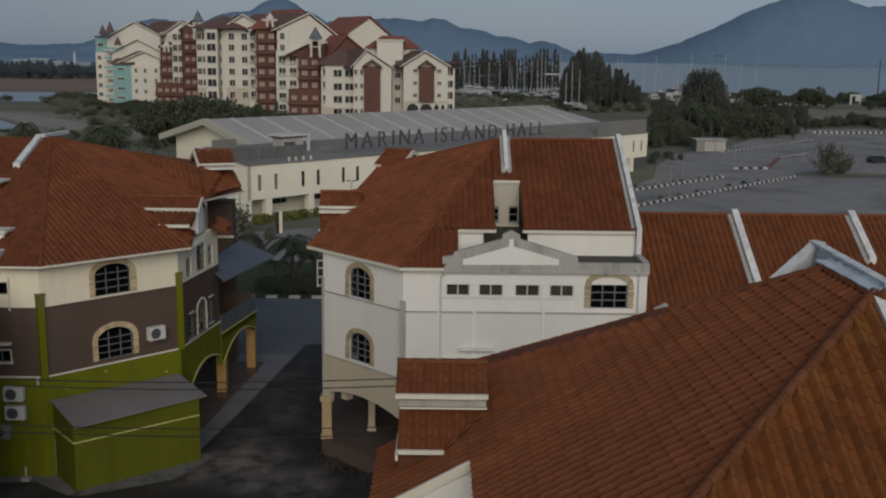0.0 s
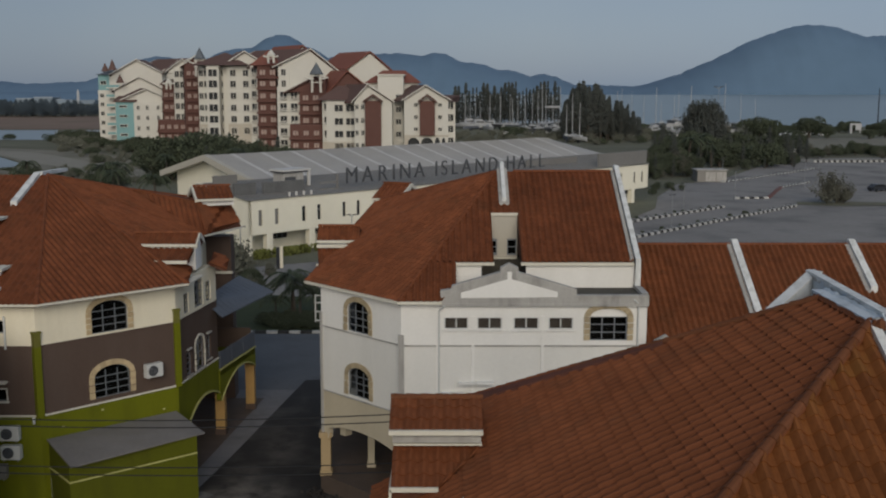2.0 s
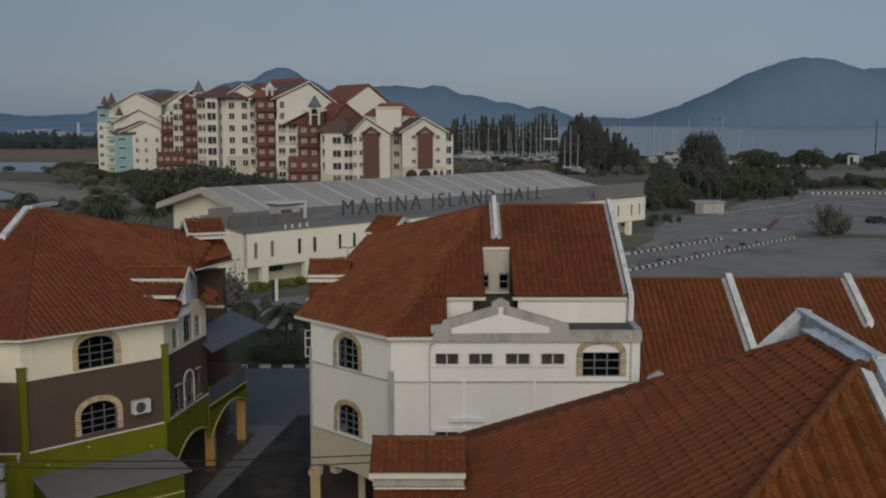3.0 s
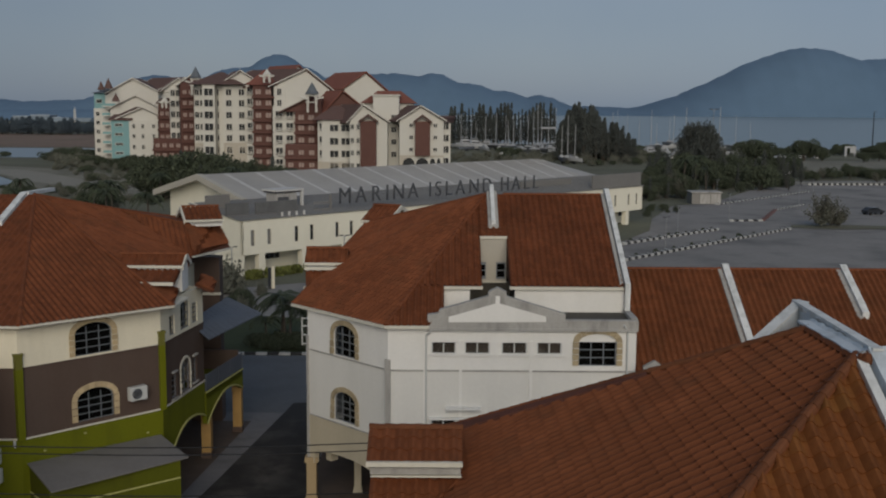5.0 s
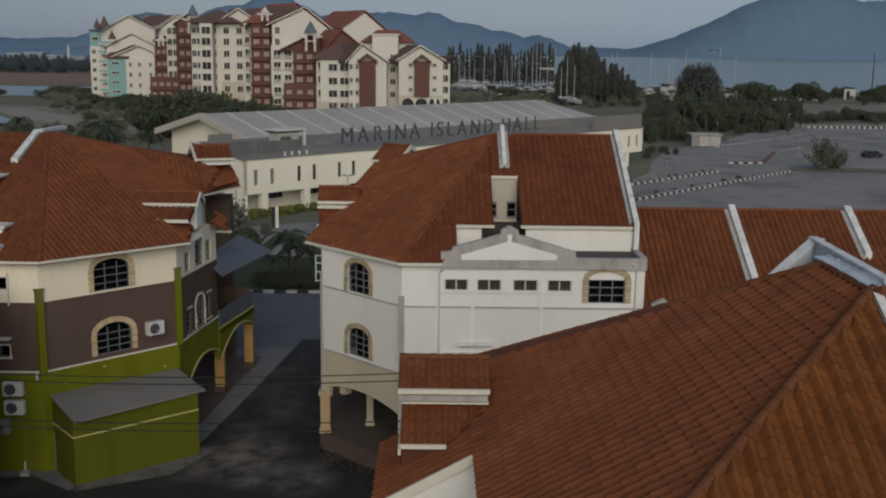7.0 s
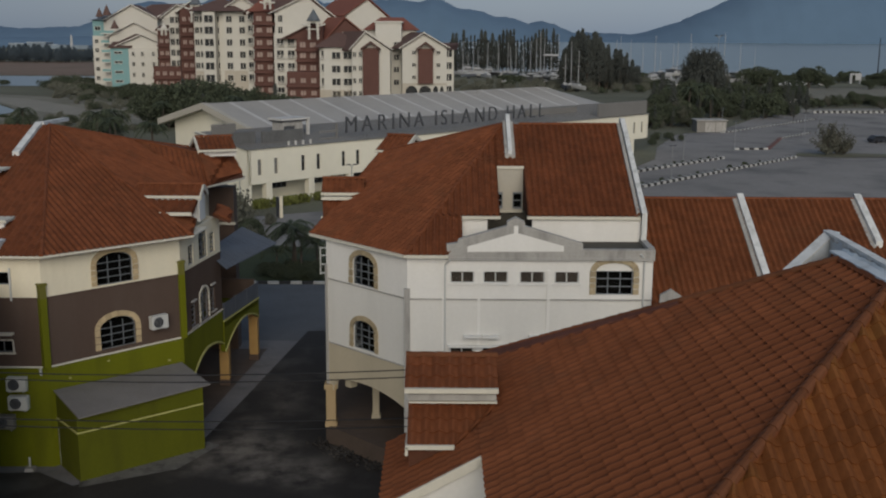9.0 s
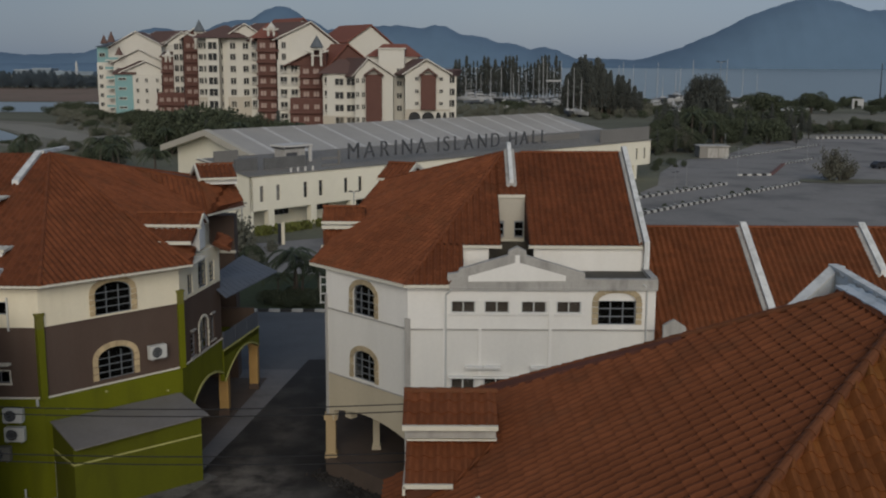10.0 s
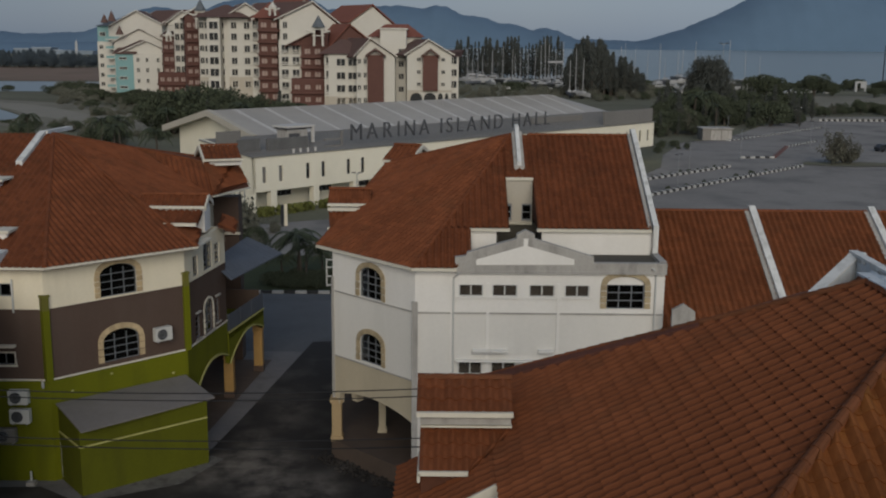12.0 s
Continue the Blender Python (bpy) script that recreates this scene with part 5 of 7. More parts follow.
def condenser(x, y, z, turn, label, paint=PVC):
    """An air conditioner's outdoor unit on brackets."""
    ac = thing("air_conditioner", (x, y, z), label, "air conditioner", "air conditioners on the olive building")
    ac.rotation_euler = (0, 0, turn)
    BASE.pop(ac.name)
    bm = boxes((-0.46, 0.46, -0.34, 0.0, 0.0, 0.68))
    bmesh.ops.bevel(bm, geom=bm.edges[:], offset=0.025, segments=2, affect="EDGES")
    part("casing", bm, paint, ac)
    bm = bmesh.new()
    rod(bm, (-0.1, -0.335, 0.34), (-0.1, -0.36, 0.34), 0.27, 0.27, 20)
    part("fan_grille", bm, DARKGRILL, ac, "round dark fan opening")
    bm = bmesh.new()
    for r in (0.25, 0.17, 0.09):
        for i in range(20):
            a0, a1 = i * math.tau / 20, (i + 1) * math.tau / 20
            rod(bm, (-0.1 + r * math.cos(a0), -0.37, 0.34 + r * math.sin(a0)), (-0.1 + r * math.cos(a1), -0.37, 0.34 + r * math.sin(a1)), 0.012, sides=4)
    part("grille_ring", bm, ALU, ac)
    for sx in (-0.35, 0.3):
        part("bracket", boxes((sx, sx + 0.05, -0.34, 0.12, -0.05, 0.0)), STEEL, ac)
    return ac


turn = math.atan2(gb.u.y, gb.u.x)
p = gb.at(5.72, 5.82, 0.12)
condenser(p.x, p.y, p.z, turn, "white air conditioner on the brown bay wall")
for x, z in ((-19.9, 3.92), (-19.88, 3.0)):
    condenser(x, 46.78, z, 0, "white air conditioner stacked on the olive wall")
condenser(-20.6, 46.78, 2.05, 0, "old dull grey air conditioner low on the olive wall", SCREEN)
for pts, r in (([(-19.95, 46.84, 9.75), (-19.95, 46.84, 8.2)], 0.05),
               ([(-18.85, 46.84, 4.9), (-18.7, 46.5, 4.75)], 0.06), ([gb.at(0.35, 1.9, 0.1), gb.at(0.35, 0.1, 0.1)], 0.06)):
    bm = bmesh.new()
    for a, b in zip(pts, pts[1:]):
        rod(bm, a, b, r)
    part("pipe", bm, PVC, green, "thin pale wall pipe")
for s, z in ((1.0, 4.2), (3.0, 4.6), (6.3, 3.9)):
    bm = bmesh.new()
    gb.bar(bm, s, s + 0.1, z, z + 0.07, 0, 0.1)
    part("vent", bm, MOULD, green)

# lean-to shed
shed = thing("lean_to_shed", (-15.0, 48.2, 0), "olive lean-to shed with grey sheet roof and pale stripe", "shed")
sf = Face((-16.68, 45.13), (-11.85, 49.15), (1, -1))
n = sf.n
sb = 2.6
sl = sf.len
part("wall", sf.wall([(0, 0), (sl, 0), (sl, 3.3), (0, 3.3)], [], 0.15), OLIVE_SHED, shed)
for s in (0.0, sl - 0.15):
    bm = bmesh.new()
    a, b = sf.at(s, 0, -0.15), sf.at(s, 0, -sb)
    c, d_ = sf.at(s + 0.15, 0, -sb), sf.at(s + 0.15, 0, -0.15)
    prism(bm, [a, b, c, d_], [a + Vector((0, 0, 3.3)), b + Vector((0, 0, 3.55)), c + Vector((0, 0, 3.55)), d_ + Vector((0, 0, 3.3))])
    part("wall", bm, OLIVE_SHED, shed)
bm = bmesh.new()
FL, FR, BR, BL = Vector((-16.4, 44.6, 3.36)), Vector((-11.5, 49.35, 3.36)), Vector((-13.5, 51.77, 3.7)), Vector((-18.35, 46.95, 3.84))
slab(bm, [FL, FR, BR, BL], 0.06)
roof = part("roof", bm, METALROOF, shed, "dented grey zinc sheet roof")
bm = bmesh.new()
for t in (0.18, 0.4, 0.62, 0.84):
    rod(bm, FL.lerp(FR, t), BL.lerp(BR, t), 0.018, sides=5)
part("seam", bm, METALROOF, roof)
bm = bmesh.new()
sf.bar(bm, 0, sl, 2.37, 2.44, 0, 0.03)
prism(bm, [sf.at(-0.03, 2.36, 0), sf.at(-0.03, 2.36, -sb), sf.at(0, 2.36, -sb), sf.at(0, 2.36, 0)], [sf.at(-0.03, 2.45, 0), sf.at(-0.03, 2.45, -sb), sf.at(0, 2.45, -sb), sf.at(0, 2.45, 0)])
part("stripe", bm, MOULD, shed, "pale painted stripe")
hyd = thing("water_meter", (-19.5, 46.4, 0), "small grey standpipe on a concrete block", "standpipe")
part("block", boxes((-19.7, -19.3, 46.22, 46.58, 0, 0.2)), CONCRETE, hyd)
bm = bmesh.new()
rod(bm, (-19.5, 46.4, 0.25), (-19.5, 46.4, 0.7), 0.05)
part("pipe", bm, PVC, hyd)

# ---- the terrace of shop units ----
terrace = thing("terrace_shophouses", (24, 52, 0), "row of shophouses with brown tiled roofs between whitewashed party parapets", "shophouse")
tz = lambda y: 12.2 - 0.6 * (54.0 - y)
for i in range(4):
    x0, x1 = 9.55 + 6.13 * i - (0 if i else 0.1), 9.55 + 6.13 * (i + 1)
    tiled(terrace, [(x0, 45.6, tz(45.6)), (x1, 45.6, tz(45.6)), (x1, 53.8, tz(53.8)), (x0, 53.8, tz(53.8))], TILE_TERRACE, singles=75, near=(x0 + 3, 50), roll=1.25)
    caps(terrace, (x0, 53.8, 12.09), (x1, 53.8, 12.09), TILE_FAR)
for i in range(1, 4):
    x, low = 9.24 + 6.13 * i, 45.4 if i == 1 else 50.6
    climb(terrace, x + 0.07, [(low, tz(low) + 0.32), (53.8, 12.36), (53.95, 12.36)], 0.34)
    climb(terrace, x - 0.22, [(low, tz(low) + 0.1), (53.7, 12.12)], 0.22, CONCRETE, 0.3)
bm = bmesh.new()
slab(bm, [(9.5, 53.85, 12.03), (34, 53.85, 12.03), (34, 62, 7.5), (9.5, 62, 7.5)], 0.1)
part("rear_roof_slope", bm, TILE_FAR, terrace)
part("wall", boxes((9.6, 34, 46.2, 61, 0, 7.0)), WHITE, terrace)
f = Face((9.0, 44.6), (10.6, 44.6), (0, -1))
bm = bmesh.new()
f.plate(bm, [(0.5, 6), (1.5, 6), (1.5, 9.12), (0.98, 9.47), (0.5, 9.2)], -0.1, 0.1)
part("gable_parapet", bm, CONCRETE, terrace, "small pale gabled parapet")

# ---- the long hall ----
hall = thing("exhibition_hall", (8, 160, 0), "long cream hall with pale ribbed metal roof and slit windows", "hall")
HU, HV, HC = Vector((0.6885, 0.7253, 0)), Vector((-0.7253, 0.6885, 0)), Vector((-23.2, 124.9, 0))
hp = lambda s, w, z: HC + HU * s + HV * w + Vector((0, 0, z))
hf = Face(hp(0, 0, 0).xy, hp(88.4, 0, 0).xy, (1, -1))
hl = Face(hp(0, 0, 0).xy, hp(0, 32, 0).xy, (-1, -1))
slits = []
for i in range(13):
    shift = 1.7 if i >= 10 else 0.05 * i
    for s in (1.63 + 6.72 * i + shift, 4.13 + 6.72 * i + shift):
        slits.append(rect(s - 0.3, s + 0.3, 3.55, 5.5))
part("wall", hf.wall(rect(0, 88.4, 2.5, 6.8), slits, 0.3), HALLWALL, hall, "cream painted upper wall with slit windows")
for k, h in enumerate(slits):
    bm = bmesh.new()
    s0, s1 = h[0][0], h[1][0]
    hf.bar(bm, s0, s1, 3.55, 5.5, -0.25, -0.18)
    win = part("window", bm, FARGLASS if k > 1 else SCREEN, hall)
    bm = bmesh.new()
    hf.bar(bm, s0, s1, 4.85, 4.95, -0.18, -0.12)
    part("transom", bm, ALU, win)
part("wall", hl.wall([(0, 0), (11.3, 0), (11.3, 8.3), (0, 6.8)], [], 0.3), HALLWALL, hall)
gw = Face(hp(9.6, 11.3, 0).xy, hp(9.6, 31, 0).xy, (-1, -1))
part("gable_wall", gw.wall([(0, 0), (19.7, 0), (19.7, 8.2), (9.9, 10.8), (0, 8.2)], [], 0.3), HALLWALL, hall)
part("wall", hf.wall(rect(0, 88.4, 0, 2.5), [], 0.2, -3.0), HALLWALL, hall, "cream recessed ground floor wall")
for i in range(13):
    s = 3.0 + 6.72 * i
    bm = bmesh.new()
    hf.bar(bm, s - 0.45, s + 0.45, 0, 2.52, -0.9, -0.02)
    part("pillar", bm, HALLWALL, hall)
    bm = bmesh.new()
    hf.bar(bm, s + 1.6, s + 4.9, 1.25, 1.95, -3.0, -2.95)
    band_win = part("window", bm, FARGLASS, hall, "dark band of ground floor windows")
    for k in range(1, 4):
        bm = bmesh.new()
        hf.bar(bm, s + 1.6 + 0.825 * k - 0.04, s + 1.6 + 0.825 * k + 0.04, 1.25, 1.95, -2.95, -2.9)
        part("mullion", bm, ALU, band_win)
bm = bmesh.new()
hf.bar(bm, 0, 88.4, 2.38, 2.5, -3.2, -0.3)
part("soffit", bm, HALLWALL, hall)
part("right_end_wall", Face(hp(88.4, 0, 0).xy, hp(88.4, 12, 0).xy, (1, 1)).wall(rect(0, 12, 2.5, 6.8), [], 0.3), HALLWALL, hall)
part("right_end_wall", Face(hp(86, 11.3, 0).xy, hp(86, 31, 0).xy, (1, 1)).wall([(0, 0), (19.7, 0), (19.7, 8.2), (9.9, 10.8), (0, 8.2)], [], 0.3), HALLWALL, hall)
# roofs
bm = bmesh.new()
slab(bm, [hp(8.0, 10.8, 8.2), hp(89, 10.8, 8.2), hp(84.5, 21.2, 11.0), hp(8.6, 21.2, 11.0)], 0.18)
slab(bm, [hp(8.6, 21.2, 11.0), hp(84.5, 21.2, 11.0), hp(84, 32.6, 8.2), hp(8.0, 32.6, 8.2)], 0.18)
roof = part("roof", bm, HALLROOF, hall, "pale grey metal roof")
for i in range(14):
    s = 12.4 + 5.35 * i
    bm = bmesh.new()
    t = min(1.0, (s - 8) / 76)
    a, b = hp(s, 21.1, 11.02), hp(s, 10.9, 8.24)
    n = HU * 0.32
    slab(bm, [a - n, a + n, b + n, b - n], 0.02)
    part("rooflight", bm, SKYLIGHT, roof, "pale translucent rooflight strip")
bm = bmesh.new()
for i in range(152):
    s = 8.8 + 0.5 * i
    rod(bm, hp(s, 21.1, 11.01), hp(s, 10.9, 8.22), 0.035, sides=4)
tagged(part("roof_rib", bm, HALLROOF, roof), kind="stuff")
bm = bmesh.new()
for w0, z0, w1, z1 in ((10.8, 8.2, 21.2, 11.0), (21.2, 11.0, 32.6, 8.2)):
    prism(bm, [hp(7.7, w0, z0 - 0.75), hp(7.7, w1, z1 - 0.75), hp(7.7, w1, z1 + 0.1), hp(7.7, w0, z0 + 0.1)],
          [hp(8.6, w0, z0 - 0.75), hp(8.6, w1, z1 - 0.75), hp(8.6, w1, z1 + 0.1), hp(8.6, w0, z0 + 0.1)])
part("verge", bm, VERGE, hall, "broad pale verge of the gable")
bm = bmesh.new()
slab(bm, [hp(-0.3, -0.2, 6.85), hp(88.6, -0.2, 6.85), hp(90, 11.0, 8.2), hp(-0.3, 11.0, 8.2)], 0.1)
lean = part("lower_roof", bm, SCREEN, hall, "dark grey metal lean-to roof")
bm = bmesh.new()
for i in range(176):
    rod(bm, hp(0.3 + 0.5 * i, -0.1, 6.87), hp(0.3 + 0.5 * i, 10.9, 8.2), 0.03, sides=4)
tagged(part("roof_rib", bm, SCREEN, lean), kind="stuff")
for s0, s1, w0, w1, z0, z1, m in ((-0.1, 3.5, 7.3, 7.5, 7.6, 9.35, SCREEN), (-0.25, 3.0, 2.6, 3.0, 7.1, 8.7, MESHSCREEN), (3.9, 10.4, 2.3, 2.6, 7.1, 8.6, MESHSCREEN), (12.7, 15.6, 1.8, 2.0, 7.9, 8.15, SCREEN),
                                  (12.7, 15.6, 1.8, 2.0, 7.0, 7.25, SCREEN), (15.5, 15.8, 1.8, 2.0, 7.0, 9.0, SCREEN), (60, 74, 5.5, 5.8, 7.4, 8.5, SCREEN),
                                  (73.5, 88.5, 0.5, 0.8, 6.8, 9.2, SCREEN)):
    bm = bmesh.new()
    prism(bm, [hp(s0, w0, z0), hp(s1, w0, z0), hp(s1, w1, z0), hp(s0, w1, z0)], [hp(s0, w0, z1), hp(s1, w0, z1), hp(s1, w1, z1), hp(s0, w1, z1)])
    part("roof_plant_screen", bm, m, hall, "grey louvred plant screen on the lower roof")
plant_room = thing("rooftop_plant_room", tuple(hp(11, 5.5, 7.5)), "small pale rooftop plant room with an overhanging slab", "plant room")
for name, s0, s1, w0, w1, z0, z1, m in (("body", 9.3, 12.6, 5.2, 7.4, 7.3, 9.3, CONCRETE), ("slab", 8.9, 13.6, 4.8, 7.8, 9.5, 9.75, SKYLIGHT), ("slab", 9.0, 13.3, 5.0, 7.6, 9.3, 9.5, LETTER), ("leg", 13.2, 13.55, 4.9, 5.2, 7.2, 9.5, SKYLIGHT), ("louvre", 9.5, 11.2, 5.1, 5.2, 8.3, 8.75, LETTER)):
    bm = bmesh.new()
    prism(bm, [hp(s0, w0, z0), hp(s1, w0, z0), hp(s1, w1, z0), hp(s0, w1, z0)], [hp(s0, w0, z1), hp(s1, w0, z1), hp(s1, w1, z1), hp(s0, w1, z1)])
    part(name, bm, m, plant_room)
for s in (6.3, 7.4, 8.6, 9.8):
    bm = bmesh.new()
    rod(bm, hp(s, 0.2, 6.8), hp(s, 0.2, 7.4), 0.16)
    part("vent_pipe", bm, SKYLIGHT, hall)

sign = thing("roof_sign", tuple(hp(37, 1.0, 6.9)), "dark free-standing roof letters on thin struts", "sign")
SIGNTURN = Matrix((HU, (0, 0, 1), HU.cross(Vector((0, 0, 1))))).transposed().to_4x4()


def lettering(char, size, thick):
    curve = bpy.data.curves.new("letter", "FONT")
    curve.body, curve.size, curve.extrude, curve.offset = char, size, thick, -0.035
    tmp = bpy.data.objects.new("letter", curve)
    scene.collection.objects.link(tmp)
    data = bpy.data.meshes.new_from_object(tmp.evaluated_get(bpy.context.evaluated_depsgraph_get()))
    bpy.data.objects.remove(tmp)
    data.materials.clear()
    data.materials.append(LETTER)
    return data


at = 16.2
for char in "MARINA ISLAND HALL":
    if char != " ":
        data = lettering(char, 3.15, 0.09)
        ob = link("letter", data, sign)
        ob.matrix_basis = Matrix.Translation(hp(at, 1.0, 7.75)) @ SIGNTURN
        wide = max(v.co.x for v in data.vertices)
        bm = bmesh.new()
        for t in (0.25, 0.75):
            rod(bm, hp(at + wide * t, 1.05, 6.95), hp(at + wide * t, 1.05, 7.85), 0.05, sides=5)
        part("strut", bm, STEEL, ob).matrix_parent_inverse = (ob.matrix_parent_inverse @ ob.matrix_basis).inverted() @ Matrix.Translation(BASE[sign.name] * 0)
        at += wide + 0.84
    else:
        at += 1.25

# ---- the condominium ----
condo = thing("condominium_block", (-55, 305, 0), "cream and brick-red resort condominium with steep tiled gables and turrets", "apartment building")
FARWIN = {}


def farwin(x, y, z, w, h, parent, trim=CONDO, pane_mat=FARGLASS, rail=False):
    w, h = w * 1.35, h * 1.3
    key = (round(w, 1), round(h, 1), pane_mat.name)
    if key not in FARWIN:
        bm = bmesh.new()
        t = 0.14
        for r in ((-w / 2 - t, w / 2 + t, -0.25, 0.1, -h / 2 - t, -h / 2), (-w / 2 - t, w / 2 + t, -0.25, 0.1, h / 2, h / 2 + t),
                  (-w / 2 - t, -w / 2, -0.25, 0.1, -h / 2, h / 2), (w / 2, w / 2 + t, -0.25, 0.1, -h / 2, h / 2), (-0.06, 0.06, -0.12, 0.1, -h / 2, h / 2)):
            box(bm, *r)
        bmesh.ops.remove_doubles(bm, verts=bm.verts[:], dist=0.001)
        pane = bmesh.new()
        box(pane, -w / 2, w / 2, -0.06, 0.05, -h / 2, h / 2)
        FARWIN[key] = finish("window_trim", bm, trim), finish("window", pane, pane_mat)
    for name, data in zip(("window_trim", "window"), FARWIN[key]):
        ob = link(name, data, parent)
        ob.location = (x, y, z)
    if rail:
        if (key, "rail") not in FARWIN:
            bm = boxes((-w / 2 - 0.1, w / 2 + 0.1, -0.75, 0.05, -h / 2 - 0.15, -h / 2 + 0.05), (-w / 2 - 0.1, w / 2 + 0.1, -0.75, -0.65, -h / 2 + 0.5, -h / 2 + 0.65))
            for i in range(6):
                a = -w / 2 + w * i / 5
                box(bm, a - 0.07, a + 0.07, -0.74, -0.66, -h / 2, -h / 2 + 0.55)
            FARWIN[key, "rail"] = finish("balcony", bm, CONDO)
        link("balcony", FARWIN[key, "rail"], parent).location = (x, y, z)


def wing(x0, x1, y, top, mat, depth=14.0, gable=None, roof=None, cols=(), rows=(), size=(1.6, 1.8), trim=CONDO, eaves=0.7, rise=None, rmat=None, rails=False, base=0):
    """A block of the building that faces south. gable: the height of its peak; rise: the height of a hipped roof."""
    bm = bmesh.new()
    if gable:
        xm = (x0 + x1) / 2
        prof = [(x0, 0), (x1, 0), (x1, top), (xm, gable), (x0, top)]
        prism(bm, [(a, y, b) for a, b in prof], [(a, y + depth, b) for a, b in prof])
    else:
        box(bm, x0, x1, y, y + depth, 0, top)
    wall = part("wall", bm, mat, condo)
    if gable:
        for sx in (-1, 1):
            xe = x0 - eaves if sx < 0 else x1 + eaves
            k = (gable - top) / ((x1 - x0) / 2)
            ze = top - eaves * k
            bm = bmesh.new()
            slab(bm, [(xe, y - 0.9, ze + 0.3), (xm, y - 0.9, gable + 0.3), (xm, y + depth, gable + 0.3), (xe, y + depth, ze + 0.3)], 0.5)
            part("roof", bm, rmat or DARKROOF, condo)
    if rise:
        ym = y + depth / 2
        prof = [(y - eaves, top), (ym, rise), (y + depth + eaves, top), (y + depth + eaves, top - 0.4), (ym, rise - 0.5), (y - eaves, top - 0.4)]
        bm = bmesh.new()
        prism(bm, [(x0 - eaves, a, b) for a, b in prof], [(x1 + eaves, a, b) for a, b in prof])
        part("roof", bm, rmat or DARKROOF, condo)
        bm = bmesh.new()
        prof = [(y, top - 0.1), (ym, rise - 0.45), (y + depth, top - 0.1)]
        prism(bm, [(x0, a, b) for a, b in prof], [(x1, a, b) for a, b in prof])
        part("gable_wall", bm, CONDO, condo)
    for c in cols:
        for r in rows:
            farwin(c, y, r, size[0], size[1], wall, CONDORED if mat is CONDORED else trim, CURTAIN if mat is CONDORED else FARGLASS, rails)
    if base:
        part("base_course", boxes((x0 - 0.06, x1 + 0.06, y - 0.06, y + depth + 0.06, 0, base)), CONDOBASE, wall, "beige painted lower storeys")
    if mat is CONDORED:
        for r in rows:
            bm = boxes((x0 - 0.2, x1 + 0.2, y - 0.9, y, r - 1.9, r - 1.2))
            part("balcony", bm, CONDORED, wall)
    return wall


def turret(x, y, z, high, wide, mat=TURRET, legs=True):
    bm = bmesh.new()
    rod(bm, (x, y, z), (x, y, z + high), wide, 0.05, 8)
    t = part("turret_roof", bm, mat, condo, "pointed slate turret roof")
    if legs:
        bm = bmesh.new()
        for sx in (-0.62, 0.62):
            rod(bm, (x + sx * wide, y - 0.5, z - high * 1.5), (x + sx * wide * 0.9, y - 0.5, z), 0.35, sides=6)
        box(bm, x - wide * 0.8, x + wide * 0.8, y - 0.9, y + 0.6, z - 0.6, z)
        box(bm, x - wide * 0.9, x + wide * 0.9, y - 0.9, y - 0.4, z - high * 0.7, z - high * 0.62)
        for sx in (-1, 1):
            rod(bm, (x + sx * wide * 0.4, y - 0.7, z - high * 0.45), (x + sx * wide * 1.7, y - 0.7, z - high * 0.25), 0.28, sides=5)
        part("turret_frame", bm, CONDO, t, "white timber turret frame")


def red_panel(x0, x1, y, z0, z1):
    p = part("stair_panel", boxes((x0, x1, y - 0.8, y, z0, z1)), CONDORED, condo, "brick-red stair tower panel")
    bm = bmesh.new()
    xm = (x0 + x1) / 2
    for a in (x0 - 0.5, x1 + 0.5):
        prism(bm, [(a, y - 1.6, z1 - 0.6), (xm, y - 1.6, z1 + 1.3), (xm, y - 1.6, z1 + 1.9), (a, y - 1.6, z1)], [(a, y, z1 - 0.6), (xm, y, z1 + 1.3), (xm, y, z1 + 1.9), (a, y, z1)])
    part("hood", bm, DARKROOF, p)


def base_arch(x, w):
    f = Face((x - w / 2, 285.8), (x + w / 2, 285.8), (0, -1))
    bm = bmesh.new()
    # No opening is cut: a dark plate paints the archway's inner shade.
    f.plate(bm, arch(0, w, 1.0, 5.6, 7.1, 8), 0, 0.12)
    part("archway", bm, FARGLASS, condo, "dark plate for the shade inside a ground floor archway")


def gabled(x0, z0, xa, za, x1, z1, y, depth, skew, mat, rmat, eaves=0.8, foot=0, deep=None):
    """A gable end whose ridge runs back, drifting sideways by skew metres. foot: where its wall begins; deep: the wall's own depth."""
    prof = [(x0, foot), (x1, foot), (x1, z1), (xa, za), (x0, z0)]
    bm = bmesh.new()
    if deep:
        prism(bm, [(a, y, b) for a, b in prof], [(a, y + deep, b) for a, b in prof])
    else:
        prism(bm, [(a, y, b) for a, b in prof], [(a + skew, y + depth, b) for a, b in prof])
    part("gable_wall", bm, mat, condo)
    for xe, ze, sx in ((x0, z0, -1), (x1, z1, 1)):
        k = (za - ze) / abs(xa - xe)
        a, b = (xe + sx * eaves, ze - eaves * k + 0.25), (xa, za + 0.25)
        bm = bmesh.new()
        slab(bm, [(a[0], y - 0.9, a[1]), (b[0], y - 0.9, b[1]), (b[0] + skew, y + depth, b[1]), (a[0] + skew, y + depth, a[1])], 0.4)
        roof = part("roof", bm, rmat, condo)
        for q, w in ((y - 1.05, 0), (y + depth, skew)):
            bm = bmesh.new()
            slab(bm, [(a[0] + w, q, a[1] + 0.06), (b[0] + w, q, b[1] + 0.06), (b[0] + w, q + 0.3, b[1] + 0.06), (a[0] + w, q + 0.3, a[1] + 0.06)], 0.34)
            part("barge_board", bm, CONDO if rmat is DARKROOF else rmat, roof)


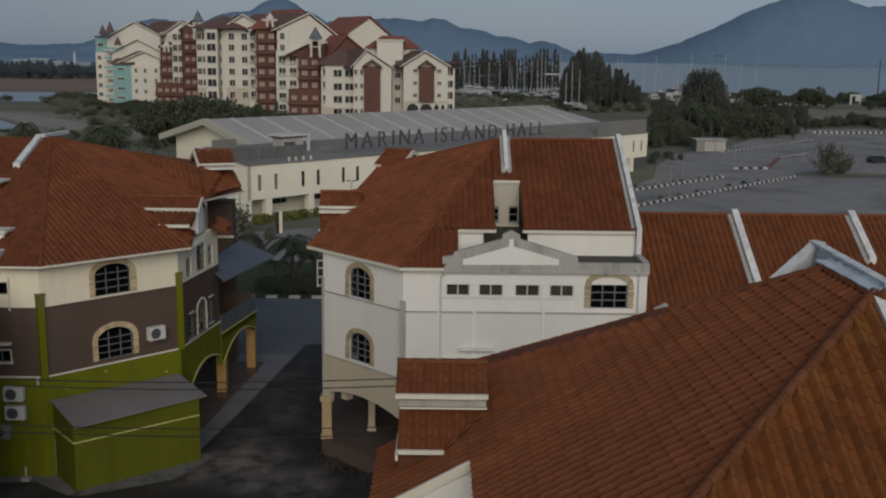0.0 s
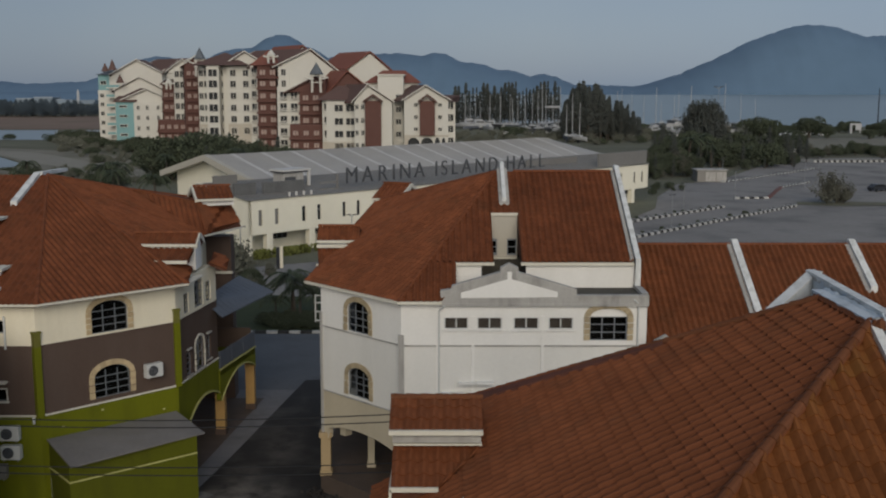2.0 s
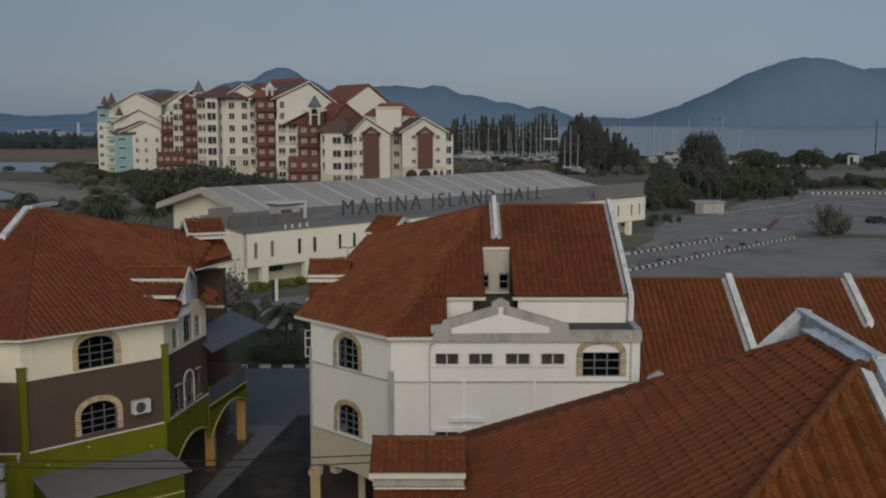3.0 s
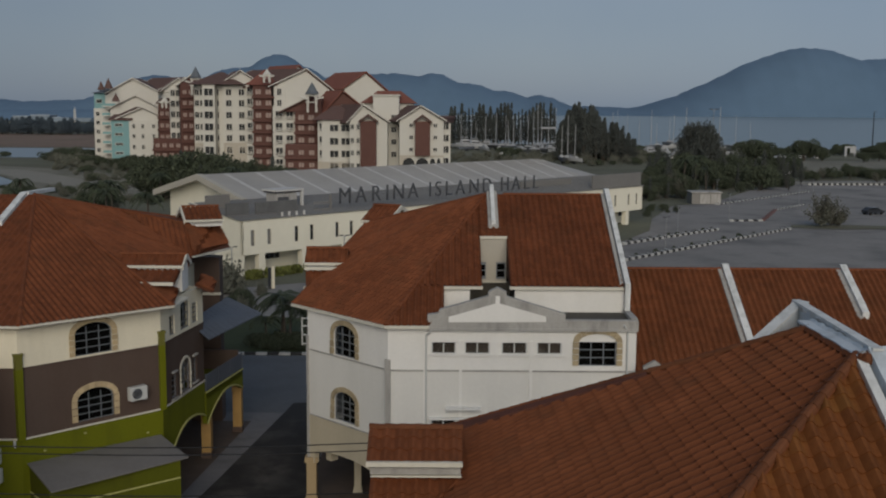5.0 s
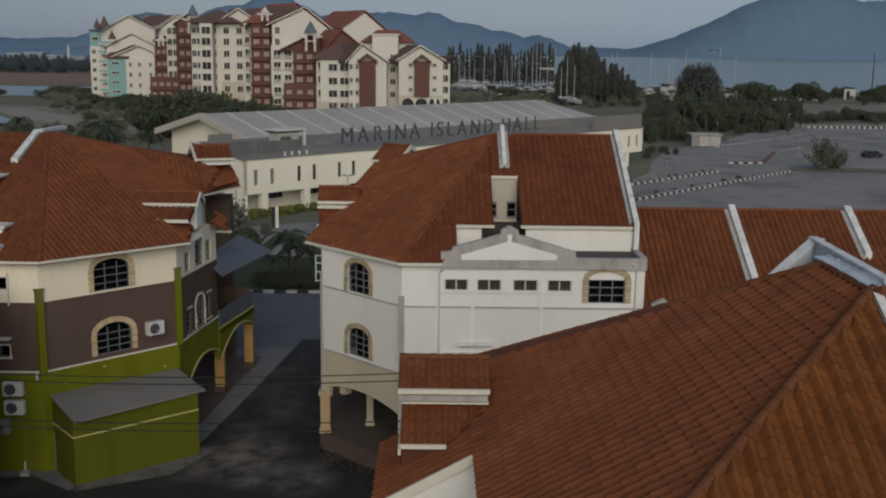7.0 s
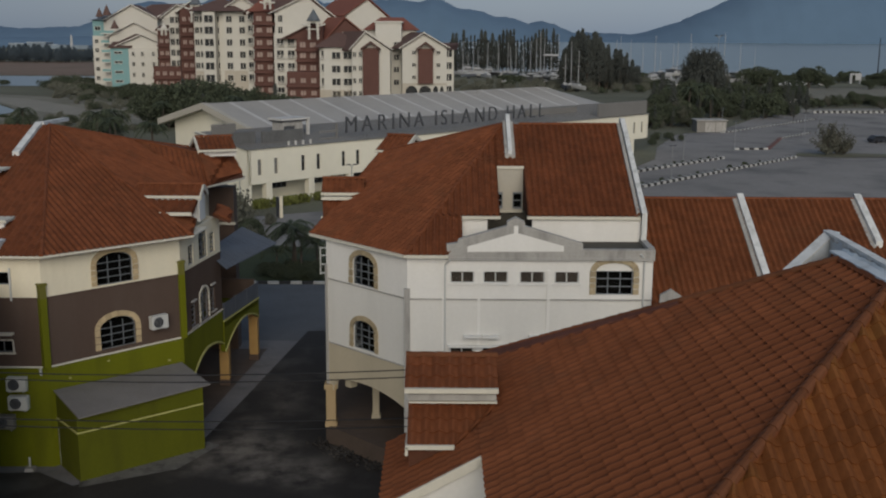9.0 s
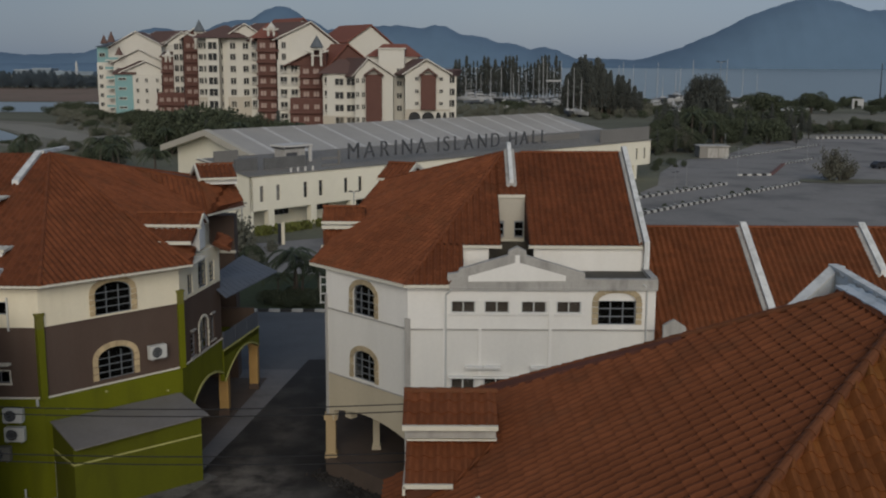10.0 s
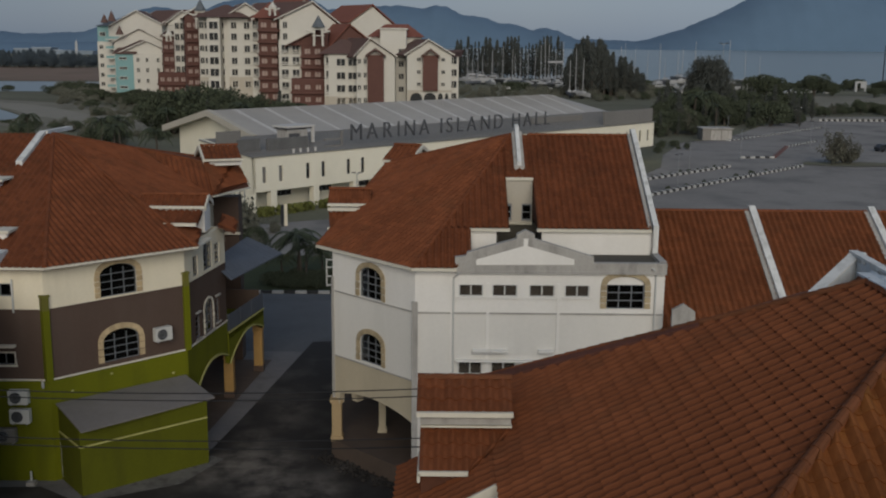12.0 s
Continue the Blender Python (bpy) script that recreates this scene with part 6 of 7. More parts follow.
def hipped(x0, x1, y, depth, z, top, mat):
    """A low hipped roof."""
    bm = bmesh.new()
    m = depth * 0.5
    a = [bm.verts.new(p) for p in ((x0, y, z), (x1, y, z), (x1, y + depth, z), (x0, y + depth, z), (x0 + m * 0.8, y + m, top), (x1 - m * 0.8, y + m, top))]
    for f in ((0, 1, 5, 4), (1, 2, 5), (2, 3, 4, 5), (3, 0, 4), (3, 2, 1, 0)):
        bm.faces.new([a[i] for i in f])
    part("roof", bm, mat, condo)


# far end
gabled(-117.2, 25.5, -108.0, 30.5, -99.3, 26.1, 372, 16, -1.4, CONDO, DARKROOF)
gabled(-113.9, 19.9, -104.9, 24.4, -97.4, 20.7, 364, 8, -2.6, CONDO, DARKROOF)
gabled(-109.8, 16.5, -101.0, 20.3, -95.8, 18.0, 358, 6, -3.9, CONDO, DARKROOF)
gabled(-101.8, 26.0, -90.6, 31.0, -84.0, 27.6, 378, 12, -15.3, CONDO, DARKROOF)
wing(-122.6, -118.4, 373, 19.9, CONDO, 12, cols=(-121.2,), rows=(18.0, 14.9, 11.7, 8.4, 5.2), size=(0.9, 1.0))
wing(-122.4, -118.4, 373.1, 25.3, CONDOTEAL, 11.8, cols=(-120.6,), rows=(22.5,), size=(1.4, 0.9))
hipped(-123.2, -117.6, 372, 14, 25.3, 27.0, TURRET)
for z in (20.5, 17.2, 13.9, 10.6, 7.3, 4.0):
    b = part("balcony", boxes((-118.6, -113.8, 369.5, 373, z, z + 0.35)), CONDO, condo, "white balcony slab")
    part("railing", boxes((-118.6, -113.8, 369.5, 369.7, z + 0.35, z + 1.2)), CONDOTEAL, b, "pale teal balcony railing")
part("wall", boxes((-118.4, -113.6, 373, 383, 0, 24.8)), CONDO, condo)
wing(-111.6, -105.1, 357, 16.3, CONDOTEAL, 12, rise=18.0, cols=(-109.0,), rows=(14.4, 11.2, 7.9, 4.8,), size=(1.8, 0.5))
wing(-105.2, -95.4, 356, 15.7, CONDO, 14, cols=(-103.6, -100.5, -96.8), rows=(14.0, 10.6, 7.0, 3.8), size=(0.6, 1.0))
wing(-94.0, -90.0, 352, 22.0, CONDORED, 14, rise=23.6, cols=(-92.8, -91.0,), rows=(18.4, 14.4, 10.6, 6.8, 3.3,), size=(0.9, 1.0))
wing(-94.6, -82.6, 347, 10.2, CONDORED, 6, cols=(-93.2, -90.9, -88.6, -86.3, -84.0), rows=(7.9, 4.7), size=(1.0, 1.0))
wing(-89.6, -85.4, 350, 27.0, CONDO, 14, cols=(-88.5, -86.7,), rows=(25.2, 21.7, 18.1, 14.6, 11.1, 7.5, 4.0,), size=(1.0, 1.5))
gabled(-91.6, 26.4, -86.6, 30.0, -83.5, 27.6, 351, 12, -4.5, CONDO, DARKROOF, foot=25.5)
wing(-83.2, -78.9, 340, 28.4, CONDORED, 14, cols=(-82.1, -80.1,), rows=(25.4, 21.9, 18.1, 14.5, 10.8, 7.3, 3.9,), size=(0.9, 1.0))
gabled(-83.8, 28.0, -79.0, 31.4, -74.5, 28.4, 341, 12, -3.5, CONDORED, DARKROOF)
# long cream block
wing(-74.9, -66.0, 322, 27.4, CONDO, 14, cols=(-74.0, -72.4, -67.1,), rows=(25.1, 21.8, 18.2, 14.6, 11.2, 7.5,), size=(0.9, 1.3), base=9.6)
wing(-71.4, -67.7, 318, 27.4, CONDO, 6, cols=(-69.5,), rows=(25.1, 21.8, 18.2, 14.6, 11.2, 7.6,), size=(1.9, 1.6))
wing(-65.5, -55.9, 320, 27.3, CONDO, 14, cols=(-63.8, -59.9,), rows=(25.1, 21.8, 18.2, 14.6, 11.2, 7.6,), size=(1.2, 1.4), base=9.8)
wing(-58.2, -55.7, 318.4, 27.3, CONDO, 3, cols=(-56.95,), rows=(25.7, 22.1, 18.5, 14.8, 11.3, 7.7,), size=(1.3, 1.7), rails=True)
gabled(-67.2, 27.2, -60.2, 31.6, -53.2, 27.2, 321.5, 15, -5.6, CONDO, DARKROOF)
hipped(-75.9, -58.8, 317.3, 20, 27.4, 31.4, DARKROOF)
wing(-55.0, -48.8, 312, 27.2, CONDORED, 10, cols=(-53.4, -50.4,), rows=(25.2, 21.9, 18.3, 14.8, 11.2, 7.6, 4.4,), size=(1.2, 1.1))
gabled(-49.5, 26.9, -38.8, 31.9, -30.8, 25.6, 312, 18, -19.8, CONDO, DARKROOF)
gabled(-49.6, 27.5, -43.2, 33.6, -37.0, 28.0, 328, 14, -11.4, CONDO, REDROOF)
hipped(-57.0, -47.6, 311.2, 12, 27.2, 32.0, REDROOF)
gabled(-29.1, 26.9, -22.3, 31.7, -15.5, 25.9, 328, 14, -11.1, CONDO, REDROOF)
wing(-47.9, -41.2, 304, 21.0, CONDO, 8, cols=(-46.1, -43.0,), rows=(18.5, 15.1, 11.5, 7.9, 4.6,), size=(1.4, 1.6), rails=True)
wing(-48.6, -45.4, 311.7, 26.8, CONDO, 0.28, cols=(-47.1,), rows=(25.2, 21.9), size=(0.9, 1.4))
# red middle
wing(-41.2, -33.4, 302, 19.5, CONDORED, 14, cols=(-39.4, -36.5), rows=(17.8, 14.8, 11.3, 7.7, 4.1,), size=(1.2, 1.1))
prof = [(-45.0, 19.4), (-36.6, 23.6), (-33.6, 23.6), (-33.6, 19.4)]
bm = bmesh.new()
prism(bm, [(a, 302.0, b) for a, b in prof[0:1]] + [(a, 302.0, b) for a, b in prof[1:]], [(a, 308.0, b) for a, b in prof])
part("gable_wall", bm, CONDORED, condo)
bm = bmesh.new()
slab(bm, [(-45.8, 301.0, 19.3), (-36.4, 301.0, 24.0), (-36.4, 309.0, 24.0), (-45.8, 309.0, 19.3)], 0.35)
part("roof", bm, DARKROOF, condo)
gabled(-34.4, 17.5, -27.3, 25.4, -22.4, 21.5, 303, 15, -9.4, CONDORED, REDROOF)
wing(-43.4, -31.2, 297, 10.3, CONDORED, 6, cols=(-41.8, -38.8, -35.8, -32.9,), rows=(7.9, 4.4,), size=(1.1, 1.0))
# front right
wing(-33.6, -30.6, 293, 17.0, CONDO, 6, cols=(-32.2,), rows=(15.2, 11.5, 7.7,), size=(1.3, 1.7), rails=True, base=5.6)
wing(-32.4, -23.8, 292, 17.2, CONDO, 12, cols=(-28.9, -25.7,), rows=(15.0, 11.3, 7.8, 4.3,), size=(1.7, 1.4), base=5.6)
hipped(-35.2, -22.0, 291.2, 14, 17.2, 21.2, DARKROOF)
gabled(-24.2, 17.3, -20.4, 21.4, -13.8, 17.1, 288, 14, -7.2, CONDO, DARKROOF, deep=4.5)
for r in (15.4, 11.7, 8.3, 4.8):
    for c in (-23.5, -21.9):
        farwin(c, 288, r, 0.6, 1.0, condo)
hipped(-22.1, -5.9, 298, 12, 22.0, 25.6, REDROOF)
wing(-18.1, -10.9, 294, 24.0, CONDO, 8, cols=(-12.3,), rows=(18.0, 14.6, 11.2, 7.7,), size=(1.0, 1.1))
part("coping", boxes((-18.5, -10.5, 293.6, 302.4, 24.0, 24.4)), CONDO, condo)
wing(-21.0, -7.0, 299, 22.0, CONDO, 10)
gabled(-10.4, 17.5, -4.5, 21.2, 1.7, 17.6, 286, 14, -4.4, CONDO, DARKROOF, deep=4.5)
part("base_course", boxes((-10.46, -7.2, 285.9, 286, 0, 7.8), (-7.2, 1.76, 285.9, 286, 7.3, 7.8)), CONDOBASE, condo, "beige painted base course")
for r in (16.0, 12.7, 9.4):
    for c in (-7.2, -0.6):
        farwin(c, 286, r, 0.7, 0.7, condo)
wing(-0.2, 3.6, 288, 16.8, CONDO, 14, cols=(2.2,), rows=(15.8, 12.5, 9.4, 6.1,), size=(1.3, 1.4), base=5.6)
hipped(-1.0, 4.4, 287.2, 15.6, 16.8, 18.6, DARKROOF)
red_panel(-21.2, -16.8, 287.6, 1.7, 17.1)
red_panel(-6.1, -2.0, 285.6, 7.7, 17.1)
for ax, aw in ((-7.85, 3.2), (-4.15, 3.3), (-1.3, 1.4), (0.4, 1.0)):
    base_arch(ax, aw)
turret(-76.3, 331, 29.6, 3.6, 1.9, TURRET, True)
turret(-50.2, 309, 30.2, 1.6, 1.3, CONDO, True)
turret(-35.7, 298, 24.4, 3.4, 2.0, TURRET, True)
turret(-118.1, 368, 26.4, 3.0, 1.4, DARKROOF, False)
turret(-114.9, 366, 26.8, 3.7, 1.6, DARKROOF, False)
turret(-110.9, 361, 22.3, 3.0, 1.5, DARKROOF, False)
turret(-89.7, 344, 22.6, 1.6, 1.1, CONDO, True)


# ---- trees and scrub ----
rng = np.random.default_rng(7)


def leaves(points, size, flat=0.5, droop=0.0, sides=4):
    """Many small leaf clumps: bent quads at the given points."""
    verts, faces = [], []
    for p in points:
        a = rng.uniform(0, math.tau)
        t = rng.uniform(-flat, flat)
        s = size * rng.uniform(0.6, 1.35)
        u = np.array((math.cos(a), math.sin(a), t)) * s
        v = np.array((-math.sin(a) * t, math.cos(a) * t, 1.0)) * s * rng.uniform(0.5, 0.9)
        v[2] -= droop * s
        b = len(verts)
        bend = np.array((0, 0, 0.3 * s))
        verts += [tuple(p - u * 0.6), tuple(p - v * 0.7 + bend * 0), tuple(p + u * 0.6), tuple(p + v * 0.7 + bend)]
        faces.append((b, b + 1, b + 2, b + 3))
    return verts, faces


def mesh_of(name, verts, faces, mat):
    data = bpy.data.meshes.new(name)
    data.from_pydata([tuple(v) for v in verts], [], faces)
    data.materials.append(mat)
    return data


def blob_points(blobs, n):
    out = []
    for k in range(n):
        c, r = blobs[rng.integers(len(blobs))]
        d = rng.normal(size=3)
        d /= np.linalg.norm(d)
        out.append(np.array(c) + d * np.array(r) * rng.uniform(0.55, 1.0) ** 0.5 * rng.uniform(0.8, 1.12))
    return out


def tree_template(kind, height, wide, seed):
    """One tree with trunk and crown, standing at the origin."""
    global rng
    rng = np.random.default_rng(seed)
    label = {"broadleaf": "dark green spreading broadleaf tree", "casuarina": "tall dark feathery casuarina tree",
             "shrub": "low dull green shrub", "palm": "coconut palm with drooping fronds", "bush": "sparse grey-green bushy young tree", "scrub": "grey-green scrub bush on rough ground", "shorewood": "distant shore tree tinted blue-grey for haze", "spreading": "broad feathery dark casuarina tree"}[kind]
    t = tagged(new({"shrub": "shrub", "scrub": "shrub", "shorewood": "shore_tree", "bush": "young_tree", "spreading": "casuarina_tree"}.get(kind, kind + "_tree")), label, "tree" if kind not in ("shrub", "scrub") else "shrub", {"broadleaf": "broadleaf trees", "casuarina": "casuarina trees", "shrub": "scrub", "palm": "palms", "bush": "", "scrub": "scrub", "shorewood": "shore trees", "spreading": "casuarina trees"}[kind])
    bm = bmesh.new()
    if kind == "palm":
        bend = rng.uniform(-0.5, 0.5, 2)
        pts = [Vector((bend[0] * k * k, bend[1] * k * k, height * 0.72 * k)) for k in (0, 0.25, 0.5, 0.75, 1.0)]
        for a, b in zip(pts, pts[1:]):
            rod(bm, a, b, 0.2 - 0.008 * a.z, 0.2 - 0.008 * b.z, 7)
        part("trunk", bm, BARK, t)
        top = pts[-1]
        verts, faces = [], []
        for i in range(17):
            a = i * 2.4 + rng.uniform(-0.2, 0.2)
            lift = rng.uniform(-0.2, 1.0)
            prev = None
            for k in range(9):
                s = k / 8
                r = wide * s * (1 - 0.12 * s)
                p = np.array((top.x + math.cos(a) * r, top.y + math.sin(a) * r, top.z + wide * (lift * s * 0.9 - (0.55 + lift * 0.55) * s * s)))
                side = np.array((-math.sin(a), math.cos(a), 0)) * wide * 0.16 * math.sin(math.pi * min(1, s * 0.9 + 0.08))
                if prev is not None:
                    for sg in (-1, 1):
                        b = len(verts)
                        tip = p + side * sg - np.array((0, 0, wide * 0.13 * (0.4 + s)))
                        verts += [tuple(prev[0]), tuple(prev[0] * 0.5 + p * 0.5), tuple(tip), ]
                        faces.append((b, b + 1, b + 2))
                        b = len(verts)
                        verts += [tuple(prev[0] * 0.5 + p * 0.5), tuple(p), tuple(tip + (p - prev[0]) * 0.45)]
                        faces.append((b, b + 1, b + 2))
                prev = (p, side)
        link("crown", mesh_of("crown", verts, faces, FROND), t)
        return t
    if kind == "broadleaf":
        rod(bm, (0, 0, 0), (0, 0, height * 0.45), wide * 0.06, wide * 0.04)
        blobs = []
        for i in range(9):
            a, r = i * 2.4, wide * 0.5 * math.sqrt((i + 0.5) / 9)
            c = (math.cos(a) * r, math.sin(a) * r, height * (rng.uniform(0.42, 0.72) - 0.34 * (r / wide) + 0.06))
            blobs.append((c, (wide * 0.26, wide * 0.26, height * 0.25)))
            rod(bm, (0, 0, height * 0.2), c, wide * 0.03, wide * 0.008, 5)
        verts, faces = leaves(blob_points(blobs, 5200), wide * 0.032)
        mat = LEAF
    elif kind in ("casuarina", "shorewood"):
        rod(bm, (0, 0, 0), (0, 0, height * 0.96), height * 0.016, 0.03)
        pts = []
        for i in range(170):
            z = height * (0.1 + 0.88 * rng.uniform(0, 1) ** 0.85)
            reach = wide * 0.5 * (1.0 - z / height) ** 0.9 * rng.uniform(0.3, 1.5) * min(1.0, 0.5 + 2.0 * z / height)
            a = rng.uniform(0, math.tau)
            tip = np.array((math.cos(a) * reach, math.sin(a) * reach, z + reach * rng.uniform(0.3, 1.0)))
            rod(bm, (0, 0, z), tuple(tip), 0.06, 0.02, 4)
            for k in range(24):
                pts.append(np.array((0, 0, z)) + (tip - np.array((0, 0, z))) * rng.uniform(0.15, 1.05) + rng.normal(size=3) * wide * 0.035)
        for k in range(40):
            pts.append(np.array((0, 0, height * rng.uniform(0.86, 1.03))) + rng.normal(size=3) * wide * 0.012)
        verts, faces = leaves(pts, wide * 0.027, 0.3, -1.6)
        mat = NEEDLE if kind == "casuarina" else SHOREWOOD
    elif kind == "spreading":
        rod(bm, (0, 0, 0), (0, 0, height * 0.9), height * 0.02, 0.04)
        pts = []
        for i in range(190):
            z = height * rng.uniform(0.15, 0.82)
            reach = wide * 0.5 * rng.uniform(0.25, 1.02) * (1 - max(0.0, z / height - 0.4) / 0.62) ** 0.42
            a = rng.uniform(0, math.tau)
            foot, tip = np.array((0, 0, z * 0.75)), np.array((math.cos(a) * reach, math.sin(a) * reach, z + height * rng.uniform(0.02, 0.18)))
            rod(bm, tuple(foot), tuple(tip), 0.08, 0.02, 4)
            for k in range(22):
                pts.append(foot + (tip - foot) * rng.uniform(0.45, 1.04) + rng.normal(size=3) * wide * 0.03)
        verts, faces = leaves(pts, wide * 0.022, 0.3, -1.0)
        mat = NEEDLE
    elif kind in ("bush", "scrub"):
        pts = []
        for i in range(46):
            a, e = rng.uniform(0, math.tau), rng.uniform(0.25, 1.35)
            l = height * rng.uniform(0.45, 0.95) * (0.75 + 0.25 * math.sin(e))
            tip = np.array((math.cos(a) * math.cos(e) * l * 0.62, math.sin(a) * math.cos(e) * l * 0.62, 0.3 + math.sin(e) * l))
            rod(bm, (0, 0, 0.3), tuple(tip), 0.07, 0.015, 5)
            for k in range(34):
                pts.append(tip * rng.uniform(0.45, 1.03) + rng.normal(size=3) * 0.28)
        verts, faces = leaves(pts, 0.2)
        mat = DRYLEAF if kind == "bush" else SCRUB
    else:
        blobs = []
        for i in range(6):
            a, r = i * 2.4, wide * 0.36 * math.sqrt((i + 0.5) / 6)
            c = (math.cos(a) * r, math.sin(a) * r, height * rng.uniform(0.35, 0.62))
            blobs.append((c, (wide * 0.24, wide * 0.24, height * 0.36)))
            rod(bm, (0, 0, 0), c, 0.05 * wide / 3, 0.02, 5)
        verts, faces = leaves(blob_points(blobs, 2200), wide * 0.036)
        mat = LEAF
    part("trunk", bm, BARK, t)
    link("crown", mesh_of("crown", verts, faces, mat), t)
    return t


KINDS = {}
for kind, sizes in (("casuarina", ((21, 6.2), (20, 7.2), (22, 5.2))), ("broadleaf", ((9, 10), (8, 8), (10, 9))), ("shrub", ((3, 4), (2.4, 4.4), (3.6, 3.6))), ("palm", ((9, 3.4), (8, 3.2))), ("bush", ((6, 6.5),)), ("scrub", ((4, 6), (3.4, 6))), ("shorewood", ((20, 7), (18, 8))), ("spreading", ((16, 13), (15, 14)))):
    KINDS[kind] = [[tree_template(kind, h, w, 11 * i + len(kind)), h, False] for i, (h, w) in enumerate(sizes)]


def plant(kind, x, y, height, seed, z=0.0, widen=1.0):
    r = random.Random(seed)
    slot = KINDS[kind][r.randrange(len(KINDS[kind]))]
    k = height / slot[1]
    m = pose(x, y, z, 0, 0, r.uniform(0, 360))
    if slot[2]:
        ob = copy_thing(slot[0], m)
    else:
        ob, slot[2] = slot[0], True
        ob.matrix_basis = m
    ob.scale = (k * widen, k * widen, k)
    return ob


THICKET = []


def thicket(kind, x, y, height, seed, widen=1.0):
    """Notes a bush of the far scrub, which is one tangle that nobody could count."""
    THICKET.append((kind, x, y, height, seed, widen))


def grow_thicket():
    """Joins the far scrub into one mesh out of the bushes' own crowns."""
    chunks, marks = [], []
    for kind, x, y, height, seed, widen in THICKET:
        g = random.Random(seed)
        tree, full, used = KINDS[kind][g.randrange(len(KINDS[kind]))]
        crown = [c for c in tree.children if c.name.startswith("crown")][0].data
        co = np.empty(len(crown.vertices) * 3, np.float32)
        crown.vertices.foreach_get("co", co)
        quads = co.reshape(-1, 4, 3)[g.randrange(2)::2]
        middle = quads.mean(axis=1, keepdims=True)
        quads = middle + (quads - middle) * 1.35
        k, a = height / full, g.uniform(0, math.tau)
        c, n = math.cos(a) * k * widen, math.sin(a) * k * widen
        turn = np.array(((c, n, 0), (-n, c, 0), (0, 0, k)), np.float32)
        chunks.append((quads.reshape(-1, 3) @ turn) + np.array((x, y, 0), np.float32))
        marks.append(np.full(len(quads), 0 if kind == "scrub" else 1, np.int32))
    verts, slots = np.concatenate(chunks), np.concatenate(marks)
    data = bpy.data.meshes.new("scrub")
    data.vertices.add(len(verts))
    data.vertices.foreach_set("co", verts.ravel())
    data.loops.add(len(verts))
    data.loops.foreach_set("vertex_index", np.arange(len(verts), dtype=np.int32))
    data.polygons.add(len(slots))
    data.polygons.foreach_set("loop_start", np.arange(0, len(verts), 4, dtype=np.int32))
    data.materials.append(SCRUB)
    data.materials.append(LEAF)
    data.polygons.foreach_set("material_index", slots)
    data.update(calc_edges=True)
    tagged(link("scrub", data), "tangled grey-green scrub on the waste ground", "scrub", kind="stuff")


r = random.Random(3)
# casuarina belt behind the boatyard
for i in range(30):
    b = 0.012 + i * 0.0034
    y = 575 + r.uniform(-25, 25)
    plant("casuarina", b * y, y, r.uniform(18, 25), i)
for i in range(45):
    b = 0.117 + (i % 9) * 0.0058 + 0.002 * (i // 9 % 2)
    y = 420 + 9 * (i // 9) + r.uniform(-5, 5)
    plant("casuarina", b * y, y, 22.5 * (0.72, 0.86, 0.95, 1.0, 0.93, 0.99, 0.9, 0.74, 0.52)[i % 9] * r.uniform(0.86, 1.06), 50 + i, widen=1.3)
for i in range(12):
    b = 0.168 + 0.0021 * i
    plant("casuarina", b * 425, 425 + r.uniform(-8, 8), (18 - 0.85 * i) * r.uniform(0.85, 1.05), 80 + i, widen=1.6)
for b, y, h in ((0.2445, 396, 16.5), (0.2555, 392, 17.0), (0.2365, 400, 12.0), (0.262, 388, 13.5)):
    plant("spreading", b * y, y, h, int(b * 1e4), widen=0.85)
for b, y, h in ((0.304, 400, 10.6), (0.318, 405, 5), (0.352, 440, 10.8), (0.37, 440, 4), (0.29, 380, 4.5), (0.41, 430, 4.5), (0.425, 440, 5), (0.442, 430, 4.5)):
    plant("broadleaf", b * y, y, h, int(b * 1000), widen=1.1)
# scrub belt along the far edge of the car park and round the boatyard
for i in range(70):
    b = r.uniform(0.198, 0.36)
    y = r.uniform(262, 345)
    plant(r.choice(("broadleaf", "shrub", "shrub", "casuarina", "casuarina", "palm")), b * y, y, r.choice((2.0, 3.0, 4.2, 6.0, 7.5)) * r.uniform(0.8, 1.15) * (1.25 if b < 0.25 else 0.95), 200 + i)
for i in range(26):
    b = 0.352 + 0.0042 * i + r.uniform(-0.002, 0.002)
    y = r.uniform(306, 335)
    plant(("shrub", "bush", "shrub", "broadleaf")[i % 4], b * y, y, r.uniform(2.0, 4.6), 1110 + i, widen=1.15)
for i in range(22):
    b = r.uniform(0.345, 0.45)
    y = r.uniform(485, 560)
    plant("broadleaf", b * y, y, r.uniform(3.5, 6.0), 260 + i, widen=1.2)
for i in range(48):
    b = r.uniform(0.02, 0.2)
    y = r.uniform(380, 520)
    thicket("scrub" if i % 4 else "shrub", b * y, y, r.uniform(1.6, 4.4), 300 + i, widen=1.4)
for i in range(12):
    plant("shrub", 43 + r.uniform(-4, 6), 208 + r.uniform(-12, 28), r.uniform(0.7, 1.6), 330 + i)
for i in range(44):
    b = r.uniform(0.13, 0.36)
    y = r.uniform(400, 520)
    plant(("broadleaf", "shrub", "scrub", "shrub")[i % 4], b * y, y, r.uniform(1.6, 4.2), 640 + i, widen=1.5)
for i in range(60):
    b = r.uniform(0.012, 0.20)
    y = r.uniform(395, 470)
    thicket("scrub", b * y, y, r.uniform(1.8, 3.4), 930 + i, widen=1.7)
plant("bush", 59, 410, 4.8, 61, widen=1.6)
plant("bush", 55, 414, 3.4, 62, widen=1.6)
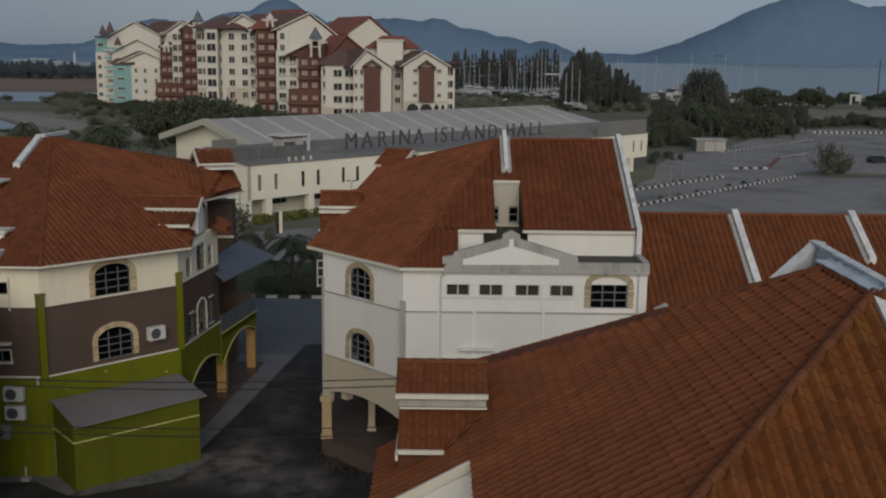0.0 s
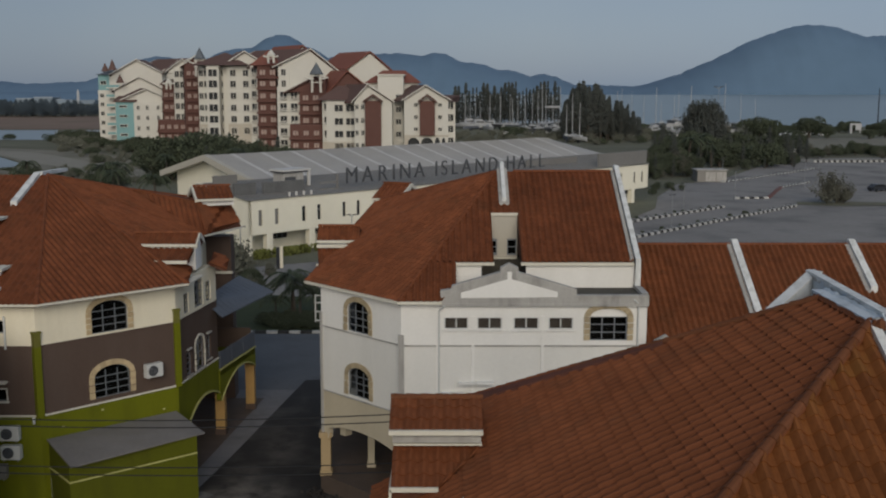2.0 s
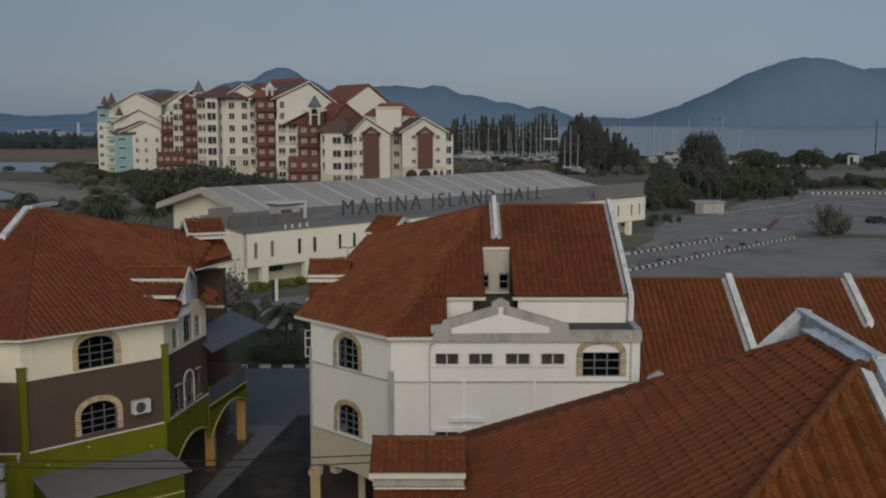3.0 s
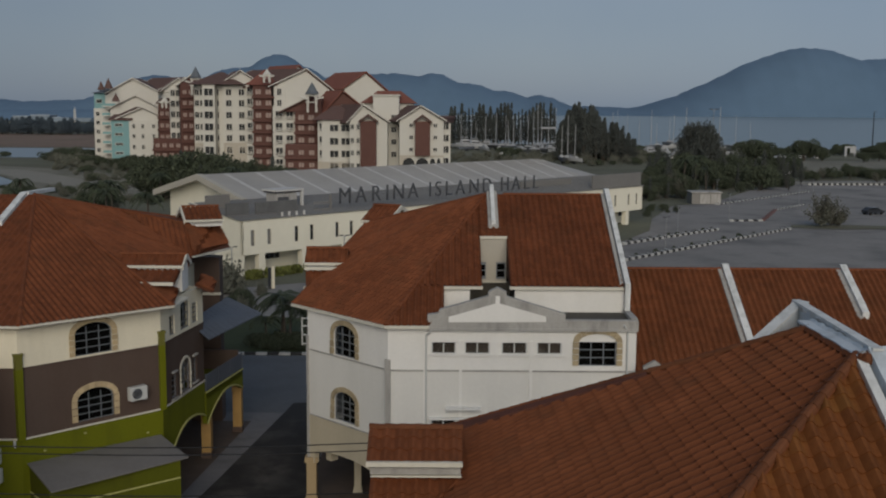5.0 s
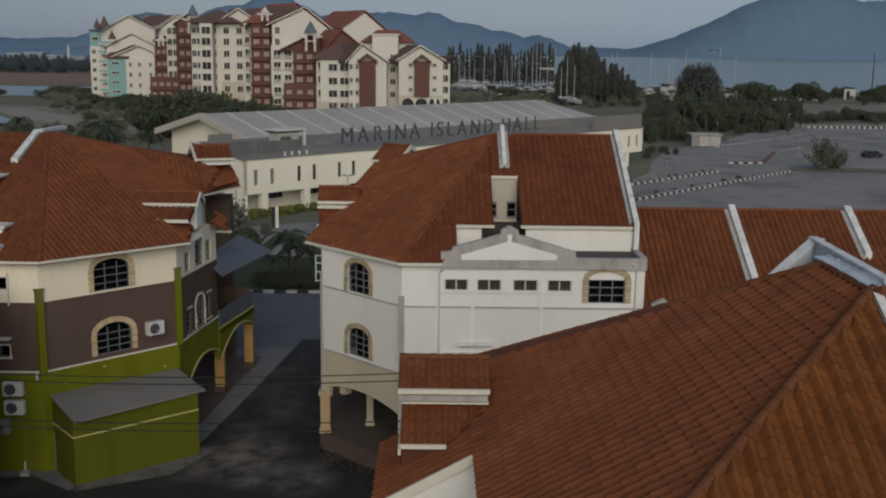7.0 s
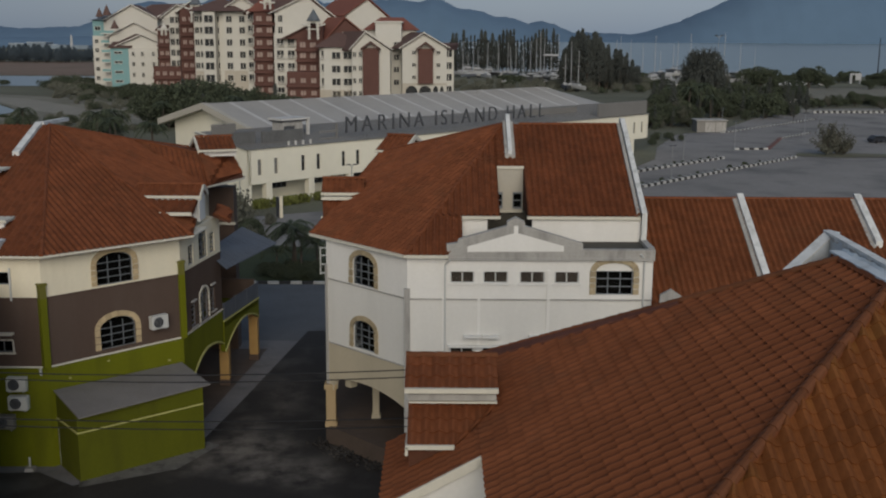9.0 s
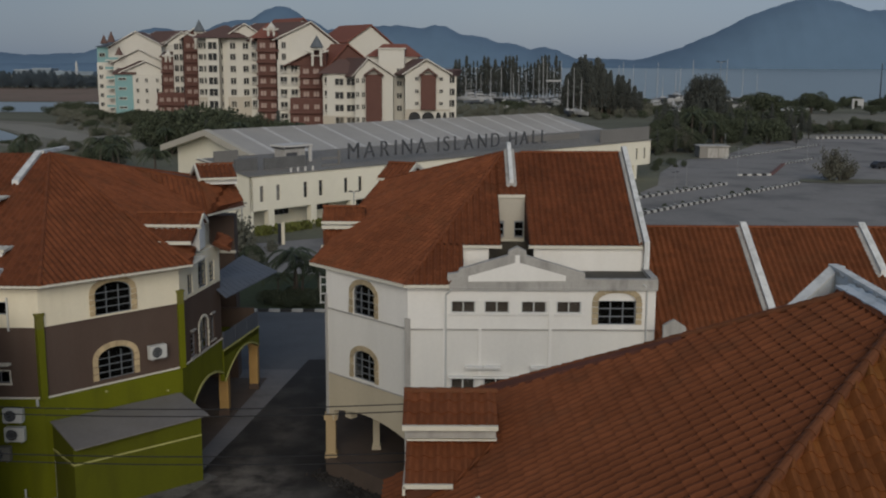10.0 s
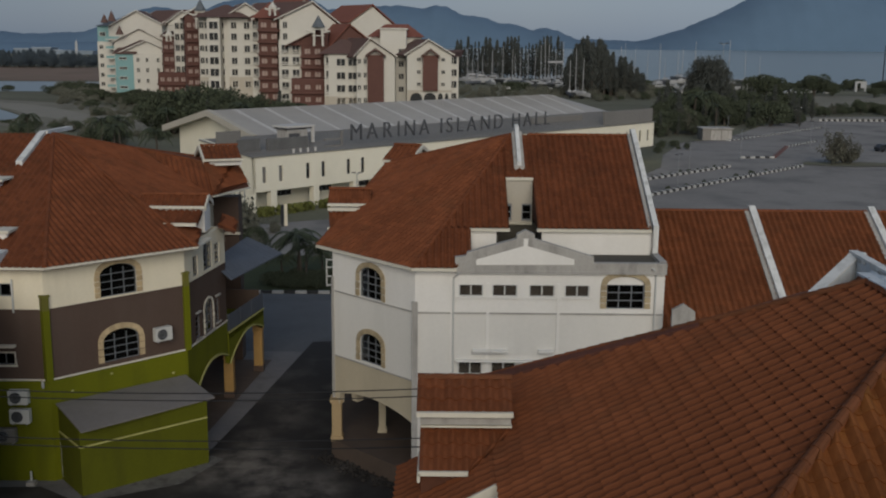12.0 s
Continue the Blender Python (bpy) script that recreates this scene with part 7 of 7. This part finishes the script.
for i in range(20):
    b = 0.197 + 0.0022 * i
    y = r.uniform(236, 268)
    plant(("casuarina", "bush", "bush", "broadleaf")[i % 4], b * y, y, r.uniform(3.2, 6.0), 840 + i, widen=1.1)
for i in range(44):
    b = r.uniform(0.225, 0.345)
    y = r.uniform(268, 350)
    plant(("casuarina", "broadleaf", "shrub", "casuarina", "palm")[i % 5], b * y, y, r.uniform(3.5, 7.5), 870 + i, widen=1.2)
# belt between hall and condominium, and scrub to its side
for i, (x, h) in enumerate(((-62, 8.6), (-58.5, 10.4), (-56.5, 11.4), (-54.5, 10.6), (-52, 9.8), (-49.5, 10.2), (-47, 10.6), (-44.5, 9.8), (-41.5, 9.6), (-39, 9.2), (-37, 8.8), (-34.5, 8.2))):
    plant(("broadleaf", "casuarina", "broadleaf", "palm")[i % 4], x + 0.6 * math.sin(5 * i), 240 + 4 * math.sin(3 * i), h, 1080 + i, widen=1.2 if i % 4 else 0.75)
for i in range(30):
    b = -0.27 + i * 0.0048
    y = r.uniform(222, 262)
    plant(("broadleaf", "palm", "palm", "casuarina", "shrub")[i * 7 % 5], b * y, y, r.uniform(4.5, 9.5) * (1 if i < 20 else 0.72), 360 + i, widen=1.15)
for i in range(16):
    b = -0.16 + i * 0.012
    y = r.uniform(232, 262)
    plant("shrub", b * y, y, r.uniform(1.5, 3.2), 395 + i, widen=1.3)
for i in range(120):
    y = r.uniform(338, 470)
    thicket("scrub", r.uniform(-0.372, -0.255) * y, y, r.uniform(1.5, 3.8), 400 + i, widen=1.6)
for x, y, h in ((-124, 366, 4.2), (-119, 364, 3.8), (-95, 330, 4.6), (-90, 326, 5.0), (-100, 336, 3.6), (-176, 423, 2.6), (-133, 452, 3.2), (-140, 455, 3.0), (-104, 346, 4.6), (-100.5, 344, 5.2), (-97.5, 345, 4.8), (-107, 348, 3.8), (-94, 342, 4.4)):
    plant("shrub", x, y, h, int(-x), widen=1.5)
for b, y, h in ((-0.277, 172, 8.0), (-0.318, 176, 8.4), (-0.33, 190, 8.6), (-0.312, 192, 8.8), (-0.40, 205, 8.0), (-0.408, 196, 6.5), (-0.372, 190, 4.6)):
    plant("palm", b * y, y, h, int(-b * 900))
for b, y, h in ((-0.405, 214, 5.0), (-0.322, 204, 6.0), (-0.335, 200, 5.0), (-0.30, 140, 4)):
    plant("broadleaf", b * y, y, h, int(-b * 700))
for i in range(22):
    b = r.uniform(-0.36, -0.24)
    y = r.uniform(205, 262)
    plant(r.choice(("scrub", "shrub", "scrub")), b * y, y, r.uniform(1.0, 2.4), 460 + i, widen=1.3)
for i in range(26):
    y = r.uniform(232, 335)
    thicket("scrub" if i % 4 else "shrub", r.uniform(-0.36, -0.25) * y, y, r.uniform(1.0, 2.3), 780 + i, widen=1.5)
for i in range(40):
    y = r.uniform(285, 350)
    thicket("scrub" if i % 5 else "shrub", r.uniform(-0.345, -0.25) * y, y, r.uniform(0.8, 2.2), 990 + i, widen=1.9)
for i in range(30):
    y = r.uniform(215, 262)
    thicket("scrub" if i % 3 else "shrub", r.uniform(-0.42, -0.27) * y, y, r.uniform(0.8, 2.0), 1040 + i, widen=1.8)
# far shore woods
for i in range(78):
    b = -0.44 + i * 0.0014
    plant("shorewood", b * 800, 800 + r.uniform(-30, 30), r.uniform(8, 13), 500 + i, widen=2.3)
for i in range(9):
    b = -0.37 + i * 0.0055
    plant("shrub", b * 412, 412 + r.uniform(-10, 6), r.uniform(3, 5), 560 + i, widen=1.6)
# planting between the shops and the hall
for x, y, h, w in ((-12.6, 88.2, 6.0, 1.2), (-12.9, 88.7, 5.0, 1.3), (-12.1, 87.8, 4.4, 1.35), (-10.8, 88.8, 3.8, 1.3), (-14.2, 88.0, 3.0, 1.3)):
    plant("palm", x, y, h, int(-x * 10), widen=w)
for i in range(26):
    plant("shrub", r.uniform(-15.0, -8.6), r.uniform(85.8, 89), r.uniform(0.6, 1.5), 600 + i, widen=1.3)
for i in range(12):
    plant("scrub" if i % 3 else "shrub", r.uniform(-22.5, -18), r.uniform(100, 114), r.uniform(1.0, 2.0), 620 + i, widen=1.0)
plant("scrub", -22.4, 112.5, 4.2, 44)
for i in range(26):
    b = 0.205 + 0.0052 * i + r.uniform(-0.004, 0.004)
    y = r.uniform(285, 350)
    plant("casuarina", b * y, y, r.uniform(4.5, 9.0), 700 + i, widen=1.5)
plant("bush", 68.6, 183.9, 6.6, 7, widen=1.0)
plant("bush", 70.6, 184.6, 6.0, 8, widen=1.1)
plant("bush", 72.0, 184.4, 4.4, 9, widen=1.0)
sheet("verge_2", [(-17, 84.8), (-4, 84.9), (-4, 96), (-26, 104), (-26, 92)], 0.06, LAWN, "dark green grass verge behind the kerb", "verge")
sheet("verge_1", [(62.5, 181.5), (70, 179.5), (82, 180.5), (84, 184), (74, 187), (64, 186)], 0.12, GRASS, "raised grass island in the car park", "verge")
grow_thicket()


def hedge(a, b, wide, high, label):
    h = tagged(new("hedge"), label, "hedge")
    global rng
    rng = np.random.default_rng(int(abs(a[0] * 10)))
    pts = [np.array((a[0] + (b[0] - a[0]) * t, a[1] + (b[1] - a[1]) * t, 0)) + np.array((rng.uniform(-wide, wide), rng.uniform(-wide, wide), rng.uniform(0.05, high))) for t in rng.uniform(0, 1, 900)]
    v, f = leaves(pts, 0.3)
    link("foliage", mesh_of("foliage", v, f, HEDGE), h)


for s0, s1 in ((-0.9, 0.5), (1.75, 6.9), (8.35, 13.6), (15.0, 17.0)):
    a, b = hp(s0, -2.6, 0), hp(s1, -2.6, 0)
    hedge((a.x, a.y), (b.x, b.y), 0.5, 0.95, "clipped yellow-green hedge at the foot of the hall")
for k, (a, b) in enumerate((((29, 158.2), (48, 177.8)), ((26, 140.8), (61, 179.6)))):
    for i in range(10):
        t = (i + 0.5) / 10
        plant("shrub", a[0] + (b[0] - a[0]) * t + 0.3, a[1] + (b[1] - a[1]) * t + 0.5, r.uniform(0.5, 0.95), 700 + 20 * k + i, widen=0.7)

# ---- boats, vehicles, street furniture ----
def boat(length, mast, paint=HULL, label="white sailing boat laid up with a bare mast"):
    """A yacht on its keel."""
    b = tagged(new("sailing_boat"), label, "boat", "boats in the yard")
    bm = bmesh.new()
    n = 7
    rings = []
    for i in range(n):
        t = i / (n - 1)
        w = length * 0.15 * math.sin(math.pi * (0.18 + 0.82 * (1 - t)) * 0.62) * (1 - t ** 4)
        x = (t - 0.5) * length
        rings.append([bm.verts.new(p) for p in ((x, -w, 2.6), (x, -w * 0.7, 1.4), (x, 0, 0.9), (x, w * 0.7, 1.4), (x, w, 2.6))])
    for a, c in zip(rings, rings[1:]):
        for k in range(4):
            bm.faces.new((a[k], a[k + 1], c[k + 1], c[k]))
        bm.faces.new((a[4], a[0], c[0], c[4]))
    bm.faces.new(rings[0])
    part("hull", bm, paint, b)
    bm = boxes((-length * 0.2, length * 0.15, -length * 0.07, length * 0.07, 2.55, 3.3))
    part("cabin", bm, HULL, b)
    bm = bmesh.new()
    rod(bm, (0.3, 0, 2.5), (0.3, 0, mast), 0.17, 0.1, 6)
    rod(bm, (0.3, -1.0, mast * 0.62), (0.3, 1.0, mast * 0.62), 0.06, sides=4)
    part("mast", bm, MAST, b, "bare pale mast")
    bm = bmesh.new()
    rod(bm, (0.3, 0, 4.0), (-length * 0.38, 0, 4.1), 0.12, sides=6)
    part("boom", bm, SCREEN, b)
    part("keel", boxes((-1, 1, -0.15, 0.15, 0.0, 1.2)), CARD, b)
    return b


yard = [boat(11, 17), boat(9, 14.5, BLUEROOF, "dark blue-grey sailing boat laid up with a bare mast"), boat(13, 20, DARKHULL, "dark sailing boat with a white cabin and bare mast")]
spots = [(0.021, 540), (0.027, 520), (0.031, 545), (0.055, 540), (0.064, 560), (0.068, 520), (0.072, 540), (0.079, 500), (0.086, 520), (0.092, 480), (0.096, 530), (0.099, 500), (0.106, 520),
         (0.126, 530), (0.133, 540), (0.112, 560), (0.172, 640), (0.177, 660), (0.181, 640), (0.21, 560), (0.222, 600), (0.226, 540), (0.286, 560), (0.30, 620), (0.045, 505), (0.037, 530), (0.119, 402), (0.125, 404), (0.131, 400), (0.168, 470), (0.192, 520), (0.204, 500), (0.238, 480), (0.27, 500)]
for i, (b, y) in enumerate(spots):
    m = pose(b * y, y, 0, 0, r.uniform(-2, 2), r.uniform(0, 360))
    if i < 3:
        yard[i].matrix_basis = m
        ob = yard[i]
    else:
        ob = copy_thing(yard[(0, 1, 2, 2)[r.randrange(4)]], m)
    k = r.uniform(0.85, 1.15)
    ob.scale = (k, k, k)


def motor_yacht():
    """A white cabin cruiser propped on yard blocks."""
    b = tagged(new("motor_yacht"), "white cabin cruiser laid up on blocks in the boatyard", "boat", "cabin cruisers in the yard")
    bm = bmesh.new()
    rings = []
    for i in range(6):
        t = i / 5
        w = 1.7 * (1 - t ** 3 * 0.95)
        x = (t - 0.5) * 10
        rings.append([bm.verts.new(p) for p in ((x, -w, 3.0 + 0.4 * t), (x, -w * 0.75, 1.7), (x, 0, 1.1 + 0.4 * t), (x, w * 0.75, 1.7), (x, w, 3.0 + 0.4 * t))])
    for a, c in zip(rings, rings[1:]):
        for k in range(4):
            bm.faces.new((a[k], a[k + 1], c[k + 1], c[k]))
        bm.faces.new((a[4], a[0], c[0], c[4]))
    bm.faces.new(rings[0])
    part("hull", bm, HULL, b)
    bm = bmesh.new()
    prof = [(-3.6, 3.0), (2.6, 3.1), (1.4, 4.5), (-3.4, 4.6)]
    prism(bm, [(x, -1.3, z) for x, z in prof], [(x, 1.3, z) for x, z in prof])
    part("cabin", bm, HULL, b)
    part("cabin_glass", boxes((-3.0, 1.2, -1.34, 1.34, 3.6, 4.15)), FARGLASS, b, "dark cabin glass")
    part("flybridge", boxes((-3.2, 0.6, -1.2, 1.2, 4.6, 5.2), (-2.8, 0.0, -1.2, 1.2, 6.0, 6.15), (-2.7, -2.6, -1.1, -1.0, 5.2, 6.0), (-2.7, -2.6, 1.0, 1.1, 5.2, 6.0)), HULL, b)
    for x in (-3, 0, 3):
        part("block", boxes((x - 0.3, x + 0.3, -0.9, 0.9, 0.0, 1.75)), CARD, b, "dark timber block")
    return b


cruiser = motor_yacht()
for i, (b, y, turn, k) in enumerate(((0.0275, 548, 20, 1.0), (0.037, 540, 10, 0.95), (0.045, 545, 160, 0.85), (0.103, 540, 30, 0.7), (0.108, 520, 200, 0.65), (0.113, 545, 80, 0.7), (0.098, 525, 120, 0.6),
                                     (0.118, 500, 10, 0.6), (0.106, 492, 170, 0.65), (0.093, 505, 60, 0.55), (0.062, 535, 5, 0.6), (0.07, 530, 175, 0.55), (0.204, 470, 30, 0.8), (0.216, 480, 140, 0.7), (0.232, 465, 20, 0.7), (0.285, 470, 160, 0.75))):
    m = pose(b * y, y, 0, 0, 0, turn)
    ob = cruiser if i == 0 else copy_thing(cruiser, m)
    ob.matrix_basis = m
    ob.scale = (k, k, k)
yard_shed = thing("boat_shed", (58.9, 560, 0), "open boat shed with a pale flat roof", "shed")
part("roof", boxes((55.2, 62.6, 556, 564, 10.7, 11.5)), HULL, yard_shed, "pale sheet roof")
for x in (55.6, 62.0):
    for y in (556.4, 563.4):
        part("post", boxes((x, x + 0.18, y, y + 0.18, 0, 10.7)), CARD, yard_shed)


def car(paint, label):
    c = tagged(new("car"), label, "car", "parked cars")
    bm = bmesh.new()
    prof = [(-2.2, 0.35), (2.2, 0.35), (2.2, 0.8), (1.2, 0.95), (0.6, 1.45), (-1.3, 1.5), (-2.0, 1.0), (-2.2, 0.9)]
    prism(bm, [(x, -0.85, z) for x, z in prof], [(x, 0.85, z) for x, z in prof])
    bmesh.ops.bevel(bm, geom=bm.edges[:], offset=0.07, segments=2, affect="EDGES")
    part("body", bm, paint, c)
    bm = bmesh.new()
    prof = [(1.05, 0.98), (0.58, 1.38), (-1.25, 1.42), (-1.85, 1.02)]
    prism(bm, [(x, -0.87, z) for x, z in prof], [(x, 0.87, z) for x, z in prof])
    part("cabin_glass", bm, FARGLASS, c, "dark side glass")
    for x in (-1.35, 1.35):
        for y in (-0.8, 0.8):
            bm = bmesh.new()
            rod(bm, (x, y - 0.1, 0.33), (x, y + 0.1, 0.33), 0.33, 0.33, 14)
            part("wheel", bm, RUBBER, c)
    return c


cw, cd = car(CARW, "white car parked beyond the trees"), car(CARD, "dark car parked beyond the trees")
for i, (b, y) in enumerate(((0.334, 470), (0.343, 474), (0.352, 468), (0.36, 472), (0.322, 478), (0.247, 500), (0.255, 496), (0.215, 505), (0.232, 508), (0.06, 470), (0.09, 466), (0.10, 470), (0.328, 452), (0.338, 456), (0.347, 458), (0.20, 452), (0.19, 448), (0.182, 455), (0.196, 430), (0.225, 446), (0.272, 402), (0.342, 331), (0.349, 476), (0.355, 480), (0.366, 462), (-0.337, 467), (-0.332, 468), (-0.325, 466))):
    src = cd if i in (1, 4, 7, 10) else cw
    m = pose(b * y, y, 0, 0, 0, r.uniform(-20, 20))
    if i in (0, 1):
        src.matrix_basis = m
    else:
        copy_thing(src, m)
copy_thing(cd, pose(87.6, 207.2, 0, 0, 0, 20))
hut = thing("substation_hut", (60, 230, 0), "small pale grey electrical hut with double doors", "hut")
part("wall", boxes((56.4, 62.8, 228.5, 233, 0, 2.5)), SCREEN, hut)
part("roof", boxes((56.1, 63.1, 228.2, 233.3, 2.5, 2.7)), CONCRETE, hut)
for x in (58.2, 60.6):
    d = part("door", boxes((x, x + 2.2, 228.4, 228.5, 0.1, 2.2)), CONCRETE, hut, "white louvred double door")
kiosk = thing("white_gantry", (193.8, 487.5, 0), "white gate frame beside the boatyard", "gate")
part("post", boxes((190.6, 191.5, 487, 488, 0, 3.9)), HULL, kiosk)
part("post", boxes((195.2, 195.8, 487, 488, 0, 3.9)), HULL, kiosk)
part("beam", boxes((190.6, 195.8, 487, 488, 3.9, 4.7)), HULL, kiosk)
part("board", boxes((193.2, 195.2, 487.2, 487.5, 1.6, 3.9)), HULL, kiosk, "white sign board in the gate")


def lamp(high, arms, label, paint=STEEL, thick=0.09):
    l = tagged(new("street_lamp"), label, "street lamp", "street lamps")
    bm = bmesh.new()
    rod(bm, (0, 0, 0), (0, 0, high), thick, thick * 0.6)
    part("post", bm, paint, l)
    for a in arms:
        bm = bmesh.new()
        rod(bm, (0, 0, high - 0.1), (a, 0, high + 0.15), 0.04)
        part("arm", bm, STEEL, l)
        bm = boxes((a - 0.3, a + 0.3, -0.12, 0.12, high + 0.08, high + 0.2))
        part("lantern", bm, DARKGRILL, l)
    part("foot", boxes((-0.2, 0.2, -0.2, 0.2, 0, 0.25)), paint, l)
    return l


tall = lamp(7.0, (-0.55, 0.55), "slim twin-armed street lamp on the car park", STEEL, 0.065)
places = [(54.2, 191, 1), (40.5, 172.5, 0.9), (62, 229, 1), (84, 231, 1), (75, 214, 1), (34, 152, 0.9)]
for i, (x, y, k) in enumerate(places):
    m = pose(x, y, 0, 0, 0, 40)
    if i == 0:
        tall.matrix_basis = m
        ob = tall
    else:
        ob = copy_thing(tall, m)
    ob.scale = (k, k, k * 0.75)
small_lamp = lamp(6.6, (-0.45, 0.45), "short black twin lantern lamp before the hall")
small_lamp.matrix_basis = pose(-22.05, 113, 0, 0, 0, 10)
small_lamp.scale = (0.8, 0.8, 0.77)
copy_thing(small_lamp, pose(-10.2, 118, 0, 0, 0, 10)).scale = (0.8, 0.8, 0.88)
mastlamp = lamp(21, (1.2,), "tall dark mast lamp", CARD, 0.4)
mastlamp.matrix_basis = pose(242, 580, 0)
lampb = copy_thing(tall, pose(116, 440, 0))
lampb.scale = (2.2, 2.2, 3.0)
post = thing("marker_post", (-18.1, 115.9, 0), "pale yellow road marker board on a dark post", "sign post")
part("board", boxes((-18.2, -17.85, 115.8, 115.9, 0.1, 2.6)), CREAM, post)
part("post", boxes((-18.6, -18.25, 115.82, 115.95, 0, 2.5)), CARD, post)


def cable(a, b, sag, radius):
    c = thing("overhead_cable", a, "thin black overhead cable across the lane", "cable", "overhead cables")
    a, b = Vector(a), Vector(b)
    pts = [a.lerp(b, k / 30) - Vector((0, 0, sag * 4 * (k / 30) * (1 - k / 30))) for k in range(31)]
    bm = bmesh.new()
    rings = [[bm.verts.new(p + Vector((0, radius * math.cos(i * math.tau / 5), radius * math.sin(i * math.tau / 5)))) for i in range(5)] for p in pts]
    for m, n in zip(rings, rings[1:]):
        for i in range(5):
            bm.faces.new((m[i], m[(i + 1) % 5], n[(i + 1) % 5], n[i]))
    part("wire", bm, CABLE, c)


for za, zb, sag in ((10.6, 10.95, 0.55), (10.45, 10.75, 0.6), (9.15, 9.35, 0.5), (8.95, 9.05, 0.5)):
    cable((-20, 30, za + 0.1), (6, 30, zb + 0.1), sag, 0.018)
pole = thing("utility_pole", (-20.1, 30, 0), "slim grey utility pole carrying cables", "utility pole")
bm = bmesh.new()
rod(bm, (-20.1, 30, 0), (-20.1, 30, 11.2), 0.14, 0.1)
part("post", bm, STEEL, pole)
for z in (9.3, 10.8):
    part("crossarm", boxes((-20.2, -20.0, 29.6, 30.4, z, z + 0.1)), STEEL, pole)
# factory and minaret on the far shore
for b, y, w, h in ((-0.401, 1500, 20, 6.5), (-0.382, 1500, 26, 8.2), (-0.366, 1500, 11, 5)):
    fct = thing("far_factory", (b * y, y, 0), "pale far-off industrial shed on the shore", "factory")
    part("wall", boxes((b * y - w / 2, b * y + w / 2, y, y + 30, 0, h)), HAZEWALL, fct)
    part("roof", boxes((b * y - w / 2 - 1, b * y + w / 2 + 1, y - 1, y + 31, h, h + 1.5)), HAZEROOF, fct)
tower = thing("far_tower", (-523, 1500, 0), "slender white far-off tower", "tower")
bm = bmesh.new()
rod(bm, (-523, 1500, 0), (-523, 1500, 15), 2.6, 1.8)
rod(bm, (-523, 1500, 15), (-523, 1500, 21), 2.2, 0.2)
part("shaft", bm, HULL, tower)
part("base", boxes((-523 - 30, -523 + 24, 1498, 1520, 0, 5.5)), HAZEWALL, tower)

# ---- single roof tiles, last ----
for data, parent, m in LATE_TILES:
    ob = link("roof_tile", data, parent)
    ob.matrix_basis = m
